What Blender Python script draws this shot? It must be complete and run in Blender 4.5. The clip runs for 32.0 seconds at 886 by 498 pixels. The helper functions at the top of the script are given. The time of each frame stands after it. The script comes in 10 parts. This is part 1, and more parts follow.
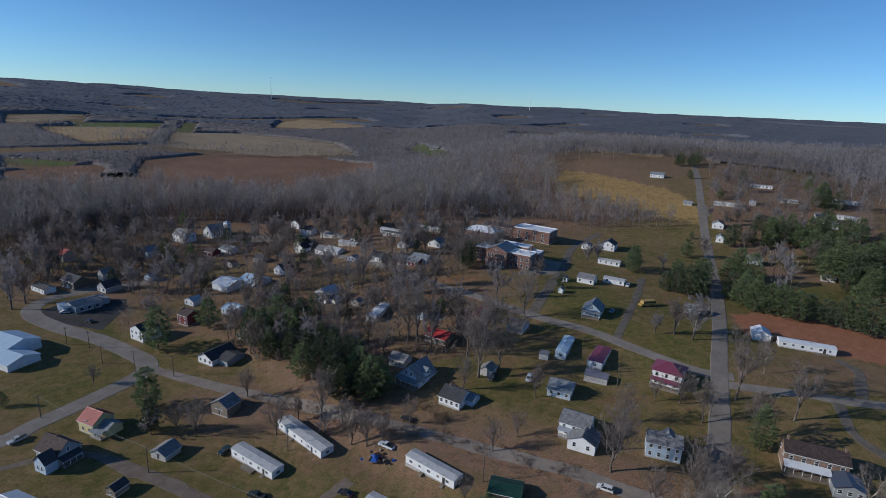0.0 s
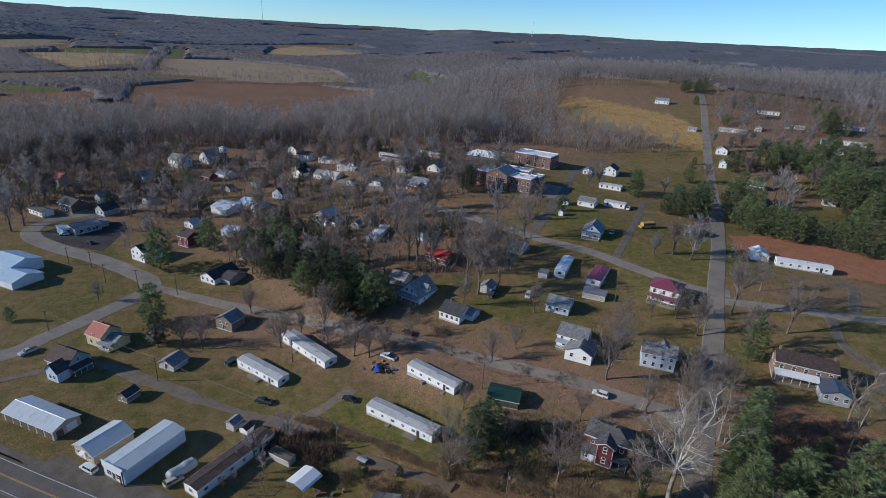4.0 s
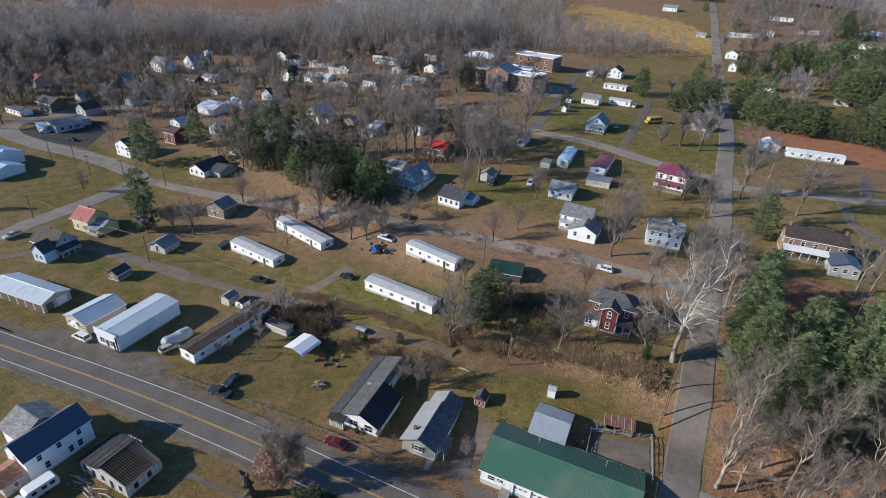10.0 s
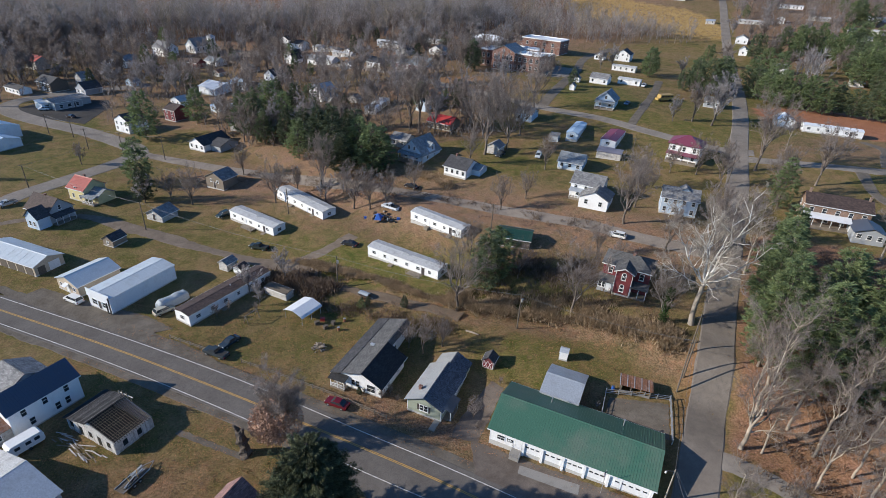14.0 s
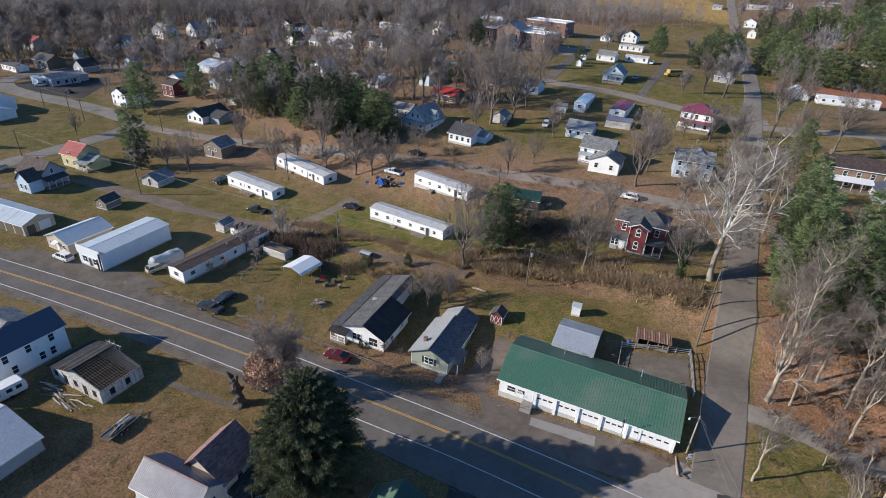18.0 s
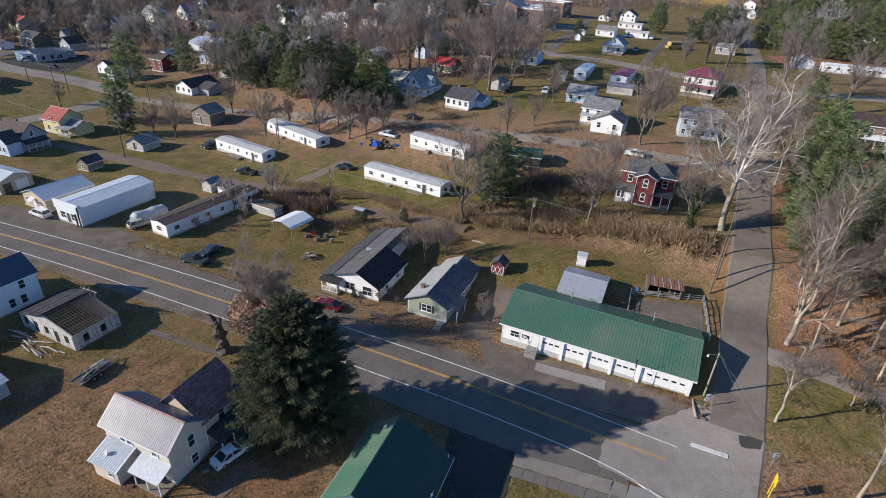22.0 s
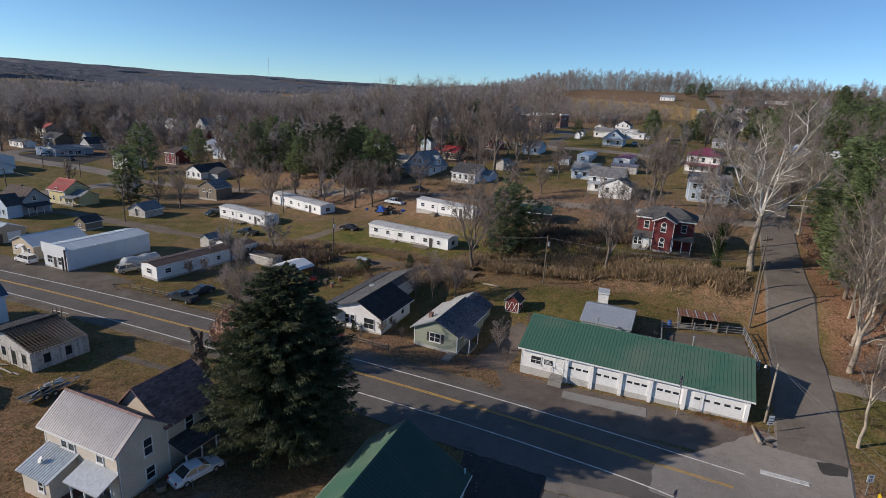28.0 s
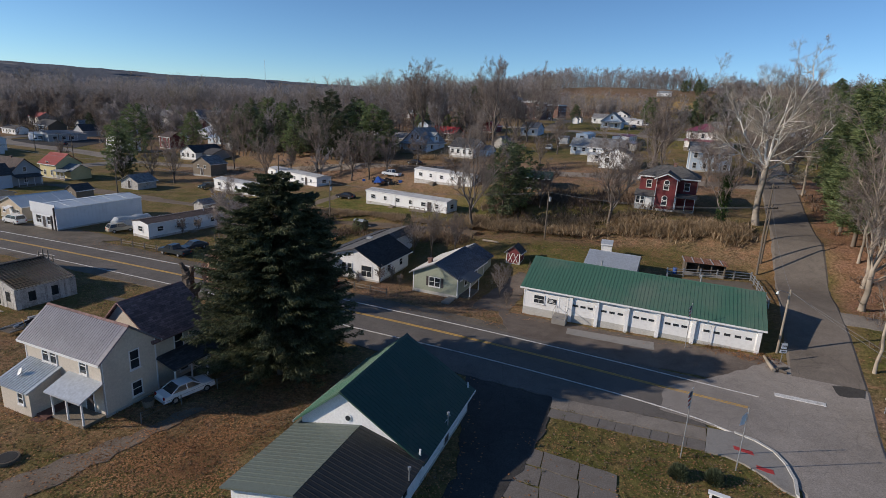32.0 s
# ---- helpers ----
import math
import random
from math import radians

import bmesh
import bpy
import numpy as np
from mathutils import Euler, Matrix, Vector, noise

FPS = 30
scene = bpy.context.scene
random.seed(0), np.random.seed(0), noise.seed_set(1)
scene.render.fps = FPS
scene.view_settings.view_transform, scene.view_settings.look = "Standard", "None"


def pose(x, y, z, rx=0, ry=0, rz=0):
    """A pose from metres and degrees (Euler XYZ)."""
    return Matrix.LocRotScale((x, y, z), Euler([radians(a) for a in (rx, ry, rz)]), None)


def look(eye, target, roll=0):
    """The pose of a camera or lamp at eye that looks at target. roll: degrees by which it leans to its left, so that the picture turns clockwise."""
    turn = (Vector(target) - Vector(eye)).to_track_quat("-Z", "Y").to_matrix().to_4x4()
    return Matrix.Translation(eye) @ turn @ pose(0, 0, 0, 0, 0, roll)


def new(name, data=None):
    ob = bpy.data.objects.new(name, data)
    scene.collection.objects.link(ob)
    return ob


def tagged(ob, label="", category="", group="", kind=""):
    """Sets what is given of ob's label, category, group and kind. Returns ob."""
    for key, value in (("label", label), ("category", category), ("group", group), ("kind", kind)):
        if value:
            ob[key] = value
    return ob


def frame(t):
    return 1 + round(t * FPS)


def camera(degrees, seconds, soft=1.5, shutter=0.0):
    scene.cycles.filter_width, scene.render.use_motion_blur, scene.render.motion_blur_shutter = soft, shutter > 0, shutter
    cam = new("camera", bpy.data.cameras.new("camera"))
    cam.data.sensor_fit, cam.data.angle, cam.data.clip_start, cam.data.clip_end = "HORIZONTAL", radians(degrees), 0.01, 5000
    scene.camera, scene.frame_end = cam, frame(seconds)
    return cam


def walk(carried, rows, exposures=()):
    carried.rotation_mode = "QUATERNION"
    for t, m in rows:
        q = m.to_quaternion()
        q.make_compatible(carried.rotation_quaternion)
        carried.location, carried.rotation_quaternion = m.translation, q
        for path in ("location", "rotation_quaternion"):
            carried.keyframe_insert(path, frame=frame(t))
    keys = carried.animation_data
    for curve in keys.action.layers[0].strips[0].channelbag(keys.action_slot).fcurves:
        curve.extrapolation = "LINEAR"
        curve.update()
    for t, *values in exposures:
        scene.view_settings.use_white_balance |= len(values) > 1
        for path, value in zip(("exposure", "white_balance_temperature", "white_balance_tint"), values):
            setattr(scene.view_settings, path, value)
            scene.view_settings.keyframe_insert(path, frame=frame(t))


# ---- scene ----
cam = camera(78.3, 32.0, 0.45)
PATH = [
    (0.0, 0.00, 0.00, 112.00, 75.05, -2.77, 0.73),
    (0.5, -0.10, -0.09, 111.98, 74.35, -2.75, 0.70),
    (1.0, -0.14, -0.22, 111.89, 73.41, -2.77, 0.70),
    (1.5, -0.15, -0.45, 111.55, 72.52, -2.74, 0.67),
    (2.0, -0.17, -0.56, 110.91, 71.64, -2.77, 0.66),
    (2.5, -0.20, -0.61, 109.91, 70.75, -2.81, 0.64),
    (3.0, -0.23, -0.68, 108.67, 69.88, -2.79, 0.63),
    (3.5, -0.25, -0.71, 107.25, 69.02, -2.82, 0.63),
    (5.5, -0.40, -1.22, 101.03, 65.77, -2.94, 0.65),
    (6.0, -0.50, -1.37, 99.39, 65.07, -2.91, 0.55),
    (6.5, -0.51, -1.57, 97.66, 64.38, -2.91, 0.43),
    (7.0, -0.59, -1.69, 95.98, 63.63, -2.86, 0.39),
    (7.5, -0.68, -1.68, 94.43, 62.84, -2.84, 1.61),
    (8.0, -0.51, -1.60, 93.01, 62.18, -2.88, 1.16),
    (8.5, -0.60, -1.66, 91.70, 61.71, -2.92, 0.17),
    (9.0, -0.58, -1.72, 90.35, 61.29, -2.91, 0.31),
    (9.5, -0.50, -1.82, 88.80, 61.26, -2.90, 0.57),
    (10.0, -0.41, -1.85, 87.33, 61.28, -2.90, 0.19),
    (10.5, -0.45, -1.78, 85.93, 61.29, -2.90, 0.17),
    (11.0, -0.45, -1.69, 84.64, 61.31, -2.87, 0.11),
    (11.5, -0.48, -1.76, 83.10, 61.30, -2.87, 0.46),
    (12.0, -0.61, -1.71, 81.63, 61.29, -2.87, 0.37),
    (12.5, -0.71, -1.73, 80.09, 61.29, -2.84, 0.54),
    (13.0, -0.66, -1.60, 78.77, 61.30, -2.84, 0.89),
    (13.5, -0.57, -1.51, 77.59, 61.31, -2.88, 0.77),
    (14.0, -0.53, -1.48, 76.39, 61.32, -2.87, 0.60),
    (14.5, -0.53, -1.54, 75.09, 61.33, -2.86, 0.58),
    (16.5, -0.61, -1.63, 69.45, 61.34, -2.91, 0.62),
    (17.0, -0.70, -1.53, 68.00, 61.34, -2.91, 0.63),
    (17.5, -0.76, -1.47, 66.60, 61.35, -2.90, 0.69),
    (18.0, -0.76, -1.41, 65.15, 61.34, -2.86, 0.83),
    (18.5, -0.77, -1.39, 63.74, 61.34, -2.89, 0.74),
    (19.0, -0.78, -1.52, 62.26, 61.34, -2.87, 0.63),
    (19.5, -0.76, -1.60, 60.64, 61.33, -2.86, 0.55),
    (20.0, -0.67, -1.63, 58.98, 61.32, -2.87, 1.05),
    (20.5, -0.48, -1.48, 57.61, 61.31, -2.86, 0.96),
    (21.0, -0.51, -1.19, 56.50, 61.32, -2.85, 0.30),
    (21.5, -0.53, -1.00, 55.34, 61.32, -2.84, 0.13),
    (22.0, -0.51, -1.00, 54.01, 61.31, -2.78, 0.36),
    (22.5, -0.53, -1.13, 52.58, 61.31, -2.80, 0.43),
    (23.0, -0.66, -1.30, 51.07, 61.31, -2.87, 0.08),
    (23.5, -0.73, -1.33, 49.56, 61.30, -2.85, 0.83),
    (24.0, -0.73, -1.31, 48.01, 61.29, -2.86, 1.37),
    (24.5, -0.72, -1.19, 46.50, 61.61, -2.86, 1.48),
    (25.0, -0.54, -1.00, 45.13, 62.63, -2.82, 1.28),
    (25.5, -0.55, -0.75, 43.90, 64.65, -2.84, -0.69),
    (26.0, -0.73, -0.65, 42.50, 66.95, -2.83, -1.21),
    (26.5, -0.81, -0.72, 41.07, 69.22, -2.83, -1.19),
    (28.5, -0.94, -0.52, 35.46, 74.93, -2.88, 0.89),
    (29.0, -0.89, -0.48, 34.27, 74.93, -2.82, 0.71),
    (29.5, -0.91, -0.58, 33.10, 74.93, -2.79, 0.46),
    (30.0, -0.95, -0.67, 31.89, 74.92, -2.81, 0.42),
    (30.5, -0.94, -0.80, 30.61, 74.92, -2.78, 0.43),
    (31.0, -0.93, -0.87, 29.48, 74.91, -2.81, 0.47),
    (31.5, -0.96, -0.86, 28.60, 74.92, -2.81, 0.48),
    (32.0, -0.92, -0.79, 27.78, 74.92, -2.86, 0.22),
]
STOPS = [(0.0, -0.64, 5800, 10), (3.5, -0.41, 5850, 10), (5.5, 0.24, 6070, 9), (14.5, 0.31, 6270, 10), (24.5, 0.36, 6500, 12), (26.5, 0.25, 6550, 12), (28.5, -0.28, 6700, 13), (32.0, -0.28, 6700, 13)]
walk(cam, [(t, pose(x, y, z, a, b, c)) for t, x, y, z, a, b, c in PATH], STOPS)

# ---- world and sun ----
SUN_AZ, SUN_EL = 7.5, 22.5          # the way the shadows run from +x, and the sun's height, in degrees
sky = bpy.data.worlds.new("sky")
scene.world = sky
sky.use_nodes = True
bg = sky.node_tree.nodes["Background"]
tex = sky.node_tree.nodes.new("ShaderNodeTexSky")
tex.sky_type = 'NISHITA'
tex.sun_disc = False
tex.sun_elevation = radians(SUN_EL)
tex.sun_rotation = radians(270 - SUN_AZ)
tex.altitude = 250
tex.air_density, tex.dust_density, tex.ozone_density = 0.7, 0.0, 3.5
tint = sky.node_tree.nodes.new("ShaderNodeMix")
tint.data_type, tint.blend_type = 'RGBA', 'MULTIPLY'
tint.inputs[0].default_value, tint.inputs[7].default_value = 1.0, (0.78, 1.0, 1.1, 1)
sky.node_tree.links.new(tex.outputs[0], tint.inputs[6])
sky.node_tree.links.new(tint.outputs[2], bg.inputs[0])
bg.inputs[1].default_value = 0.138
sun = new("sun", bpy.data.lights.new("sun", 'SUN'))
sun.data.energy, sun.data.angle, sun.data.color = 5.0, radians(0.53), (1.0, 0.91, 0.78)
sx, sy, sz = -math.cos(radians(SUN_AZ)) * math.cos(radians(SUN_EL)), -math.sin(radians(SUN_AZ)) * math.cos(radians(SUN_EL)), math.sin(radians(SUN_EL))
sun.matrix_world = look((sx * 300, sy * 300, sz * 300), (0, 0, 0))


# ---- materials ----
def nodes_of(name):
    m = bpy.data.materials.new(name)
    m.use_nodes = True
    nt = m.node_tree
    return m, nt, nt.nodes["Principled BSDF"]


def noise_at(nt, scale, detail=4.0, rough=0.6, coord=None):
    n = nt.nodes.new("ShaderNodeTexNoise")
    n.inputs["Scale"].default_value, n.inputs["Detail"].default_value, n.inputs["Roughness"].default_value = scale, detail, rough
    if coord is not None:
        nt.links.new(coord, n.inputs["Vector"])
    return n


def ramp(nt, src, stops):
    r = nt.nodes.new("ShaderNodeValToRGB")
    els = r.color_ramp.elements
    while len(els) < len(stops):
        els.new(0.5)
    for e, (p, c) in zip(els, stops):
        e.position, e.color = p, (*c, 1) if len(c) == 3 else c
    nt.links.new(src, r.inputs[0])
    return r


def mixed(nt, kind, fac, a, b):
    m = nt.nodes.new("ShaderNodeMix")
    m.data_type, m.blend_type = 'RGBA', kind
    for sock, v in ((m.inputs[0], fac), (m.inputs[6], a), (m.inputs[7], b)):
        if isinstance(v, (int, float)):
            sock.default_value = v
        elif isinstance(v, tuple):
            sock.default_value = (*v, 1)
        else:
            nt.links.new(v, sock)
    return m.outputs[2]


def surface(name, color, rough=0.7, vary=0.25, scale=1.2, fine=14.0, bump=0.15, metal=0.0, dirt=(0.12, 0.1, 0.08), dirty=0.25, per_object=0.0, spec=0.4):
    """Paint, cladding, bark: a colour with stains at one scale and grain at another."""
    m, nt, b = nodes_of(name)
    tc = nt.nodes.new("ShaderNodeTexCoord")
    n1, n2 = noise_at(nt, scale, 5, 0.65, tc.outputs["Object"]), noise_at(nt, fine, 3, 0.6, tc.outputs["Object"])
    lo = tuple(c * (1 - vary) for c in color)
    hi = tuple(min(1, c * (1 + vary * 0.6)) for c in color)
    base = ramp(nt, n2.outputs[0], [(0.3, lo), (0.7, hi)]).outputs[0]
    mask = ramp(nt, n1.outputs[0], [(0.5, (0, 0, 0)), (0.78, (dirty, dirty, dirty))]).outputs[0]
    col = mixed(nt, 'MIX', mask, base, dirt)
    if per_object:
        oi = nt.nodes.new("ShaderNodeObjectInfo")
        f = nt.nodes.new("ShaderNodeMapRange")
        f.inputs[3].default_value, f.inputs[4].default_value = 1 - per_object, 1 + per_object
        nt.links.new(oi.outputs["Random"], f.inputs[0])
        col = mixed(nt, 'MULTIPLY', 1.0, col, f.outputs[0])
    nt.links.new(col, b.inputs["Base Color"])
    b.inputs["Roughness"].default_value, b.inputs["Metallic"].default_value = rough, metal
    b.inputs["Specular IOR Level"].default_value = spec
    if bump:
        bp = nt.nodes.new("ShaderNodeBump")
        bp.inputs["Strength"].default_value, bp.inputs["Distance"].default_value = bump, 0.02
        nt.links.new(n2.outputs[0], bp.inputs["Height"])
        nt.links.new(bp.outputs[0], b.inputs["Normal"])
    return m


def clapboard(name, color, step=0.2, rough=0.6, dirty=0.2):
    """Painted lap siding: a shallow saw-tooth with the height."""
    m = surface(name, color, rough, 0.12, 0.5, 6.0, 0, dirty=dirty)
    nt, b = m.node_tree, m.node_tree.nodes["Principled BSDF"]
    tc = nt.nodes.new("ShaderNodeTexCoord")
    sp, mo = nt.nodes.new("ShaderNodeSeparateXYZ"), nt.nodes.new("ShaderNodeMath")
    mo.operation = 'FRACT'
    di = nt.nodes.new("ShaderNodeMath")
    di.operation = 'DIVIDE'
    di.inputs[1].default_value = -step
    nt.links.new(tc.outputs["Object"], sp.inputs[0])
    nt.links.new(sp.outputs[2], di.inputs[0])
    nt.links.new(di.outputs[0], mo.inputs[0])
    bp = nt.nodes.new("ShaderNodeBump")
    bp.inputs["Strength"].default_value, bp.inputs["Distance"].default_value = 0.5, 0.02
    nt.links.new(mo.outputs[0], bp.inputs["Height"])
    nt.links.new(bp.outputs[0], b.inputs["Normal"])
    return m


def shingles(name, color, vary=0.35, joint=0.45):
    """Asphalt shingles: courses with broken joints and mottled tabs."""
    m, nt, b = nodes_of(name)
    tc = nt.nodes.new("ShaderNodeTexCoord")
    bk = nt.nodes.new("ShaderNodeTexBrick")
    bk.inputs["Scale"].default_value = 1.0
    bk.inputs["Brick Width"].default_value, bk.inputs["Row Height"].default_value, bk.inputs["Mortar Size"].default_value = 0.5, 0.22, 0.012
    bk.inputs["Color1"].default_value = (*[c * (1 - vary) for c in color], 1)
    bk.inputs["Color2"].default_value = (*[min(1, c * (1 + vary)) for c in color], 1)
    bk.inputs["Mortar"].default_value = (*[c * joint for c in color], 1)
    nt.links.new(tc.outputs["UV"], bk.inputs["Vector"])
    n = noise_at(nt, 0.7, 5, 0.7, tc.outputs["Object"])
    st = ramp(nt, n.outputs[0], [(0.35, (0.75, 0.75, 0.75)), (0.7, (1.25, 1.22, 1.18))]).outputs[0]
    nt.links.new(mixed(nt, 'MULTIPLY', 1.0, bk.outputs[0], st), b.inputs["Base Color"])
    b.inputs["Roughness"].default_value = 0.85
    bp = nt.nodes.new("ShaderNodeBump")
    bp.inputs["Strength"].default_value, bp.inputs["Distance"].default_value = 0.4, 0.01
    nt.links.new(bk.outputs[1], bp.inputs["Height"])
    bp.invert = True
    nt.links.new(bp.outputs[0], b.inputs["Normal"])
    return m


def bricks(name, color):
    m, nt, b = nodes_of(name)
    tc = nt.nodes.new("ShaderNodeTexCoord")
    bk = nt.nodes.new("ShaderNodeTexBrick")
    bk.inputs["Scale"].default_value = 1.0
    bk.inputs["Brick Width"].default_value, bk.inputs["Row Height"].default_value, bk.inputs["Mortar Size"].default_value = 0.22, 0.075, 0.006
    bk.inputs["Color1"].default_value = (*[c * 0.7 for c in color], 1)
    bk.inputs["Color2"].default_value = (*[c * 1.3 for c in color], 1)
    bk.inputs["Mortar"].default_value = (0.3, 0.28, 0.25, 1)
    nt.links.new(tc.outputs["UV"], bk.inputs["Vector"])
    n = noise_at(nt, 0.5, 5, 0.7, tc.outputs["Object"])
    st = ramp(nt, n.outputs[0], [(0.35, (0.7, 0.7, 0.7)), (0.7, (1.2, 1.2, 1.2))]).outputs[0]
    nt.links.new(mixed(nt, 'MULTIPLY', 1.0, bk.outputs[0], st), b.inputs["Base Color"])
    b.inputs["Roughness"].default_value = 0.85
    return m


def plant(name, color, color2, rough=0.7, spread=0.5, thin=0.0):
    """Bark, twigs, needles and grass: colour that differs from piece to piece."""
    m, nt, b = nodes_of(name)
    g = nt.nodes.new("ShaderNodeNewGeometry")
    r = ramp(nt, g.outputs["Random Per Island"], [(0.0, color), (1.0, color2)])
    n = noise_at(nt, 0.35, 3, 0.6, g.outputs["Position"])
    st = ramp(nt, n.outputs[0], [(0.3, (1 - spread,) * 3), (0.7, (1 + spread * 0.6,) * 3)]).outputs[0]
    col = mixed(nt, 'MULTIPLY', 1.0, r.outputs[0], st)
    nt.links.new(col, b.inputs["Base Color"])
    b.inputs["Roughness"].default_value = rough
    b.inputs["Specular IOR Level"].default_value = 0.25
    if thin:
        tr, mx = nt.nodes.new("ShaderNodeBsdfTranslucent"), nt.nodes.new("ShaderNodeMixShader")
        mx.inputs[0].default_value = thin
        nt.links.new(col, tr.inputs["Color"])
        nt.links.new(b.outputs[0], mx.inputs[1])
        nt.links.new(tr.outputs[0], mx.inputs[2])
        nt.links.new(mx.outputs[0], nt.nodes["Material Output"].inputs["Surface"])
    return m


def glassy(name, color, rough=0.08):
    m, nt, b = nodes_of(name)
    b.inputs["Base Color"].default_value = (*color, 1)
    b.inputs["Roughness"].default_value, b.inputs["Specular IOR Level"].default_value = rough, 0.6
    n = noise_at(nt, 1.5)
    nt.links.new(ramp(nt, n.outputs[0], [(0.3, color), (0.75, tuple(c * 2.2 for c in color))]).outputs[0], b.inputs["Base Color"])
    return m


def tarmac(name, color, worn, crack=True, scale=0.12):
    """Asphalt or gravel: wheel-worn tone, patches, cracks and grain."""
    m, nt, b = nodes_of(name)
    g = nt.nodes.new("ShaderNodeNewGeometry")
    n1, n2 = noise_at(nt, scale, 6, 0.7, g.outputs["Position"]), noise_at(nt, 9.0, 4, 0.7, g.outputs["Position"])
    col = ramp(nt, n1.outputs[0], [(0.3, color), (0.7, worn)]).outputs[0]
    col = mixed(nt, 'MULTIPLY', 0.8, col, ramp(nt, n2.outputs[0], [(0.3, (0.6,) * 3), (0.7, (1.36,) * 3)]).outputs[0])
    n3 = noise_at(nt, 0.9, 6, 0.75, g.outputs["Position"])
    col = mixed(nt, 'MULTIPLY', 0.5, col, ramp(nt, n3.outputs[0], [(0.3, (0.74,) * 3), (0.5, (1.0,) * 3), (0.72, (1.24, 1.22, 1.18))]).outputs[0])
    if crack:
        v = nt.nodes.new("ShaderNodeTexVoronoi")
        v.feature, v.inputs["Scale"].default_value = 'DISTANCE_TO_EDGE', 0.22
        w = noise_at(nt, 0.8, 3, 0.6, g.outputs["Position"])
        add = nt.nodes.new("ShaderNodeVectorMath")
        nt.links.new(g.outputs["Position"], add.inputs[0])
        nt.links.new(w.outputs["Color"], add.inputs[1])
        nt.links.new(add.outputs[0], v.inputs["Vector"])
        col = mixed(nt, 'MULTIPLY', 1.0, col, ramp(nt, v.outputs["Distance"], [(0.0, (0.72,) * 3), (0.008, (1, 1, 1))]).outputs[0])
    nt.links.new(col, b.inputs["Base Color"])
    b.inputs["Roughness"].default_value, b.inputs["Specular IOR Level"].default_value = 0.9, 0.12
    bp = nt.nodes.new("ShaderNodeBump")
    bp.inputs["Strength"].default_value, bp.inputs["Distance"].default_value = 0.3, 0.03
    nt.links.new(n2.outputs[0], bp.inputs["Height"])
    nt.links.new(bp.outputs[0], b.inputs["Normal"])
    return m


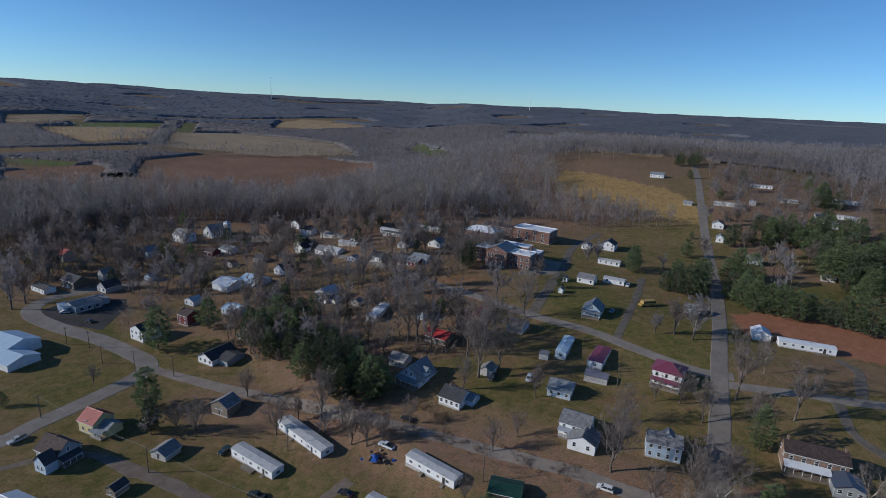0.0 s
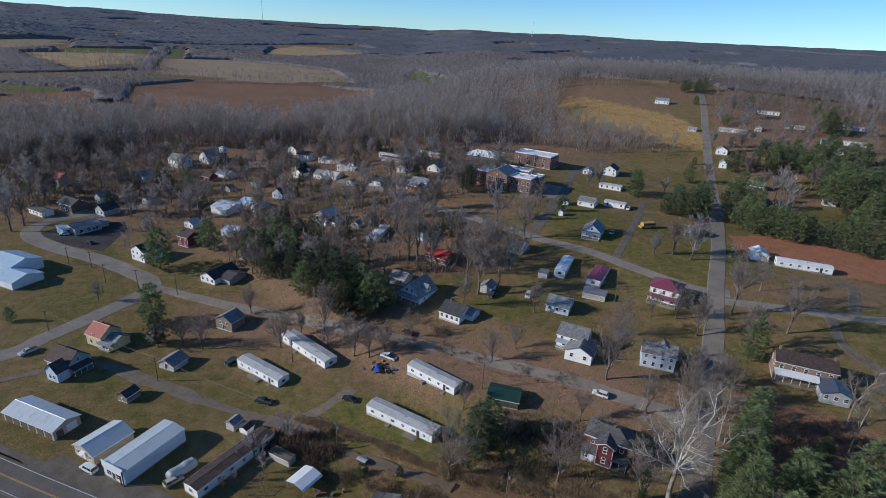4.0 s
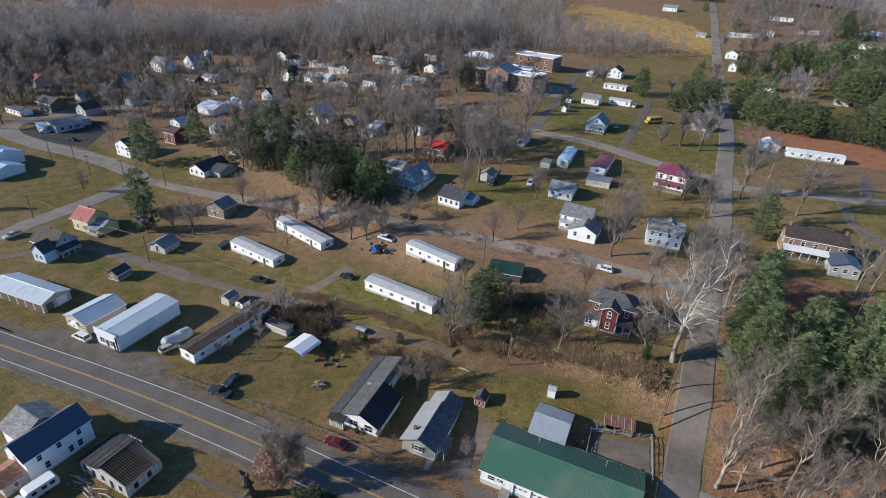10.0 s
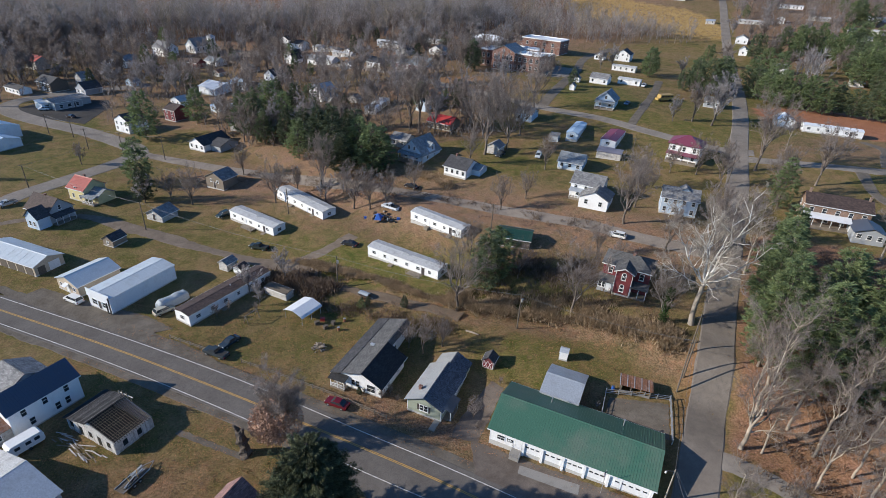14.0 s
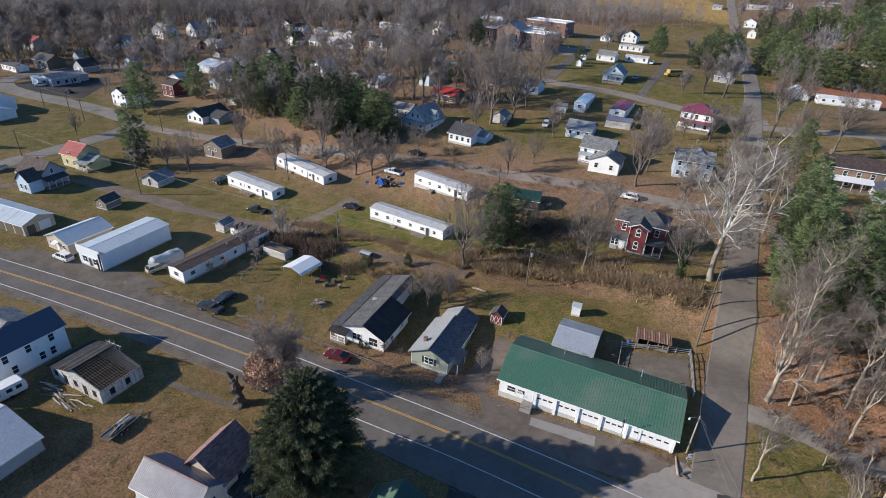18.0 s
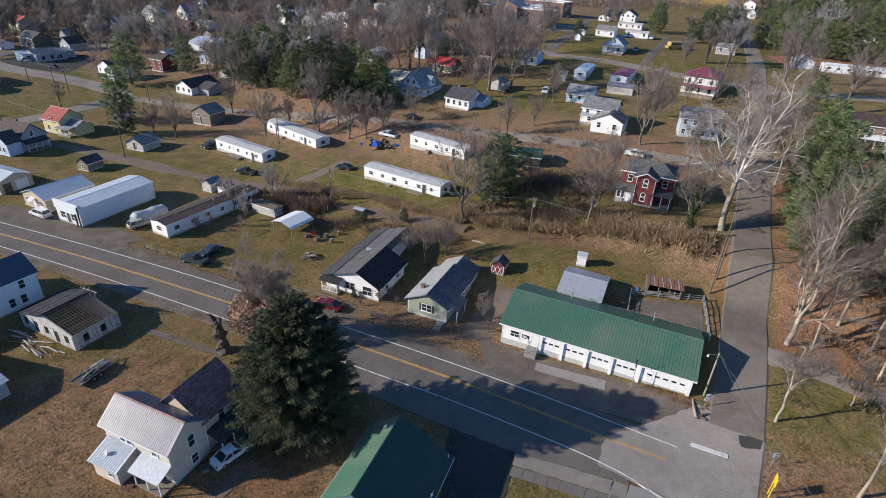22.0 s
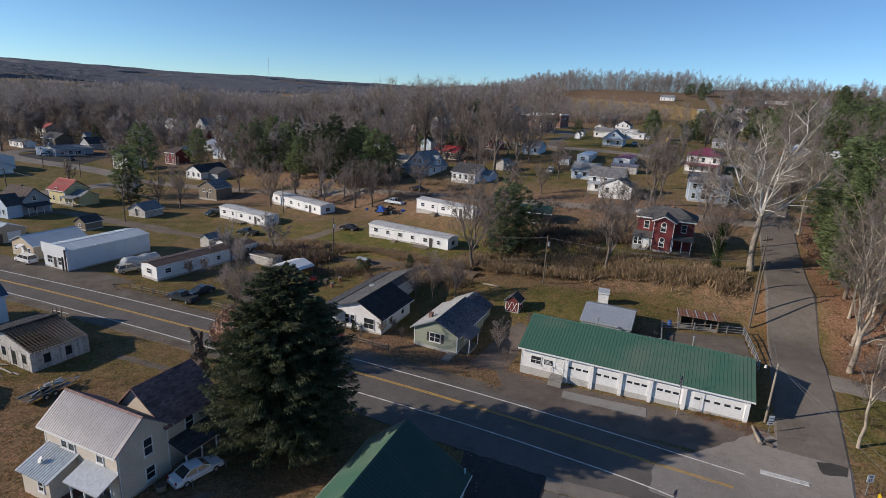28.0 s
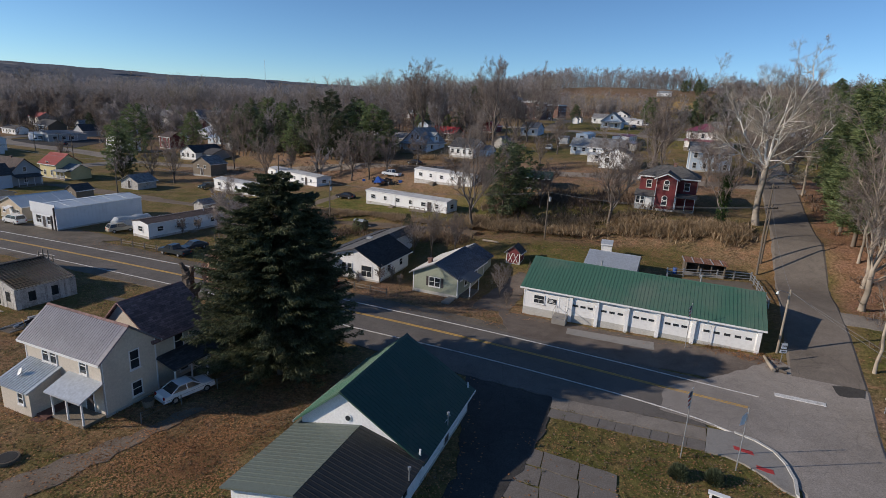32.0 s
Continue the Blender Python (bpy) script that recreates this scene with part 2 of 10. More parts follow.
M = {
    "white": clapboard("white_siding", (0.82, 0.82, 0.81)), "trim": surface("white_trim", (0.78, 0.78, 0.77), 0.5, 0.06, 2, 8, 0),
    "cream": clapboard("cream_siding", (0.62, 0.55, 0.46), 0.22), "sage": clapboard("sage_siding", (0.33, 0.36, 0.28)),
    "tan": surface("tan_metal", (0.52, 0.43, 0.32), 0.5), "yellow": clapboard("yellow_siding", (0.66, 0.57, 0.3)), "redwall": clapboard("red_siding", (0.175, 0.034, 0.038), 0.16, 0.75, 0.6),
    "bluewall": clapboard("pale_blue_siding", (0.5, 0.6, 0.7)), "greywall": clapboard("grey_siding", (0.36, 0.38, 0.4)), "darkwood": surface("weathered_boards", (0.13, 0.105, 0.08), 0.85, 0.4, 1.5, 10, 0.5),
    "oldwhite": surface("peeling_white_boards", (0.52, 0.5, 0.47), 0.8, 0.4, 1.2, 7, 0.4, dirty=0.95), "brick": bricks("red_brick", (0.19, 0.082, 0.058)), "tanbrick": bricks("brown_brick", (0.25, 0.15, 0.1)),
    "concrete": surface("concrete", (0.27, 0.255, 0.235), 0.9, 0.2, 0.8, 12, 0.3, dirty=0.45), "oldconcrete": surface("mossy_old_concrete", (0.17, 0.152, 0.135), 0.9, 0.3, 0.9, 9, 0.3, dirty=0.7), "block": surface("concrete_block", (0.5, 0.49, 0.46), 0.9, 0.2, 1, 8, 0.3),
    "whitemetal": surface("white_sheet_metal", (0.72, 0.74, 0.76), 0.4, 0.08, 0.4, 5, 0.05, 0.0, dirty=0.25), "galv": surface("galvanised_sheet", (0.5, 0.53, 0.56), 0.42, 0.18, 0.5, 4, 0.1, 0.35, dirty=0.3),
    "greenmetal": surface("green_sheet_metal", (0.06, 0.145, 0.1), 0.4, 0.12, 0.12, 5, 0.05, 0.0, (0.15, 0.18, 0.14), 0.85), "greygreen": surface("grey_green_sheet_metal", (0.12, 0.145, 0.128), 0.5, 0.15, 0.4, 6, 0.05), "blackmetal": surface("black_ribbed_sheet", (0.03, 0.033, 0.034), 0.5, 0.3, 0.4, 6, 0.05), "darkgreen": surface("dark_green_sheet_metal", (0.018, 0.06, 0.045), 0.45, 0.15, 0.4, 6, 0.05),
    "mauve": surface("mauve_grey_sheet_metal", (0.188, 0.18, 0.212), 0.42, 0.16, 0.5, 6, 0.05, 0.0, (0.28, 0.275, 0.31), 0.6), "redmetal": surface("red_sheet_metal", (0.45, 0.05, 0.045), 0.45, 0.15, 0.4, 5, 0.05), "terracotta": surface("faded_red_sheet_metal", (0.42, 0.1, 0.075), 0.5, 0.2, 0.4, 5, 0.05),
    "purple": surface("maroon_sheet_metal", (0.2, 0.05, 0.085), 0.5, 0.2, 0.5, 5, 0.05), "bluemetal": surface("blue_sheet_metal", (0.07, 0.088, 0.125), 0.4, 0.1, 0.5, 5, 0.05), "paleblue": surface("pale_blue_sheet_metal", (0.5, 0.62, 0.72), 0.4, 0.1, 0.5, 5, 0.05),
    "rust": surface("rusty_sheet_metal", (0.3, 0.14, 0.08), 0.75, 0.45, 1.0, 5, 0.2, 0.2, (0.5, 0.45, 0.4), 0.6), "black": shingles("black_shingles", (0.028, 0.028, 0.03)), "charcoal": shingles("charcoal_shingles", (0.06, 0.06, 0.065)), "greyshingle": shingles("grey_shingles", (0.225, 0.225, 0.23)),
    "mauveshingle": shingles("mauve_brown_shingles", (0.25, 0.145, 0.135)), "brownshingle": shingles("brown_shingles", (0.07, 0.048, 0.043)), "slate": shingles("blue_grey_shingles", (0.235, 0.262, 0.285)), "frosted": shingles("dark_shingles_with_silvered_edges", (0.07, 0.078, 0.095), 0.5, 3.4), "midshingle": shingles("grey_black_shingles", (0.115, 0.113, 0.112), 0.25), "oldgalv": surface("dull_galvanised_sheet", (0.34, 0.345, 0.345), 0.5, 0.2, 0.4, 4, 0.08, 0.2, (0.2, 0.19, 0.18), 0.6), "palemetal": surface("pale_grey_sheet_metal", (0.52, 0.565, 0.59), 0.4, 0.1, 0.35, 4, 0.05, 0.1, (0.36, 0.38, 0.38), 0.7), "seamblack": surface("dark_standing_seam_metal", (0.075, 0.082, 0.095), 0.32, 0.2, 0.5, 5, 0.05, 0.3, (0.3, 0.31, 0.32), 0.6), "tarroof": surface("aluminium_coated_roof", (0.5, 0.5, 0.495), 0.6, 0.3, 0.6, 5, 0.15, 0.0, (0.18, 0.165, 0.145), 0.8),
    "glass": glassy("window_glass", (0.02, 0.024, 0.028)), "darkdoor": surface("dark_door", (0.06, 0.05, 0.05), 0.5), "reddoor": surface("red_door", (0.3, 0.05, 0.05), 0.5), "wood": surface("grey_wood", (0.24, 0.2, 0.155), 0.85, 0.35, 1.5, 12, 0.4),
    "pole": surface("creosoted_pole", (0.14, 0.115, 0.09), 0.9, 0.3, 1, 12, 0.4), "steel": surface("galvanised_steel", (0.45, 0.46, 0.47), 0.45, 0.1, 2, 9, 0.05, 0.6), "wire": surface("cable", (0.16, 0.16, 0.16), 0.6, 0.1, 2, 9, 0), "rubber": surface("tyre_rubber", (0.025, 0.025, 0.026), 0.85, 0.2, 3, 20, 0.2),
    "lamp": surface("clear_lens", (0.75, 0.75, 0.7), 0.15, 0.05, 3, 20, 0), "tail": surface("red_lens", (0.4, 0.02, 0.02), 0.2, 0.05, 3, 20, 0), "tarp": surface("grey_tarpaulin", (0.33, 0.37, 0.4), 0.6, 0.3, 1.5, 6, 0.6), "bluetarp": surface("blue_tarpaulin", (0.03, 0.11, 0.42), 0.5, 0.2, 1.5, 6, 0.4),
    "junctionasphalt": tarmac("junction_asphalt", (0.232, 0.206, 0.182), (0.325, 0.292, 0.262)), "paleasphalt": tarmac("pale_asphalt", (0.132, 0.113, 0.096), (0.212, 0.184, 0.158)), "sunlane": tarmac("bleached_asphalt", (0.175, 0.15, 0.126), (0.26, 0.227, 0.193)), "asphalt": tarmac("asphalt", (0.118, 0.105, 0.094), (0.172, 0.155, 0.14)), "oldasphalt": tarmac("worn_asphalt", (0.185, 0.162, 0.138), (0.285, 0.252, 0.218)), "dirt": tarmac("trodden_earth", (0.145, 0.113, 0.086), (0.232, 0.187, 0.147), False, 0.4), "mud": tarmac("damp_brown_earth", (0.115, 0.085, 0.06), (0.19, 0.145, 0.106), False, 0.4), "tarlane": tarmac("pale_tarred_lane", (0.19, 0.158, 0.13), (0.295, 0.252, 0.212)), "darkgravel": tarmac("brown_gravel", (0.11, 0.088, 0.072), (0.195, 0.162, 0.138), False, 0.3), "tar": tarmac("dark_tar", (0.045, 0.042, 0.04), (0.08, 0.076, 0.072)), "gravel": tarmac("gravel", (0.105, 0.088, 0.068), (0.19, 0.165, 0.138), False, 0.3),
    "signyellow": surface("yellow_sign_paint", (0.72, 0.5, 0.03), 0.4, 0.08, 2, 8, 0), "yellowline": surface("yellow_road_paint", (0.5, 0.31, 0.09), 0.75, 0.35, 2, 12, 0, dirty=0.7), "whiteline": surface("white_road_paint", (0.62, 0.61, 0.59), 0.75, 0.35, 2, 12, 0, dirty=0.7),
    "brownboards": surface("red_brown_painted_boards", (0.12, 0.055, 0.045), 0.7, 0.25), "roofmembrane": surface("white_roof_membrane", (0.74, 0.75, 0.77), 0.6, 0.1, 0.3, 4, 0.05, dirty=0.4), "peeling": surface("flaking_whitewash_boards", (0.64, 0.62, 0.59), 0.8, 0.25, 1.6, 9, 0.4, dirty=0.7), "deadwood": surface("weathered_dead_wood", (0.14, 0.115, 0.095), 0.95, 0.55, 1.6, 5.0, 0.8, dirty=0.6, spec=0.1), "darkbark": plant("dark_bark", (0.055, 0.045, 0.036), (0.12, 0.1, 0.08)), "bark": plant("grey_brown_bark", (0.1, 0.08, 0.062), (0.19, 0.155, 0.125)), "palebark": plant("pale_bark", (0.25, 0.205, 0.155), (0.44, 0.375, 0.3)), "whitebark": plant("white_sycamore_bark", (0.5, 0.46, 0.4), (0.7, 0.67, 0.62), 0.7, 0.3), "sycbark": plant("sycamore_twigs", (0.26, 0.22, 0.175), (0.45, 0.395, 0.33)), "twig": plant("twigs", (0.2, 0.165, 0.142), (0.4, 0.335, 0.295), thin=0.35), "greytwig": plant("grey_twigs", (0.25, 0.22, 0.21), (0.52, 0.475, 0.455), thin=0.4),
    "spruce": plant("spruce_needles", (0.05, 0.064, 0.033), (0.165, 0.178, 0.095), thin=0.3), "pine": plant("pine_needles", (0.112, 0.155, 0.068), (0.268, 0.318, 0.148), thin=0.35), "mid_ever": plant("evergreen_needles", (0.092, 0.124, 0.066), (0.205, 0.235, 0.128), thin=0.35), "dark_ever": plant("dark_evergreen_needles", (0.055, 0.077, 0.045), (0.135, 0.154, 0.088), thin=0.35),
    "straw": plant("dead_grass", (0.28, 0.2, 0.12), (0.5, 0.38, 0.25), 0.8, 0.4, 0.45), "brush": plant("bare_brush", (0.12, 0.085, 0.062), (0.26, 0.19, 0.14), 0.8, 0.3, 0.35), "oakleaf": plant("withered_oak_leaves", (0.29, 0.165, 0.105), (0.46, 0.3, 0.215)), "rustleaf": plant("russet_leaves", (0.26, 0.12, 0.05), (0.44, 0.225, 0.105)), "ivy": plant("ivy_leaves", (0.02, 0.05, 0.012), (0.06, 0.1, 0.03), thin=0.35),
    # The wood on the horizon carries distance haze in its blue-grey colour.
    "farwood": surface("distant_bare_wood", (0.17, 0.15, 0.142), 0.95, 0.35, 0.012, 0.16, 0, 0, (0.12, 0.115, 0.105), 0.7, spec=0.1), "hazewood": surface("hazy_horizon_wood", (0.13, 0.135, 0.15), 0.95, 0.3, 0.008, 0.1, 0, 0, (0.1, 0.105, 0.115), 0.6, spec=0.1), "lawn": plant("grass_blades", (0.08, 0.095, 0.028), (0.22, 0.2, 0.085), thin=0.35),
}


# ---- the lie of the land ----
def smooth(a, b, v):
    t = np.clip((v - a) / (b - a), 0, 1)
    return t * t * (3 - 2 * t)


def land(x, y):
    """Height of the ground: a flat valley floor that rises to a terrace, a hill with a road over it, and ridges all round."""
    x, y = np.asarray(x, float), np.asarray(y, float)
    u, w = 0.7 * (x + y), smooth(-170, 0, x)
    h = 0.9 + 0.9 * smooth(-80, 15, x) + (3.2 * smooth(52, 82, u) + 4.6 * smooth(84, 100, u) + 4.2 * smooth(98, 140, u) + 7.5 * smooth(140, 235, u)) * w
    h = h + 26 * smooth(330, 640, u) * smooth(-40, 160, x) * (1 - 0.5 * smooth(900, 1600, y)) + 6 * smooth(200, 600, y) * (1 - w)
    h = h + 8.0 * np.exp(-((x - 205) / 95) ** 2 - ((y - 750) / 90) ** 2) + 14.0 * np.exp(-((x - 410) / 150) ** 2 - ((y - 760) / 120) ** 2)
    r = np.hypot(x, y)
    h = h + 14 * smooth(700, 1500, r) * (0.5 + 0.5 * np.sin(x * 0.0043 + 1.0) * np.cos(y * 0.0037))
    h = h + 62 * np.exp(-((x + 1560) / 330) ** 2 - ((y - 1700) / 420) ** 2)
    return h + (78 + 42 * smooth(600, -2600, x)) * smooth(2100, 4200, r) * (0.9 + 0.06 * np.sin(x * 0.0021 + 2) + 0.04 * np.sin(x * 0.0053 + y * 0.002))


def gz(x, y):
    return float(land(x, y))


# ---- mesh helpers ----
def tri_mesh(name, verts, faces, mat):
    """A mesh from arrays of corners and of triangles or quads."""
    verts, faces = np.asarray(verts, np.float32), np.asarray(faces, np.int32)
    me = bpy.data.meshes.new(name)
    n, k = faces.shape
    me.vertices.add(len(verts))
    me.vertices.foreach_set("co", verts.ravel())
    me.loops.add(n * k)
    me.loops.foreach_set("vertex_index", faces.ravel())
    me.polygons.add(n)
    me.polygons.foreach_set("loop_start", np.arange(0, n * k, k, dtype=np.int32))
    me.update(calc_edges=True)
    if mat:
        me.materials.append(M[mat] if isinstance(mat, str) else mat)
    return me


class Shape:
    """Collects boxes, prisms and cylinders into one mesh, with a flat projection of each face in metres as its UV."""

    def __init__(self):
        self.v, self.f = [], []

    def add(self, verts, faces):
        o = len(self.v)
        self.v += [tuple(p) for p in verts]
        self.f += [tuple(o + i for i in f) for f in faces]
        return self

    def box(self, x0, y0, z0, x1, y1, z1):
        p = [(x, y, z) for z in (z0, z1) for y in (y0, y1) for x in (x0, x1)]
        return self.add(p, [(0, 2, 3, 1), (4, 5, 7, 6), (0, 1, 5, 4), (2, 6, 7, 3), (0, 4, 6, 2), (1, 3, 7, 5)])

    def prism(self, outline, axis, a, b):
        """An outline (in the two other axes, anticlockwise) drawn out along axis from a to b."""
        put = {"x": lambda p, q, s: (s, p, q), "y": lambda p, q, s: (p, s, q), "z": lambda p, q, s: (p, q, s)}[axis]
        n = len(outline)
        v = [put(p, q, s) for s in (a, b) for p, q in outline]
        f = [tuple(range(n))[::-1], tuple(range(n, 2 * n))] + [(i, (i + 1) % n, n + (i + 1) % n, n + i) for i in range(n)]
        return self.add(v, f)

    def rod(self, p, q, r0, r1=None, k=8):
        p, q = Vector(p), Vector(q)
        r1 = r0 if r1 is None else r1
        t = (q - p).to_track_quat("Z", "Y").to_matrix()
        ring = [(math.cos(2 * math.pi * i / k), math.sin(2 * math.pi * i / k)) for i in range(k)]
        v = [p + t @ Vector((c * r0, s * r0, 0)) for c, s in ring] + [q + t @ Vector((c * r1, s * r1, 0)) for c, s in ring]
        return self.add(v, [(i, (i + 1) % k, k + (i + 1) % k, k + i) for i in range(k)] + [tuple(range(k))[::-1], tuple(range(k, 2 * k))])

    def mesh(self, name, mat, smooth_faces=False):
        me = bpy.data.meshes.new(name)
        me.from_pydata(self.v, [], self.f)
        bm = bmesh.new()
        bm.from_mesh(me)
        bmesh.ops.recalc_face_normals(bm, faces=bm.faces)
        uv = bm.loops.layers.uv.new("UVMap")
        for f in bm.faces:
            n = f.normal
            side = Vector((0, 0, 1)).cross(n)
            side = side.normalized() if side.length > 0.05 else Vector((1, 0, 0))
            up = n.cross(side)
            for lp in f.loops:
                lp[uv].uv = (lp.vert.co.dot(side), lp.vert.co.dot(up))
            f.smooth = smooth_faces
        bm.to_mesh(me)
        bm.free()
        me.materials.append(M[mat] if isinstance(mat, str) else mat)
        return me


def part(name, shape, mat, parent, label="", at=None, soft=False):
    """One mesh object under a thing or a part."""
    ob = new(name, shape.mesh(name, mat, soft) if isinstance(shape, Shape) else shape)
    ob.parent = parent
    if at is not None:
        ob.matrix_basis = at
    return tagged(ob, label)


def thing(name, at, label, category, group=""):
    ob = new(name)
    ob.empty_display_size = 0.3
    ob.matrix_basis = at
    return tagged(ob, label, category, group)


# ---- ground ----
def steps(a, b, fine, c0, c1, grow):
    """Lines from a to b, fine apart between c0 and c1 and growing outside."""
    mid = list(np.arange(c0, c1, fine))
    lo, hi, d = [], [], fine
    v = c0
    while v > a:
        d *= grow
        v -= d
        lo.append(max(v, a))
    v, d = mid[-1], fine
    while v < b:
        d *= grow
        v += d
        hi.append(min(v, b))
    return np.array(lo[::-1] + mid + hi)


def inside(x, y, poly):
    hit = np.zeros(np.shape(x), bool)
    for (ax, ay), (bx, by) in zip(poly, poly[1:] + poly[:1]):
        if ay != by:
            hit ^= ((ay > y) != (by > y)) & (x < (bx - ax) * (y - ay) / (by - ay) + ax)
    return hit


def near_line(x, y, pts):
    d = np.full(np.shape(x), 1e9)
    for (ax, ay), (bx, by) in zip(pts, pts[1:]):
        t = np.clip(((x - ax) * (bx - ax) + (y - ay) * (by - ay)) / ((bx - ax) ** 2 + (by - ay) ** 2), 0, 1)
        d = np.minimum(d, np.hypot(x - ax - t * (bx - ax), y - ay - t * (by - ay)))
    return d


BROWN_FIELD = [(-320, 555), (-235, 540), (-165, 545), (-88, 670), (-122, 904), (-232, 975), (-397, 940), (-453, 811), (-407, 706)]
PALE_FIELD = [(-500, 980), (-304, 951), (-175, 1058), (-260, 1260), (-559, 1475), (-684, 1365), (-533, 1038)]
FIELDS = [("soil", BROWN_FIELD), ("pale", PALE_FIELD), ("stubble", [(-961, 1290), (-848, 1540), (-757, 1438), (-613, 1129), (-648, 986), (-824, 1151)]), ("meadow", [(-1001, 1466), (-881, 1731), (-806, 1519), (-912, 1354)]),
          ("soil", [(-505, 613), (-534, 650), (-487, 746), (-446, 717), (-409, 583)]), ("meadow", [(-575, 702), (-617, 755), (-505, 763), (-501, 721)]), ("meadow", [(-706, 1410), (-871, 1820), (-827, 1823), (-657, 1412)]), ("stubble", [(-588, 1852), (-643, 2099), (-597, 2332), (-493, 2286), (-291, 2148), (-434, 1837)]),
          ("pale", [(-1070, 1328), (-1181, 1471), (-1149, 1593), (-1115, 1716), (-1036, 1566), (-1027, 1380)]), ("meadow", [(-85, 1157), (-68, 1273), (27, 958), (8, 883)]), ("stubble", [(197, 889), (233, 1010), (332, 818), (279, 721), (217, 763)])]
GOLD_FIELD = [(116, 550), (118, 600), (138, 645), (171, 620), (221, 545), (226, 488), (205, 425), (188, 440), (150, 497)]
RED_DIRT = [(139, 246), (134, 223), (163, 203), (190, 190), (215, 225), (172, 251)]
LITTER = [(50.5, 63), (59, 80), (66, 97), (84, 130), (110, 120), (150, 70), (100, 40), (63, 53), (57, 57.5)]
CROWD = [(-222, 258), (-329, 405), (-266, 442), (-194, 400), (-130, 440), (-40, 420), (20, 410), (60, 380), (40, 330), (29, 280), (20, 206), (-8, 194), (-44, 176), (-67, 196), (-103, 232), (-150, 237), (-190, 282)]
HILL = [(195, 310), (230, 300), (300, 360), (420, 560), (330, 640), (250, 520), (215, 430), (200, 370)]
LAWNS = [(70, 244, 14, 12, 1.0), (96, 211, 14, 12, 1.0), (80, 224, 16, 12, 0.9), (201, 282, 32, 16, 1.0), (14, 193, 10, 8, 0.8), (271, 384, 32, 22, 0.8), (230, 338, 26, 26, 0.7), (50, 52, 12, 8, 0.55), (-24, 27, 30, 14, 0.5), (-12, 24, 34, 13, 0.7), (16, 35, 12, 8, 0.8), (-12, 119, 26, 11, 1.0), (-26, 126, 16, 8, 1.0), (2, 113, 16, 9, 0.9), (24, 106, 26, 10, 0.5), (24, 176, 17, 13, 0.8), (70, 262, 26, 40, 0.9), (120, 215, 26, 30, 0.7), (92, 195, 22, 26, 0.7), (-140, 186, 24, 22, 0.7), (200, 270, 26, 22, 0.9), (215, 395, 22, 22, 0.6), (-245, 330, 30, 30, 0.6), (-52, 92, 14, 8, 0.5), (18, 78, 8, 14, 0.5), (-30, 100, 16, 8, 0.4), (-60, 135, 26, 10, 0.35), (24, 85, 24, 9, 0.75), (-32, 89, 20, 7, 0.6), (-92, 140, 26, 12, 0.5), (-140, 262, 30, 16, 0.4), (10, 285, 26, 16, 0.5), (-60, 300, 40, 24, 0.35), (-150, 330, 40, 24, 0.35)]
DITCH = [(-36, 122), (-10, 108), (10, 99), (29, 95), (40, 89), (48, 83)]


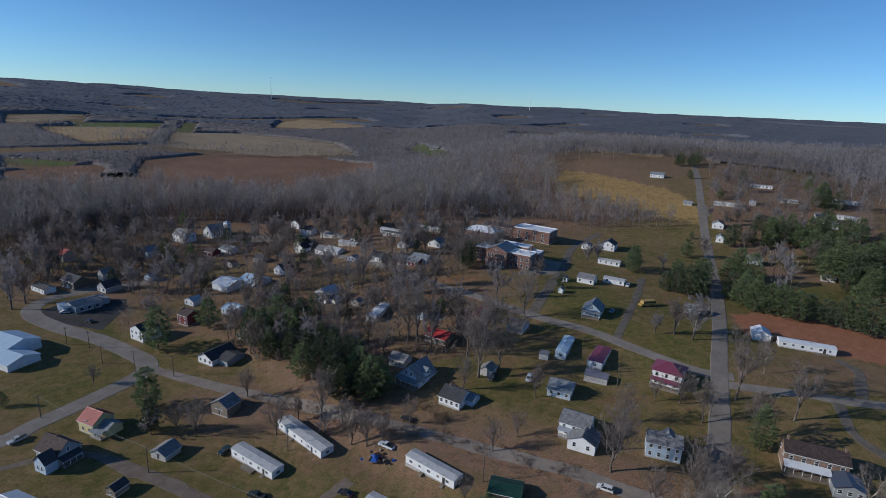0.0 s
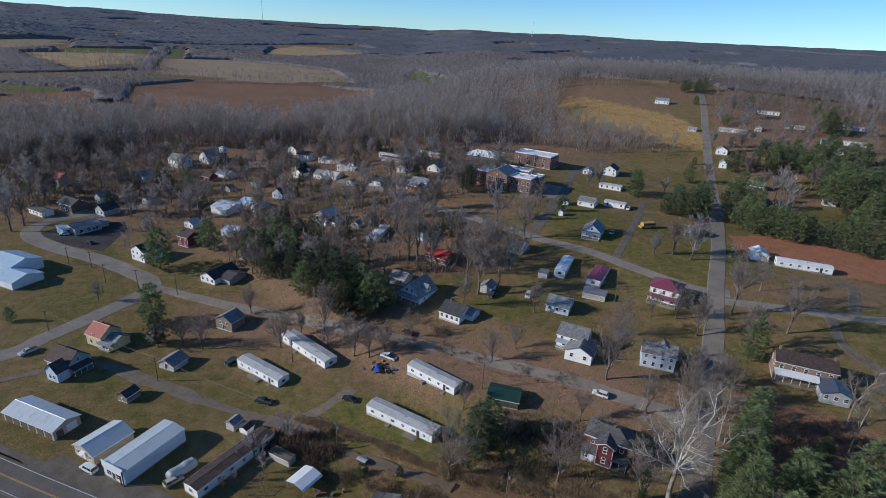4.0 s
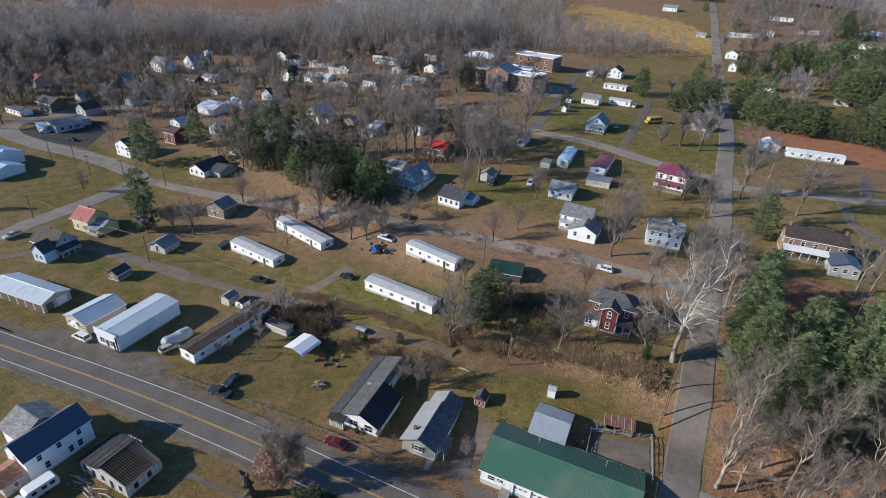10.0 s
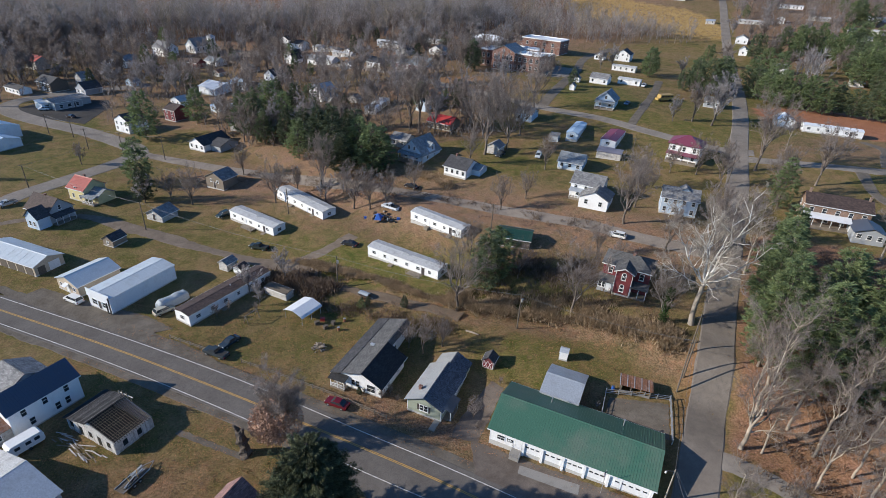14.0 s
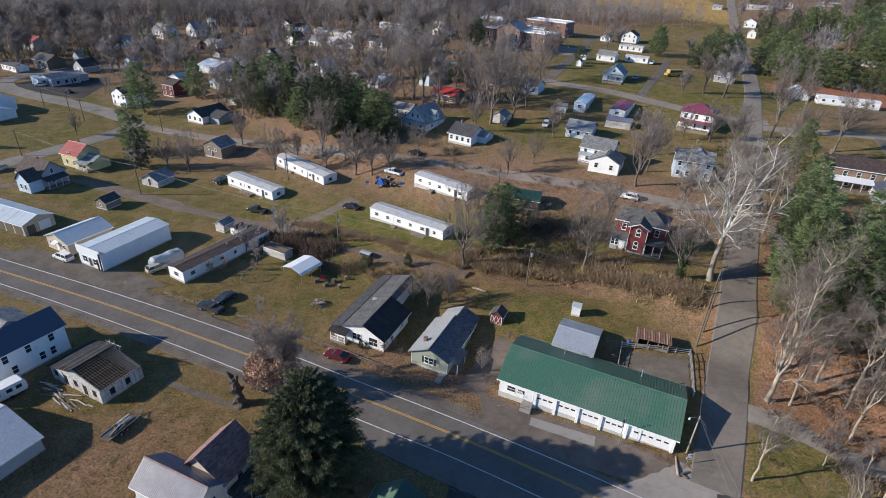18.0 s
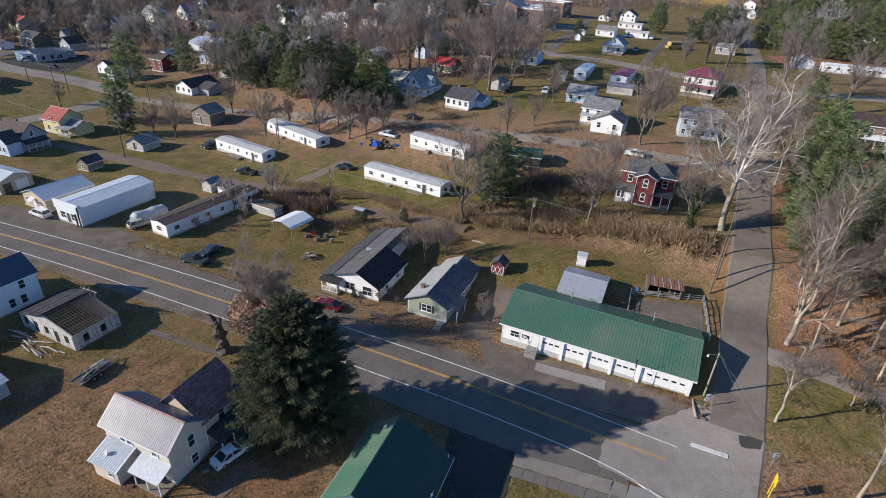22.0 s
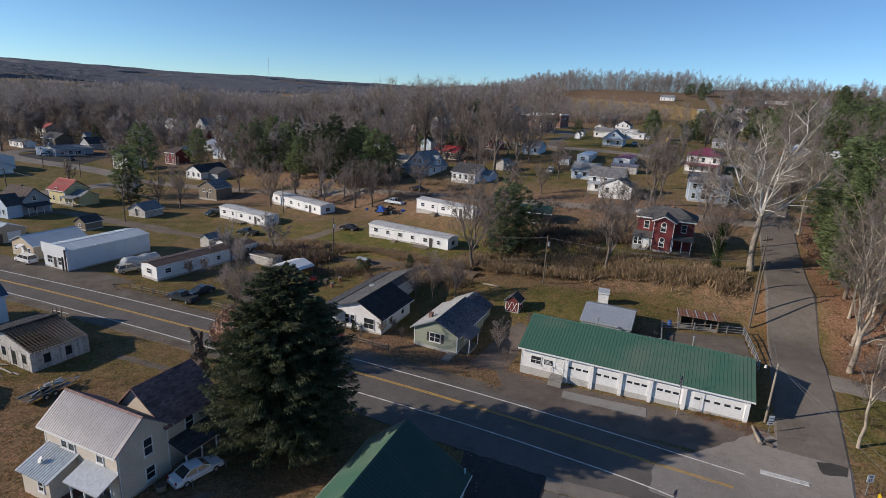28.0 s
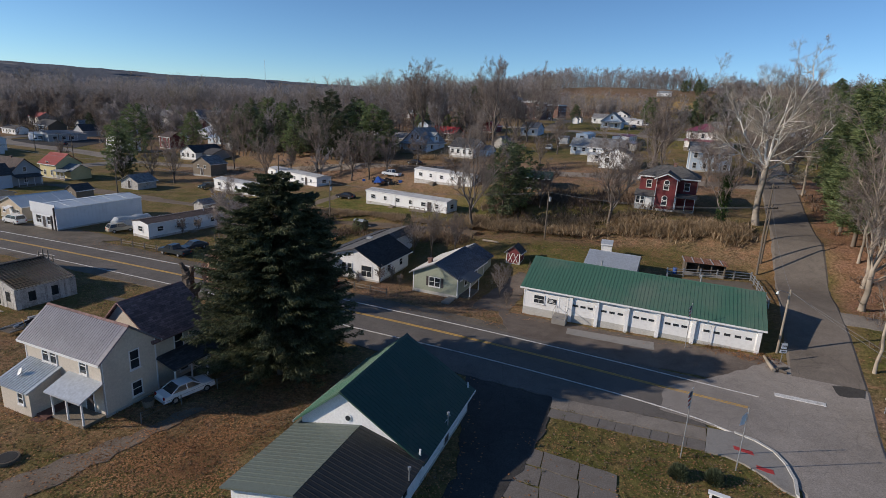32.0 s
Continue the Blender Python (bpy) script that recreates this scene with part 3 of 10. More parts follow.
def ground():
    xs, ys = steps(-4700, 4700, 2.5, -150, 190, 1.04), steps(-1500, 4800, 2.5, 20, 330, 1.03)
    gx, gy = np.meshgrid(xs, ys)
    rough = 0.06 * np.sin(gx * 0.9 + gy * 0.3) * np.sin(gy * 0.7)
    ditch = -0.7 * np.exp(-(near_line(gx, gy, DITCH) / 2.2) ** 2)
    v = np.stack([gx, gy, land(gx, gy) + rough * 0.5 + ditch], -1).reshape(-1, 3)
    nx, ny = len(xs), len(ys)
    i = (np.arange(ny - 1)[:, None] * nx + np.arange(nx - 1)[None]).ravel()
    me = tri_mesh("ground", v, np.stack([i, i + 1, i + nx + 1, i + nx], -1), None)
    me.polygons.foreach_set("use_smooth", np.ones(len(me.polygons), bool))
    x, y = v[:, 0], v[:, 1]
    zone = np.zeros((len(v), 4), np.float32)
    for cx, cy, rx, ry, k in LAWNS:
        zone[:, 3] = np.maximum(zone[:, 3], k * (1 - smooth(0.5, 1.0, np.hypot((x - cx) / rx, (y - cy) / ry))))
    wood = np.clip(smooth(360, 440, y - 0.9 * np.maximum(x - 100, 0) + 0.2 * np.minimum(x + 100, 0)) * (1 - 0.7 * smooth(180, 240, x) * (1 - smooth(560, 680, y))) + smooth(150, 260, np.abs(x - 20) - 0.3 * y), 0, 1)
    litter = inside(x, y, LITTER) * 1.0 + 0.75 * np.exp(-((near_line(x, y, DITCH) - 1.0) / 2.6) ** 2) + 1.0 * np.exp(-(near_line(x, y, [(-75, 178), (-30, 162), (20, 143), (62, 122)]) / 17) ** 2) + wood * (1 - 0.55 * smooth(560, 900, np.hypot(x, y))) + 0.7 * inside(x, y, CROWD) + 0.9 * inside(x, y, HILL) + 0.7 * (1 - smooth(0.5, 1.0, np.hypot((x - 8) / 46, (y - 276) / 26))) + 0.6 * (1 - smooth(0.5, 1.0, np.hypot((x - 142) / 40, (y - 188) / 18))) + 0.9 * np.exp(-(near_line(x, y, [(-16, 74.5), (-7.2, 71.6), (4.8, 66.4), (12, 63.5)]) / 4.5) ** 2) + 0.9 * (1 - smooth(0.5, 1.0, np.hypot((x - 45) / 10, (y - 37) / 9))) + 0.9 * np.exp(-(near_line(x, y, [(38.5, 34), (40.2, 43), (44.5, 55)]) / 1.3) ** 2) + 0.6 * np.exp(-(near_line(x, y, [(-46, 48), (-32, 40), (-10, 40)]) / 9) ** 2)
    zone[:, 0] = np.clip(litter, 0, 1)
    zone[:, 1] = inside(x, y, GOLD_FIELD) * 1.0
    zone[:, 2] = inside(x, y, RED_DIRT) * 1.0 + 0.4 * (1 - smooth(0.3, 1.0, np.hypot((x - 6) / 26, (y - 284) / 9))) + inside(x, y, LITTER) * 0.3 + 0.5 * np.exp(-(near_line(x, y, [(41, 57), (47, 70.5), (53.5, 84)]) / 2.4) ** 2) + 0.12 * (1 - smooth(0.4, 1.0, np.hypot((x + 42) / 40, (y - 42) / 24)))
    crop = np.zeros((len(v), 4), np.float32)
    for kind, q in FIELDS:
        put = inside(x, y, q)
        crop[put] = {"soil": (0.2, 0.125, 0.082, 0.85), "pale": (0.3, 0.255, 0.175, 0.9), "stubble": (0.36, 0.28, 0.16, 0.9), "meadow": (0.105, 0.15, 0.045, 0.9)}[kind]
        zone[put, :3] = {"soil": (1, 0, 0.12), "pale": (0.5, 0.18, 0), "stubble": (0.6, 0.45, 0.1), "meadow": (0, 0, 0)}[kind]
    at = me.color_attributes.new("zone", 'FLOAT_COLOR', 'POINT')
    at.data.foreach_set("color", zone.ravel())
    me.color_attributes.new("crop", 'FLOAT_COLOR', 'POINT').data.foreach_set("color", crop.ravel())
    m, nt, b = nodes_of("meadow_and_soil")
    g = nt.nodes.new("ShaderNodeNewGeometry")
    a = nt.nodes.new("ShaderNodeVertexColor")
    a.layer_name = "zone"
    sp = nt.nodes.new("ShaderNodeSeparateColor")
    nt.links.new(a.outputs[0], sp.inputs[0])
    big, mid, fine = (noise_at(nt, s, d, 0.65, g.outputs["Position"]) for s, d in ((0.035, 6), (0.25, 5), (3.0, 4)))
    grass = ramp(nt, big.outputs[0], [(0.36, (0.085, 0.1, 0.025)), (0.47, (0.145, 0.122, 0.042)), (0.6, (0.205, 0.152, 0.078))]).outputs[0]
    patch = ramp(nt, mid.outputs[0], [(0.36, (0.08, 0.09, 0.022)), (0.5, (0.155, 0.126, 0.055)), (0.66, (0.245, 0.184, 0.094))]).outputs[0]
    col = mixed(nt, 'MIX', 0.5, grass, patch)
    spot = noise_at(nt, 0.09, 7, 0.72, g.outputs["Position"])
    col = mixed(nt, 'MIX', ramp(nt, spot.outputs[0], [(0.52, (0, 0, 0)), (0.66, (0.6,) * 3)]).outputs[0], col, (0.185, 0.112, 0.072))
    col = mixed(nt, 'MIX', ramp(nt, spot.outputs[0], [(0.36, (0.6,) * 3), (0.47, (0, 0, 0))]).outputs[0], col, (0.105, 0.105, 0.034))
    leaf = ramp(nt, fine.outputs[0], [(0.3, (0.13, 0.084, 0.06)), (0.5, (0.218, 0.145, 0.104)), (0.75, (0.31, 0.216, 0.158))]).outputs[0]
    straw = ramp(nt, mid.outputs[0], [(0.3, (0.3, 0.205, 0.07)), (0.7, (0.43, 0.31, 0.125))]).outputs[0]
    soil = ramp(nt, mid.outputs[0], [(0.3, (0.28, 0.125, 0.07)), (0.7, (0.37, 0.18, 0.105))]).outputs[0]
    edge = nt.nodes.new("ShaderNodeMath")
    edge.operation = 'MULTIPLY'
    nt.links.new(sp.outputs[0], edge.inputs[0])
    nt.links.new(ramp(nt, mid.outputs[0], [(0.3, (0.45,) * 3), (0.6, (1, 1, 1))]).outputs[0], edge.inputs[1])
    lawn = ramp(nt, mid.outputs[0], [(0.32, (0.075, 0.092, 0.022)), (0.55, (0.125, 0.12, 0.036)), (0.75, (0.2, 0.145, 0.058))]).outputs[0]
    col = mixed(nt, 'MIX', edge.outputs[0], col, leaf)
    col = mixed(nt, 'MIX', a.outputs[1], col, lawn)
    col = mixed(nt, 'MIX', sp.outputs[1], col, straw)
    col = mixed(nt, 'MIX', sp.outputs[2], col, soil)
    c = nt.nodes.new("ShaderNodeVertexColor")
    c.layer_name = "crop"
    rows = noise_at(nt, 0.02, 5, 0.6, g.outputs["Position"])
    crop_col = mixed(nt, 'MULTIPLY', 0.8, c.outputs[0], ramp(nt, rows.outputs[0], [(0.35, (0.8,) * 3), (0.65, (1.2, 1.18, 1.1))]).outputs[0])
    col = mixed(nt, 'MIX', c.outputs[1], col, crop_col)
    fall = noise_at(nt, 0.55, 8, 0.78, g.outputs["Position"])
    lot = nt.nodes.new("ShaderNodeMath")
    lot.operation = 'MULTIPLY_ADD'
    lot.inputs[1].default_value, lot.inputs[2].default_value = 0.55, 0.35
    nt.links.new(sp.outputs[0], lot.inputs[0])
    lie = nt.nodes.new("ShaderNodeMath")
    lie.operation = 'MULTIPLY'
    nt.links.new(lot.outputs[0], lie.inputs[0])
    nt.links.new(ramp(nt, fall.outputs[0], [(0.5, (0, 0, 0)), (0.6, (1, 1, 1))]).outputs[0], lie.inputs[1])
    col = mixed(nt, 'MIX', lie.outputs[0], col, (0.255, 0.15, 0.088))
    col = mixed(nt, 'MULTIPLY', 0.8, col, ramp(nt, fall.outputs[0], [(0.34, (0.62, 0.66, 0.6)), (0.46, (1.06,) * 3)]).outputs[0])
    col = mixed(nt, 'MULTIPLY', 1.0, col, (1.045, 0.985, 0.965))
    grit = noise_at(nt, 11.0, 4, 0.75, g.outputs["Position"])
    col = mixed(nt, 'MULTIPLY', 0.75, col, ramp(nt, fine.outputs[0], [(0.3, (0.42,) * 3), (0.7, (1.6,) * 3)]).outputs[0])
    col = mixed(nt, 'MULTIPLY', 0.8, col, ramp(nt, grit.outputs[0], [(0.3, (0.34,) * 3), (0.7, (1.52,) * 3)]).outputs[0])
    nt.links.new(col, b.inputs["Base Color"])
    b.inputs["Roughness"].default_value, b.inputs["Specular IOR Level"].default_value = 0.95, 0.1
    bp = nt.nodes.new("ShaderNodeBump")
    bp.inputs["Strength"].default_value, bp.inputs["Distance"].default_value = 0.7, 0.12
    nt.links.new(fine.outputs[0], bp.inputs["Height"])
    nt.links.new(bp.outputs[0], b.inputs["Normal"])
    me.materials.append(m)
    tagged(new("ground", me), "winter grass and leaf-strewn soil of the valley floor and hills", "ground", kind="structure")


ground()


def along(pts, step):
    """Points every step along a smooth line through pts."""
    p = np.array(pts, float)
    p = np.vstack([2 * p[0] - p[1], p, 2 * p[-1] - p[-2]])
    out = []
    for i in range(1, len(p) - 2):
        n = max(2, int(np.hypot(*(p[i + 1] - p[i])) / step))
        for t in np.arange(n) / n:
            a, b, c, d = p[i - 1:i + 3]
            out.append(0.5 * (2 * b + (c - a) * t + (2 * a - 5 * b + 4 * c - d) * t * t + (3 * b - a - 3 * c + d) * t ** 3))
    return np.array(out + [p[-2]])


def strip(name, pts, lo, hi, mat, label, category, lift=0.1, step=1.2, across=6, ragged=0.0, parent=None, dash=None):
    """A band of road that follows the ground, from lo to hi metres to the left of the line."""
    c = along(pts, step)
    t = np.gradient(c, axis=0)
    t /= np.hypot(t[:, 0], t[:, 1])[:, None]
    nrm = np.stack([-t[:, 1], t[:, 0]], 1)
    off = np.linspace(lo, hi, across + 1)
    rng = np.random.default_rng(len(c))
    jit = np.zeros((len(c), across + 1))
    if ragged:
        wob = np.cumsum(rng.normal(0, 0.35, (len(c), 2)), 0)
        wob = ragged * np.tanh(wob - wob.mean(0))
        jit[:, 0], jit[:, -1] = wob[:, 0], wob[:, 1]
    p = c[:, None] + nrm[:, None] * (off[None] + jit)[..., None]
    z = land(p[..., 0], p[..., 1]) + lift
    top = np.concatenate([p, z[..., None]], -1)
    edge0, edge1 = top[:, :1].copy(), top[:, -1:].copy()
    slope = min(0.45, 0.2 * (hi - lo))
    edge0[:, 0, :2] -= nrm * slope
    edge1[:, 0, :2] += nrm * slope
    for e in (edge0, edge1):
        e[..., 2] = land(e[..., 0], e[..., 1]) - 0.08
    v = np.concatenate([edge0, top, edge1], 1)
    k = v.shape[1]
    i = (np.arange(len(c) - 1)[:, None] * k + np.arange(k - 1)[None]).ravel()
    me = tri_mesh(name, v.reshape(-1, 3), np.stack([i, i + k, i + k + 1, i + 1], -1), mat)
    me.flip_normals()
    me.shade_flat()
    ob = new(name, me)
    if parent:
        ob.parent = parent
        return tagged(ob, label)
    return tagged(ob, label, category, kind="structure")


MAIN = [(-330, 178), (-220, 142), (-150, 117), (-99.8, 98.9), (-68.3, 87.6), (-39.7, 75.9), (-5.7, 60.9), (10, 53.4), (20.7, 48.0), (28.5, 44.2), (33.5, 41.8)]
SIDE = [(-8, -60), (8, -18), (22, 14.5), (31.2, 34.5), (39.0, 48.3), (47.8, 65.8), (54.8, 80), (60.4, 92), (76, 124), (92, 156), (107, 189), (153, 290), (232, 492), (276, 603), (300, 670)]
main = strip("main_road", MAIN, -3.95, 3.95, "asphalt", "two-lane grey asphalt highway with worn wheel tracks", "road", 0.10, ragged=0.06)
strip("centre_line", MAIN[:10], 0.07, 0.19, "yellowline", "yellow painted line", "", 0.14, 1.2, 1, parent=main)
strip("centre_line", MAIN[:10], -0.19, -0.07, "yellowline", "yellow painted line", "", 0.14, 1.2, 1, parent=main)
TOP_EDGE = [(-219, 145.2), (-149, 120.2), (-98.7, 102.1), (-67.1, 90.8), (-38.3, 79.2), (-12.4, 67.2), (3.0, 60.1), (17.8, 52.9), (30.6, 46.2)]
LOW_EDGE = [(-221, 138.8), (-151, 113.8), (-100.9, 95.7), (-69.6, 84.3), (-41.2, 72.6), (-9.6, 58.2), (2.9, 52.6), (16.4, 45.8), (21.6, 42.7), (23.6, 41.2), (25.3, 39.5)]
for line in (TOP_EDGE, LOW_EDGE):
    strip("edge_line", line, -0.055, 0.06, "whiteline", "white painted line", "", 0.15, 0.8, 1, parent=main)
strip("upper_lane", SIDE[8:], -3.0, 3.0, "sunlane", "pale worn asphalt lane over the hill", "road", 0.135, ragged=0.15)
side = strip("side_road", SIDE[:5], -2.9, 3.3, "junctionasphalt", "pale grey asphalt road through the junction", "road", 0.12, ragged=0.05)
strip("side_road", SIDE[4:9], -2.75, 3.4, "paleasphalt", "worn grey asphalt lane climbing the hill", "road", 0.12, ragged=0.05)
strip("stop_line", [(32.4, 46.7), (36.2, 44.9)], -0.28, 0.28, "whiteline", "white stop line", "", 0.18, 0.6, 1, parent=side)
strip("gravel_shoulder", MAIN[2:8], 3.9, 6.4, "gravel", "grey gravel shoulder along the highway", "shoulder", 0.05, ragged=0.8)
strip("gravel_shoulder", MAIN[2:8], -5.2, -3.9, "gravel", "narrow grey gravel verge of the highway", "shoulder", 0.05, ragged=0.4)


SLABS = []


def slab(name, pts, mat, label, category, lift=0.06, step=1.0, wander=0.12):
    """A flat patch of ground cover with the given outline, following the ground; its edge wanders a little."""
    x0, y0 = np.min(pts, 0)
    x1, y1 = np.max(pts, 0)
    nx, ny = int((x1 - x0) / step) + 2, int((y1 - y0) / step) + 2
    SLABS.append(pts)
    bm = bmesh.new()
    vs = [bm.verts.new((x, y, 0)) for x, y in pts]
    bm.faces.new(vs)
    for k in range(1, nx):
        bmesh.ops.bisect_plane(bm, geom=bm.verts[:] + bm.edges[:] + bm.faces[:], plane_co=(x0 + k * step, 0, 0), plane_no=(1, 0, 0))
    for k in range(1, ny):
        bmesh.ops.bisect_plane(bm, geom=bm.verts[:] + bm.edges[:] + bm.faces[:], plane_co=(0, y0 + k * step, 0), plane_no=(0, 1, 0))
    for v in bm.verts:
        if v.is_boundary:
            v.co.x += wander * math.sin(v.co.y * 2.1 + v.co.x)
            v.co.y += wander * math.sin(v.co.x * 2.7)
        v.co.z = gz(v.co.x, v.co.y) + lift
    rim = bmesh.ops.extrude_edge_only(bm, edges=[e for e in bm.edges if e.is_boundary])["geom"]
    for v in rim:
        if isinstance(v, bmesh.types.BMVert):
            v.co.z -= 0.25 + lift
    bmesh.ops.recalc_face_normals(bm, faces=bm.faces)
    me = bpy.data.meshes.new(name)
    bm.to_mesh(me)
    bm.free()
    me.materials.append(M[mat])
    return tagged(new(name, me), label, category, kind="structure")


slab("junction", [(22, 47.5), (36, 53), (39.8, 46), (34.9, 38), (27, 31), (25.6, 34.5), (25.6, 37.5), (24.6, 40.2), (20, 43.3)], "junctionasphalt", "grey asphalt of the road junction", "road", 0.115)
slab("road_patch", [(38.7, 48.1), (41.2, 47.1), (40.6, 45.7), (38.5, 46.3)], "tar", "dark tar patch on the worn road", "road patch", 0.145, 0.6)
slab("road_widening", [(-16, 61.0), (2.9, 54.0), (23.4, 43.5), (22.9, 40.7), (10.4, 44.5), (2.2, 48.1), (-3, 50.6), (-16, 57.4)], "asphalt", "grey asphalt shoulder of the road", "road", 0.09)
slab("forecourt", [(7.3, 66.0), (11.1, 64.4), (24.1, 58.6), (36.4, 53.2), (36.7, 51.1), (35.2, 50.0), (32.2, 48.6), (29.9, 49.0), (21.9, 52.0), (13.7, 55.6), (7.9, 58.5)], "darkgravel", "worn brown gravel forecourt before the garage", "forecourt", 0.085)
slab("concrete_pad", [(15.4, 61.0), (24.6, 57.4), (24.0, 55.6), (14.8, 59.4)], "concrete", "cracked pale concrete pad", "paving", 0.115, 1.0, 0.03)
slab("church_drive", [(2.4, 48.0), (10.4, 44.4), (8.9, 39.4), (6.2, 34.1), (4.2, 30.9), (0.5, 23), (-4.0, 22), (1.2, 33)], "tar", "dark tarred drive beside the church", "driveway", 0.06)
slab("verge", [(10.4, 44.6), (22.8, 40.5), (22.1, 38.6), (9.9, 42.7)], "oldasphalt", "strip of grey gravel beside the road", "shoulder", 0.08, 1.0, 0.05)
for k in range(9):
    a, b = (9.9 + 12.0 * (k + 0.012) / 9, 42.5 - 4.0 * (k + 0.012) / 9), (9.9 + 12.0 * (k + 0.988) / 9, 42.5 - 4.0 * (k + 0.988) / 9)
    slab("pavement", [a, b, (b[0] - 0.62, b[1] - 1.25), (a[0] - 0.62, a[1] - 1.25)], "oldconcrete", "old concrete pavement slab beside the road", "pavement", 0.10 + 0.012 * (k % 3), 1.4, 0.02)
slab("apron", [(23.0, 40.5), (25.0, 39.9), (26.2, 38.8), (26.9, 37.4), (26.9, 35.8), (26.4, 33.9), (25.5, 32.2), (24.9, 32.9), (24.4, 34.3), (23.6, 35.7), (22.6, 36.6), (21.2, 37.1)], "concrete", "pale concrete corner apron", "pavement", 0.15, 1.0, 0.0)
slab("kerb", [(25.05, 40.0), (26.3, 38.9), (27.05, 37.4), (27.05, 35.8), (26.55, 33.8), (25.6, 32.0), (25.5, 32.3), (26.35, 33.95), (26.82, 35.8), (26.82, 37.36), (26.12, 38.72), (24.95, 39.8)], "block", "white-washed concrete kerb round the corner", "kerb", 0.25, 1.0, 0.0)
for k in range(12):
    i, j = k % 4, k // 4
    a = [((5.6 + 2.5 * i + u * 1.9 - 0.5 * (j + w), 37.4 - 1.2 * (i + u * 0.76) - 2.1 * (j + w * 0.92))) for u, w in ((0.01, 0.02), (1.3, 0.04), (1.28, 1.02), (0.02, 1.04))]
    if i < 3:
        slab("paving_slab", a, "oldconcrete", "broken slab of old concrete paving", "paving", 0.05 + 0.015 * ((k * 7) % 4), 1.2, 0.05)
slab("gravel_yard", [(-96, 104.4), (-80, 98.6), (-62, 91.4), (-57, 94.0), (-64, 98.0), (-84, 104), (-94, 107.5)], "gravel", "worn gravel yard before the metal buildings", "yard", 0.045)
slab("store_lot", [(-202, 249), (-199, 262), (-188, 272), (-170, 276), (-163, 264), (-159, 236), (-178, 240.5)], "tar", "dark tarred store car park", "car park", 0.06, 2.5)
slab("church_lot", [(-168, 396), (-120, 392), (-96, 398), (-100, 408), (-130, 418), (-162, 420)], "tarlane", "grey church car park", "car park", 0.07, 3.0)
slab("school_lot", [(42, 292), (64, 296), (74, 322), (60, 330), (48, 308)], "oldasphalt", "grey school car park", "car park", 0.07, 2.5)
slab("driveway", [(3.6, 66.6), (6.2, 72.0), (11.8, 80.0), (14.0, 78.0), (10.6, 70.0), (8.4, 65.4)], "darkgravel", "dark muddy drive between the bungalow and the garage", "driveway", 0.05)
slab("worn_earth", [(31, 69), (33.5, 75), (44, 73.5), (41.5, 65.5)], "gravel", "bare trodden earth of the animal pen", "yard", 0.05)
slab("driveway", [(-31.0, 29.2), (-26.4, 34.3), (-23.3, 37.6), (-21.4, 40.6), (-20.2, 40.2), (-22.0, 37.1), (-25.4, 31.6), (-28.4, 27.4)], "dirt", "worn gravel drive beside the cream house", "driveway", 0.05, 1.0, 0.25)
slab("path", [(-43.2, 66.0), (-29.8, 60.9), (-30.2, 59.9), (-43.6, 65.0)], "gravel", "old stone garden path in the grass", "path", 0.05)
slab("lane_apron", [(46.4, 61.0), (48.3, 63.3), (50.7, 62.6), (55.2, 59.5), (58.2, 56.4), (63, 52.5), (80, 46.5), (80, 43.5), (61, 49.5), (56.5, 53.7), (52.3, 57.2), (48.1, 59.6)], "oldasphalt", "narrow grey lane under the trees", "lane", 0.07)
strip("terrace_road", [(-118, 203), (-108, 198), (-81, 187), (-57, 179), (-34, 168), (-13, 158), (5, 150), (23, 142), (39, 135), (53, 127), (66, 119), (75, 112)], -2.3, 2.3, "tarlane", "narrow pale tarred lane across the terrace", "road", 0.07, ragged=0.4)
strip("valley_road", [(-240, 100), (-170, 132), (-140, 149), (-134, 161), (-126, 178), (-119, 197), (-122, 207), (-135, 216), (-155, 227), (-182, 238), (-202, 250), (-209, 265), (-198, 284), (-165, 310)], -3.8, 3.8, "oldasphalt", "grey two-lane road curving through the valley", "road", 0.09, ragged=0.2)
strip("cross_road", [(110, 184), (98, 189), (80, 207), (65, 223), (45, 237), (20, 259), (-6, 281), (-26, 304), (-70, 345)], -2.6, 2.6, "oldasphalt", "grey village street", "road", 0.08, ragged=0.3)
strip("east_road", [(100, 180), (126, 173), (154, 165), (240, 150)], -2.4, 2.4, "oldasphalt", "narrow grey road leading east", "road", 0.08, ragged=0.3)
strip("dirt_lane", [(-135, 133), (-112, 146), (-85, 138), (-64, 130), (-46, 124), (-30, 120)], -1.7, 1.7, "dirt", "rutted brown dirt lane", "lane", 0.05, ragged=0.8)
strip("dirt_lane", [(-40, 123), (-30, 129), (-24, 136)], -1.4, 1.4, "dirt", "rutted brown dirt track", "lane", 0.05, ragged=0.8)
strip("dirt_lane", [(-40, 121.2), (-36.5, 119.6), (-26.5, 113.3), (-14.6, 108.0), (-2.8, 103.1), (6, 98.8)], -0.9, 0.9, "mud", "trodden brown earth track beside the ditch", "lane", 0.05, ragged=0.8)
strip("school_street", [(43, 238), (71, 307), (89, 362), (118, 405)], -2.4, 2.4, "gravel", "pale grey school street", "road", 0.08, ragged=0.3)
strip("driveway", [(158, 199), (160, 190), (154, 180), (147, 170)], -1.7, 1.7, "gravel", "pale gravel drive", "driveway", 0.07, ragged=0.3)
strip("driveway", [(74, 212), (98, 259), (115, 298)], -1.6, 1.6, "gravel", "pale gravel drive", "driveway", 0.07, ragged=0.3)
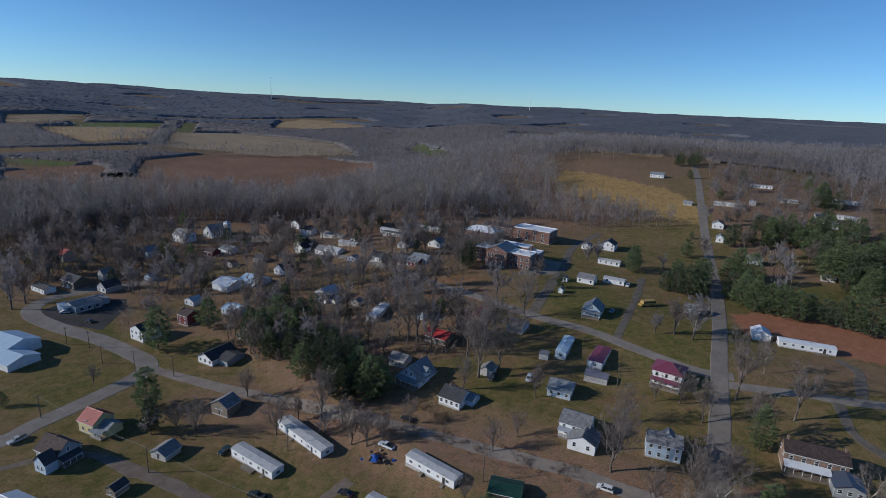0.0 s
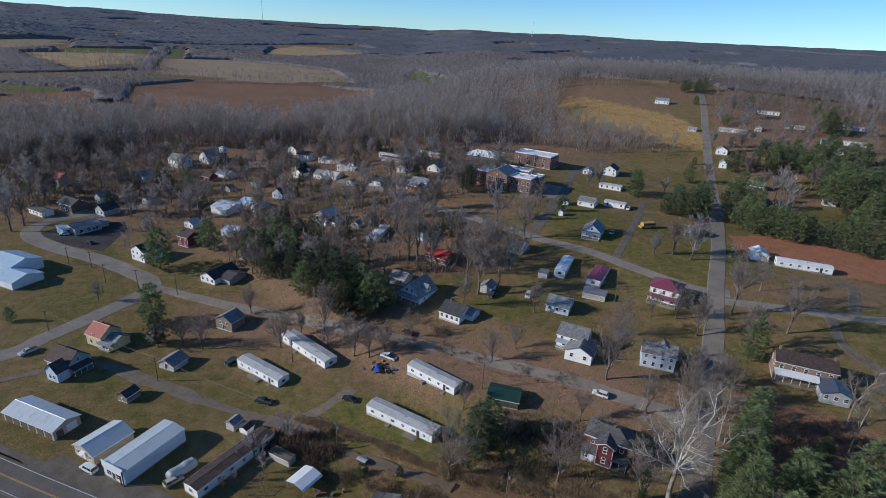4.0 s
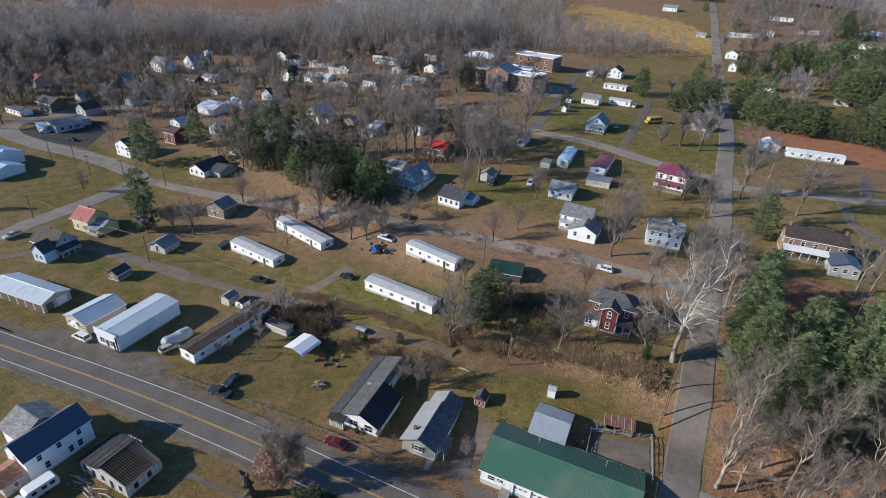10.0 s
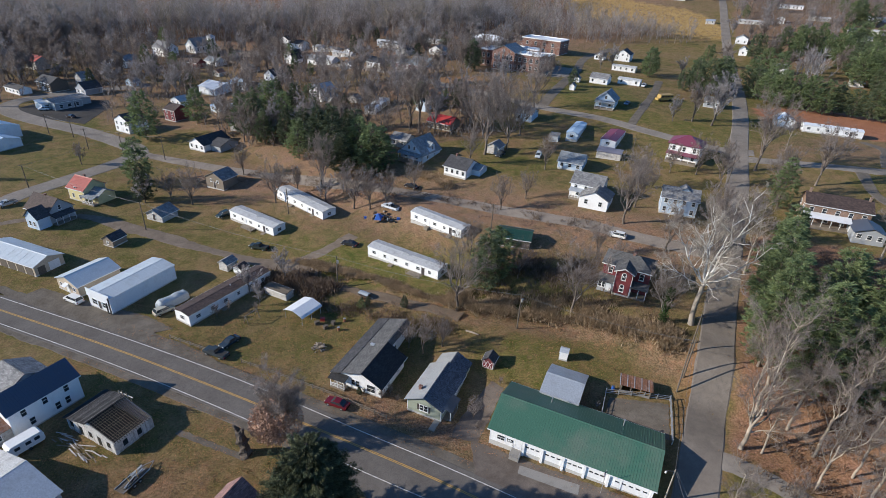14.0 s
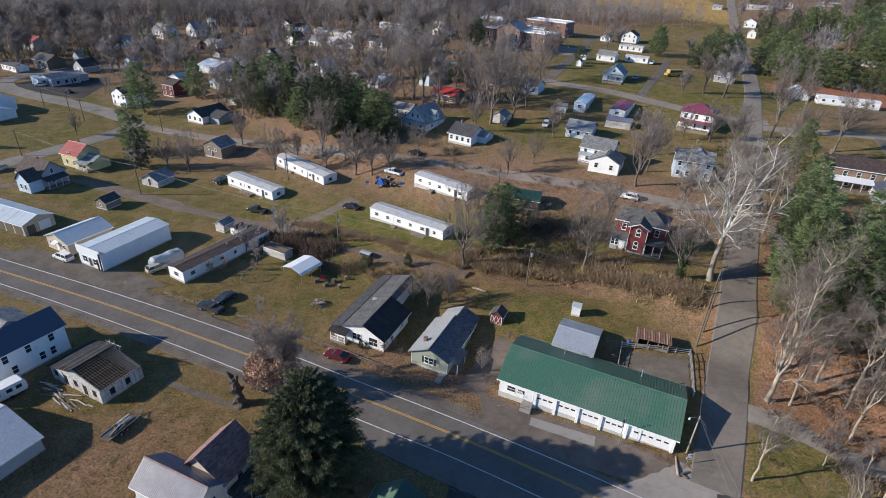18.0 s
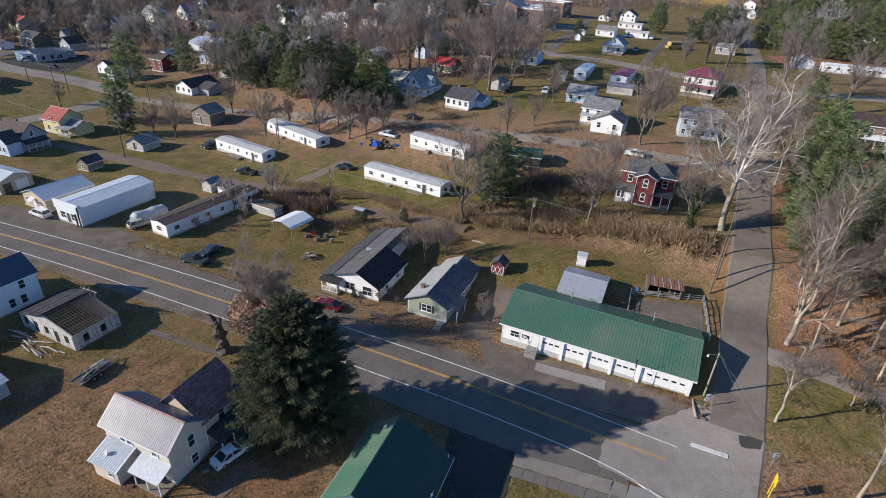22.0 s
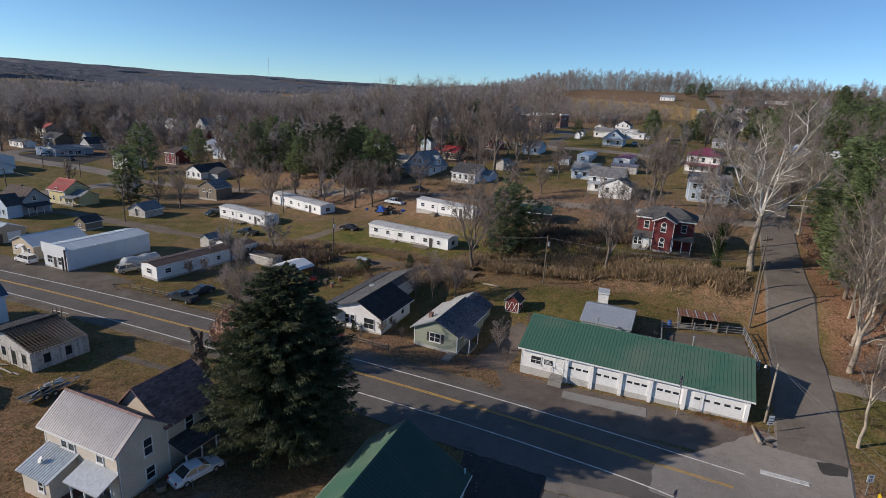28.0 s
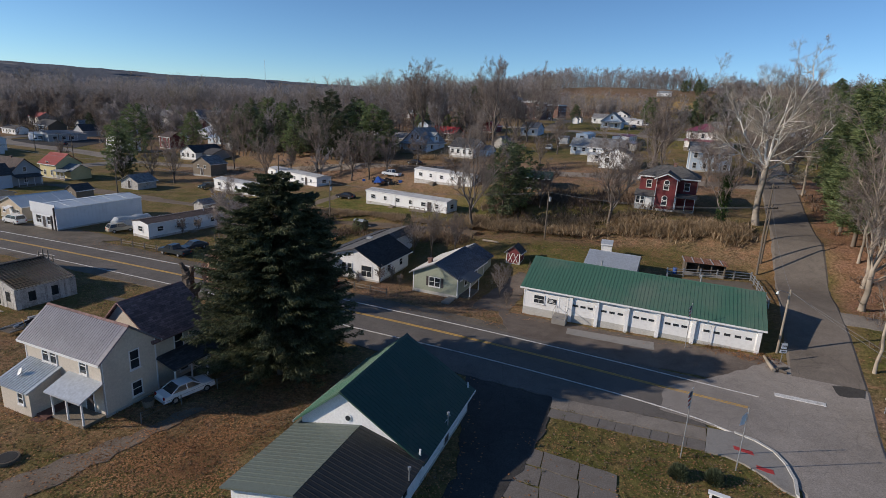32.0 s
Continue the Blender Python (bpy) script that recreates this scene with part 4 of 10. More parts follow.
strip("driveway", [(137, 168), (131, 150), (134, 136), (128, 128)], -1.6, 1.6, "gravel", "pale gravel drive", "driveway", 0.07, ragged=0.3)


# ---- buildings ----
WINDOWS = {}


def window(parent, at, w, h, bars=1):
    """A framed sash window whose outer face looks along -y of its place."""
    key = (round(w, 2), round(h, 2), bars)
    if key not in WINDOWS:
        t = 0.09
        rim = [(-w / 2 - t, -t), (w / 2 + t, -t), (w / 2 + t, h + t), (-w / 2 - t, h + t), (-w / 2, 0), (w / 2, 0), (w / 2, h), (-w / 2, h)]
        f = Shape().add([(x, y, z) for y in (-0.07, 0.02) for x, z in rim], [g for k in range(4) for n in [(k + 1) % 4] for g in ((k, n, n + 4, k + 4), (k + 8, n + 8, n + 12, k + 12), (k, n, n + 8, k + 8), (k + 4, n + 4, n + 12, k + 12))])
        sill = Shape().box(-w / 2 - t - 0.04, -0.13, -t - 0.06, w / 2 + t + 0.04, 0.02, -t - 0.002)
        WINDOWS[key] = (f.mesh("window_frame", "trim"), Shape().box(-w / 2, -0.02, 0, w / 2, 0.005, h).mesh("pane", "glass"), sill.mesh("sill", "trim"), Shape().box(-w / 2, -0.05, h / 2 - 0.03, w / 2, -0.021, h / 2 + 0.03).mesh("sash_bar", "trim"), Shape().box(-0.025, -0.048, 0.002, 0.025, -0.022, h / 2 - 0.031).mesh("mullion", "trim"))
    fr, pn, sl, sb, mu = WINDOWS[key]
    ob = part("window", fr, None, parent, at=at)
    part("pane", pn, None, ob, "dark reflecting glass")
    part("sill", sl, None, ob)
    part("sash_bar", sb, None, ob)
    for i in range(bars - 1):
        part("mullion", mu, None, ob, at=pose(-w / 2 + w * (i + 1) / bars, 0, 0))


def door(parent, at, w=0.95, h=2.05, mat="trim"):
    key = ("door", w, h, mat)
    if key not in WINDOWS:
        s = Shape().box(-w / 2, -0.05, 0, w / 2, 0.02, h)
        s.box(-w / 2 + 0.12, -0.065, 0.2, w / 2 - 0.12, -0.05, 0.9).box(-w / 2 + 0.12, -0.065, 1.1, w / 2 - 0.12, -0.05, h - 0.2)
        WINDOWS[key] = (s.mesh("door", mat), Shape().box(-w / 2 - 0.1, -0.08, 0, -w / 2, 0.02, h + 0.1).box(w / 2, -0.08, 0, w / 2 + 0.1, 0.02, h + 0.1).box(-w / 2, -0.08, h, w / 2, 0.02, h + 0.1).mesh("frame", "trim"), Shape().rod((w / 2 - 0.12, -0.12, 1.0), (w / 2 - 0.12, -0.05, 1.0), 0.035).mesh("handle", "steel"))
    ob = part("door", WINDOWS[key][0], None, parent, at=at)
    part("frame", WINDOWS[key][1], None, ob)
    part("handle", WINDOWS[key][2], None, ob, "metal door knob")


def on_side(side, u, z, L, D):
    """The place on a wall: front y=0, right x=L, back y=D, left x=0; u metres from its left end as one looks at it from outside."""
    return {"f": pose(u, 0, z), "r": pose(L, u, z, 0, 0, 90), "b": pose(L - u, D, z, 0, 0, 180), "l": pose(0, D - u, z, 0, 0, -90)}[side]


def gable_walls(L, D, eave, rise, ridge, pk=0.5, e2=None):
    e2 = eave if e2 is None else e2
    s = Shape()
    if ridge == "x":
        s.prism([(0, -1.2), (D, -1.2), (D, eave), (D / 2, eave + rise), (0, eave)], "x", 0, L)
    elif ridge == "y":
        s.prism([(0, -1.2), (0, eave), (L * pk, eave + rise), (L, e2), (L, -1.2)], "y", 0, D)
    elif ridge == "flat":
        s.box(0, 0, -1.2, L, D, eave)
    elif ridge == "hip":
        s.box(0, 0, -1.2, L, D, eave)
    elif ridge == "shed":
        s.prism([(0, -1.2), (D, -1.2), (D, eave + rise), (0, eave)], "x", 0, L)
    return s


def roof_slabs(L, D, eave, rise, ridge, over, thick=0.12, pk=0.5, e2=None):
    """The slopes of a roof, each a slab with its overhang, as outlines of (corners)."""
    out = []
    e2 = eave if e2 is None else e2

    def slab(a, b, c, d):
        n = (Vector(b) - Vector(a)).cross(Vector(d) - Vector(a)).normalized()
        if n.z < 0:
            n = -n
        lo, hi = n * 0.03, n * (0.03 + thick)
        s = Shape().add([Vector(p) + lo for p in (a, b, c, d)] + [Vector(p) + hi for p in (a, b, c, d)], [(0, 1, 2, 3), (4, 5, 6, 7), (0, 1, 5, 4), (1, 2, 6, 5), (2, 3, 7, 6), (3, 0, 4, 7)])
        out.append((s, [Vector(p) + hi for p in (a, b, c, d)], n))
    o = over
    if ridge == "x":
        k = rise / (D / 2)
        slab((-o, -o, eave - o * k), (L + o, -o, eave - o * k), (L + o, D / 2, eave + rise), (-o, D / 2, eave + rise))
        slab((L + o, D + o, eave - o * k), (-o, D + o, eave - o * k), (-o, D / 2, eave + rise), (L + o, D / 2, eave + rise))
    elif ridge == "y":
        k, k2, c = rise / (L * pk), (eave + rise - e2) / (L * (1 - pk)), L * pk
        slab((-o, D + o, eave - o * k), (-o, -o, eave - o * k), (c, -o, eave + rise), (c, D + o, eave + rise))
        slab((L + o, -o, e2 - o * k2), (L + o, D + o, e2 - o * k2), (c, D + o, eave + rise), (c, -o, eave + rise))
    elif ridge == "shed":
        k = rise / D
        slab((-o, -o, eave - o * k), (L + o, -o, eave - o * k), (L + o, D + o, eave + rise + o * k), (-o, D + o, eave + rise + o * k))
    elif ridge == "flat":
        slab((-o, -o, eave), (L + o, -o, eave), (L + o, D + o, eave + 0.001), (-o, D + o, eave + 0.001))
    elif ridge == "hip":
        m = min(L, D) / 2
        if L >= D:
            a, b = (m, D / 2, eave + rise), (L - m, D / 2, eave + rise)
        else:
            a, b = (L / 2, m, eave + rise), (L / 2, D - m, eave + rise)
        c = [(-o, -o, eave), (L + o, -o, eave), (L + o, D + o, eave), (-o, D + o, eave)]
        if L >= D:
            slab(c[0], c[1], b, a), slab(c[2], c[3], a, b)
            slab(c[1], c[2], b, tuple(Vector(b) + Vector((0.001, 0, 0)))), slab(c[3], c[0], a, tuple(Vector(a) - Vector((0.001, 0, 0))))
        else:
            slab(c[1], c[2], b, a), slab(c[3], c[0], a, b)
            slab(c[0], c[1], a, tuple(Vector(a) + Vector((0.001, 0, 0)))), slab(c[2], c[3], b, tuple(Vector(b) - Vector((0.001, 0, 0))))
    return out


def roof(parent, L, D, eave, rise, ridge, mat, over=0.4, rib=0.0, mats=None, trim="trim", pk=0.5, e2=None):
    """Roof slopes; with rib, a raised seam every rib metres down each slope."""
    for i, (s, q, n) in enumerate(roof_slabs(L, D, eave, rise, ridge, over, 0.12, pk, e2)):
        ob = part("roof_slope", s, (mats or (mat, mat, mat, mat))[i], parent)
        if rib and ridge in ("x", "y", "shed"):
            a, b, c, d = q
            seams = Shape()
            w = (b - a).length
            e, up = (b - a).normalized(), (d - a)
            for k in range(1, int(w / rib)):
                p = a + e * rib * k
                h = n * 0.028
                seams.add([p - e * 0.022, p + e * 0.022, p + e * 0.012 + h, p - e * 0.012 + h, p + up - e * 0.022, p + up + e * 0.022, p + up + e * 0.012 + h, p + up - e * 0.012 + h], [(0, 1, 2, 3), (4, 5, 6, 7), (1, 5, 6, 2), (0, 4, 7, 3), (3, 2, 6, 7)])
            tagged(part("seams", seams, (mats or (mat,) * 4)[i], ob), kind="stuff")
        if i == 0 and ridge in ("x", "y"):
            c = D / 2 if ridge == "x" else L * pk
            k1 = rise / c
            k2 = k1 if ridge == "x" else (eave + rise - (eave if e2 is None else e2)) / (L - c)
            z = eave + rise + 0.17 * math.sqrt(1 + k1 * k1)
            part("ridge_cap", Shape().prism([(c - 0.17, z - 0.17 * k1 - 0.03), (c + 0.17, z - 0.17 * k2 - 0.03), (c, z + 0.03)], ridge, -over - 0.004, (L if ridge == "x" else D) + over + 0.004), {"mauve": "mauveshingle"}.get(mat, (mats or (mat, mat))[1]), parent)
        if trim and ridge in ("x", "y"):
            a, b = q[0], q[1]
            part("fascia", Shape().add([a + n * 0.004, b + n * 0.004, b - Vector((0, 0, 0.2)), a - Vector((0, 0, 0.2))] + [p + (b - a).cross(Vector((0, 0, 1))).normalized() * 0.03 for p in (a, b, b - Vector((0, 0, 0.2)), a - Vector((0, 0, 0.2)))], [(0, 1, 2, 3), (4, 5, 6, 7), (0, 1, 5, 4), (2, 3, 7, 6), (0, 3, 7, 4), (1, 2, 6, 5)]), trim, ob)


def chimney(parent, x, y, z, h=1.0, mat="brick", w=0.55):
    c = part("chimney", Shape().box(x - w / 2, y - w / 2, z - 1.5, x + w / 2, y + w / 2, z + h).box(x - w / 2 - 0.06, y - w / 2 - 0.06, z + h, x + w / 2 + 0.06, y + w / 2 + 0.06, z + h + 0.12), mat, parent)
    return c


def wing(parent, x, y, yaw, L, D, eave, rise, ridge, wall, top, over=0.3, rib=0.0, wins=(), doors=(), name="wing", mats=None, pk=0.5, e2=None):
    """A lower or smaller piece of a house, with its own walls and roof."""
    w = part(name, gable_walls(L, D, eave, rise, ridge, pk, e2), wall, parent, at=pose(x, y, 0, 0, 0, yaw))
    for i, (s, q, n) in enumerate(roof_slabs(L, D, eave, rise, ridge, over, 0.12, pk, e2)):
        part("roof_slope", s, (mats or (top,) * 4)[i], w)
        if rib:
            seams, (a, b, c, d) = Shape(), q
            e, up = (b - a).normalized(), d - a
            for k in range(1, int((b - a).length / rib)):
                p, h = a + e * rib * k, n * 0.045
                seams.add([p - e * 0.022, p + e * 0.022, p + e * 0.012 + h, p - e * 0.012 + h, p + up - e * 0.022, p + up + e * 0.022, p + up + e * 0.012 + h, p + up - e * 0.012 + h], [(0, 1, 2, 3), (4, 5, 6, 7), (1, 5, 6, 2), (0, 4, 7, 3), (3, 2, 6, 7)])
            tagged(part("seams", seams, (mats or (top,) * 4)[i], w), kind="stuff")
    for side, u, zz, ww, hh, *bars in wins:
        m = pose(x, y, 0, 0, 0, yaw) @ on_side(side, u, zz, L, D)
        window(parent, m, ww, hh, *bars)
    for side, u, *mat in doors:
        door(parent, pose(x, y, 0, 0, 0, yaw) @ on_side(side, u, 0.3, L, D), mat=(mat or ["trim"])[0])
    return w


def building(name, label, category, A, yaw, L, D, eave, rise, ridge, wall, top, over=0.4, rib=0.0, wins=(), doors=(), base=True, mats=None, chim=None, group="", lift=0.0, trim="trim", pk=0.5, e2=None):
    """A house or shed. A is the ground corner at the left end of its front, yaw the way its front runs."""
    c, s = math.cos(radians(yaw)), math.sin(radians(yaw))
    z = min(gz(A[0] + c * u - s * v, A[1] + s * u + c * v) for u in (0, L) for v in (0, D))
    z2 = sum(gz(A[0] + c * u - s * v, A[1] + s * u + c * v) for u in (0, L) for v in (0, D)) / 4
    h = thing(name, pose(A[0], A[1], 0.35 * z + 0.65 * z2 + lift, 0, 0, yaw), label, category, group)
    part("wall", gable_walls(L, D, eave, rise, ridge, pk, e2), wall, h)
    if base:
        part("foundation", Shape().box(-0.04, -0.04, -1.3, L + 0.04, D + 0.04, 0.3), "block", h)
    roof(h, L, D, eave, rise, ridge, top, over, rib, mats, trim, pk, e2)
    for side, u, zz, w, hh, *bars in wins:
        window(h, on_side(side, u, zz, L, D), w, hh, *bars)
    for side, u, *mat in doors:
        door(h, on_side(side, u, 0.3, L, D), mat=(mat or ["trim"])[0])
    if chim:
        chimney(h, *chim)
    if trim and wall in ("white", "cream", "sage", "yellow", "redwall", "bluewall", "greywall"):
        for x in (0, L):
            for y in (0, D):
                dx, dy = (-0.03 if x == 0 else 0.03), (-0.03 if y == 0 else 0.03)
                part("corner_board", Shape().box(min(x - 0.1 * (x > 0), x + dx), min(y - 0.1 * (y > 0), y + dy), 0.3, max(x + 0.1 * (x == 0), x + dx), max(y + 0.1 * (y == 0), y + dy), eave - 0.03), trim, h)
    return h


def row_of(side, n, span, start, z, w, h, bars=1):
    return [(side, start + span * (i + 0.5) / n, z, w, h, bars) for i in range(n)]


def porch(parent, x, y, w, d, h, mat, posts=3, floor=0.35, rise=0.5, side="f", rail=False, over=0.25):
    """A lean-to porch before the front wall (side f) or the right wall (side r): deck, posts and roof."""
    m = pose(x, y, 0) if side == "f" else pose(x, y, 0, 0, 0, 90)
    p = part("porch", Shape().box(-w / 2, -d, -0.6, w / 2, 0, floor), "wood", parent, "timber porch deck", at=m)
    for i in range(posts):
        px = -w / 2 + 0.1 + (w - 0.2) * i / max(1, posts - 1)
        part("post", Shape().box(px - 0.06, -d + 0.05, floor, px + 0.06, -d + 0.17, h), "trim", p)
        if rail and i < posts - 1:
            nx = px + (w - 0.2) / (posts - 1)
            for z in (0.1, 0.85):
                part("rail", Shape().box(px, -d + 0.08, floor + z, nx, -d + 0.14, floor + z + 0.065), "trim", p)
            for k in range(1, int((nx - px) / 0.18)):
                part("baluster", Shape().box(px + 0.18 * k - 0.02, -d + 0.09, floor + 0.16, px + 0.18 * k + 0.02, -d + 0.13, floor + 0.85), "trim", p)
    s = Shape().prism([(-d - over, h - 0.02), (0.0, h + rise), (0.0, h + rise + 0.1), (-d - over, h + 0.1)], "x", -w / 2 - over, w / 2 + over)
    part("porch_roof", s, mat, p)
    return p


def mobile_home(label, A, yaw, L, D, roof_mat="tarroof", wall="white", h=2.75, wins=5, porch_at=None, group="mobile homes"):
    """A single-wide trailer: skirting, walls, a shallow roof, windows, doors and steps."""
    ws = [("f", L * (i + 0.6) / (wins + 0.3), 1.25, 0.8 if i % 2 else 1.1, 0.8) for i in range(wins)] + [("r", D / 2, 1.2, 1.3, 0.9), ("l", D / 2, 1.2, 1.3, 0.9)]
    m = building("mobile_home", label, "mobile home", A, yaw, L, D, h, 0.38, "x", wall, roof_mat, 0.12, 0.0, ws, [("f", L * 0.36), ("f", L * 0.8, "darkdoor")], False, group=group)
    s = Shape().box(-0.02, -0.02, -0.9, L + 0.02, D + 0.02, 0.42)
    part("skirting", s, "oldwhite", m, "dirty white skirting panels")
    ribs = Shape()
    for k in range(1, int(L / 1.2)):
        ribs.prism([(-0.12, h - 0.01), (D / 2, h + 0.42), (D + 0.12, h - 0.01), (D + 0.12, h + 0.13), (D / 2, h + 0.56), (-0.12, h + 0.13)], "x", k * 1.2 - 0.02, k * 1.2 + 0.02)
    tagged(part("roof_seams", ribs, roof_mat, m), kind="stuff")
    for u in (0.36, 0.8):
        part("step", Shape().box(L * u - 0.6, -1.0, -0.6, L * u + 0.6, -0.03, 0.25).box(L * u - 0.6, -1.3, -0.6, L * u + 0.6, -1.0, 0.08), "wood", m, "grey timber steps")
    if porch_at:
        x, w, d = porch_at
        dk = part("deck", Shape().box(x - w / 2, -d, 0.2, x + w / 2, -0.05, 0.3), "wood", m, "weathered timber deck")
        for i in range(4):
            px = x - w / 2 + 0.05 + (w - 0.1) * i / 3
            part("post", Shape().box(px - 0.05, -d, -0.8, px + 0.05, -d + 0.1, 1.2), "wood", dk)
        part("rail", Shape().box(x - w / 2, -d + 0.02, 1.1, x + w / 2, -d + 0.08, 1.2), "wood", dk)
    part("vent", Shape().rod((L * 0.55, D * 0.4, h), (L * 0.55, D * 0.4, h + 0.75), 0.09).rod((L * 0.55, D * 0.4, h + 0.75), (L * 0.55, D * 0.4, h + 0.85), 0.16), "steel", m)
    return m


# ---- vehicles ----
CARMATS = {}


def paint(color, rough=0.25):
    if color not in CARMATS:
        CARMATS[color] = surface("car_paint", color, rough, 0.04, 1, 9, 0, 0.0, dirty=0.15, spec=0.6)
    return CARMATS[color]


PROFILES = {  # lower body, then the glasshouse: (along, up) outlines
    "sedan": (4.6, 1.78, [(0, .35), (0, .72), (.25, .86), (1.25, .95), (3.75, .98), (4.5, .9), (4.6, .7), (4.6, .35)], [(1.2, .93), (1.95, 1.42), (3.15, 1.44), (3.95, .97)]),
    "van": (4.9, 1.9, [(0, .35), (0, .8), (.3, .98), (1.0, 1.08), (4.75, 1.1), (4.9, .9), (4.9, .35)], [(.95, 1.06), (1.75, 1.72), (4.45, 1.75), (4.8, 1.08)]),
    "suv": (4.5, 1.8, [(0, .4), (0, .85), (.25, 1.0), (1.15, 1.06), (4.4, 1.06), (4.5, .9), (4.5, .4)], [(1.1, 1.04), (1.8, 1.66), (4.0, 1.66), (4.4, 1.05)]),
    "pickup": (5.5, 1.9, [(0, .45), (0, .95), (.3, 1.08), (1.4, 1.12), (5.4, 1.12), (5.5, 1.0), (5.5, .45)], [(1.35, 1.1), (2.05, 1.75), (3.1, 1.75), (3.35, 1.11)]),
}


def car(label, kind, x, y, yaw, color, name="car"):
    """A parked vehicle, its nose towards -x of its place: body, glasshouse, wheels, lights, bumpers."""
    ln, w, low, cab = PROFILES[kind]
    z = gz(x, y) + 0.06
    v = thing(name, pose(x, y, z, 0, 0, yaw), label, {"sedan": "car", "van": "van", "suv": "car", "pickup": "pickup"}[kind])
    s = Shape()
    n = len(low)
    inner = [(a - ln / 2, b) for a, b in low]
    lay = [(-w / 2, 0.94), (-w / 2 + 0.06, 1.0), (w / 2 - 0.06, 1.0), (w / 2, 0.94)]
    vs = [(a * k, yy, 0.62 + (b - 0.62) * k) for yy, k in lay for a, b in inner]
    fs = [tuple(range(n)), tuple(range(3 * n, 4 * n))] + [(j * n + i, j * n + (i + 1) % n, (j + 1) * n + (i + 1) % n, (j + 1) * n + i) for j in range(3) for i in range(n)]
    s.add(vs, fs)
    part("body", s, paint(color), v, soft=False)
    c = [(a - ln / 2, b) for a, b in cab]
    m = len(c)
    g = Shape()
    vs = [(a, sg * (w / 2 - (0.1 if 0 < i < m - 1 else 0.06) - (0.12 if b > 1.2 else 0)), b) for sg in (-1, 1) for i, (a, b) in enumerate(c)]
    g.add(vs, [tuple(range(m)), tuple(range(m, 2 * m))] + [(i, (i + 1) % m, m + (i + 1) % m, m + i) for i in range(m)])
    cabin = part("glasshouse", g, "glass", v, "dark car windows")
    top0, top1 = c[1], c[2]
    part("roof", Shape().box(top0[0] - 0.03, -w / 2 + 0.2, top0[1] - 0.03, top1[0] + 0.03, w / 2 - 0.2, max(top0[1], top1[1]) + 0.03), paint(color), cabin)
    for sg in (-1, 1):
        yb, yt = sg * (w / 2 - 0.065), sg * (w / 2 - 0.205)
        mid = (top0[0] + top1[0]) / 2
        for (a, b), (a2, b2) in ((c[0], c[1]), (c[3], c[2]), ((mid, c[0][1]), (mid, top0[1]))):
            part("pillar", Shape().rod((a, yb, b), (a2, yt, b2), 0.05, 0.05, 5), paint(color), cabin)
    if kind == "pickup":
        part("bed_floor", Shape().box(3.4 - ln / 2, -w / 2 + 0.14, 1.125, ln / 2 - 0.15, w / 2 - 0.14, 1.14), "rubber", v, "dark open load bed")
    for fx in (0.18, 0.8):
        for sg in (-1, 1):
            px = ln * fx - ln / 2
            t = part("tyre", Shape().rod((px, sg * (w / 2 - 0.2), 0.33), (px, sg * (w / 2 + 0.01), 0.33), 0.33, 0.33, 14), "rubber", v)
            part("rim", Shape().rod((px, sg * (w / 2 - 0.02), 0.33), (px, sg * (w / 2 + 0.025), 0.33), 0.2, 0.18, 10), "steel", t)
    for sg in (-1, 1):
        part("headlight", Shape().box(-ln / 2 - 0.015, sg * w * 0.36 - 0.17, 0.62, -ln / 2 + 0.06, sg * w * 0.36 + 0.17, 0.78), "lamp", v)
        part("tail_light", Shape().box(ln / 2 - 0.06, sg * w * 0.4 - 0.12, 0.65, ln / 2 + 0.015, sg * w * 0.4 + 0.12, 0.88), "tail", v)
    part("bumper", Shape().box(-ln / 2 - 0.06, -w / 2 + 0.08, 0.32, -ln / 2 + 0.1, w / 2 - 0.08, 0.52), paint(tuple(k * 0.6 for k in color)), v)
    part("bumper", Shape().box(ln / 2 - 0.1, -w / 2 + 0.08, 0.32, ln / 2 + 0.06, w / 2 - 0.08, 0.52), paint(tuple(k * 0.6 for k in color)), v)
    return v


# ---- trees ----
def tubes(p0, p1, r0, r1, k=3):
    """Tapered k-sided tubes along segments, as corners and triangles."""
    p0, p1 = np.asarray(p0, float), np.asarray(p1, float)
    d = p1 - p0
    d /= np.linalg.norm(d, axis=1)[:, None] + 1e-9
    ref = np.where(np.abs(d[:, 2:3]) < 0.9, [[0, 0, 1.0]], [[1.0, 0, 0]])
    a = np.cross(d, ref)
    a /= np.linalg.norm(a, axis=1)[:, None]
    b = np.cross(d, a)
    v = []
    for p, r in ((p0, r0), (p1, r1)):
        for i in range(k):
            t = 2 * math.pi * i / k
            v.append(p + (a * math.cos(t) + b * math.sin(t)) * np.asarray(r)[:, None])
    v = np.stack(v, 1)
    n = len(p0)
    f = []
    for i in range(k):
        j = (i + 1) % k
        f += [(i, j, k + j), (i, k + j, k + i)]
    f = np.array(f)[None] + (np.arange(n) * 2 * k)[:, None, None]
    return v.reshape(-1, 3), f.reshape(-1, 3)


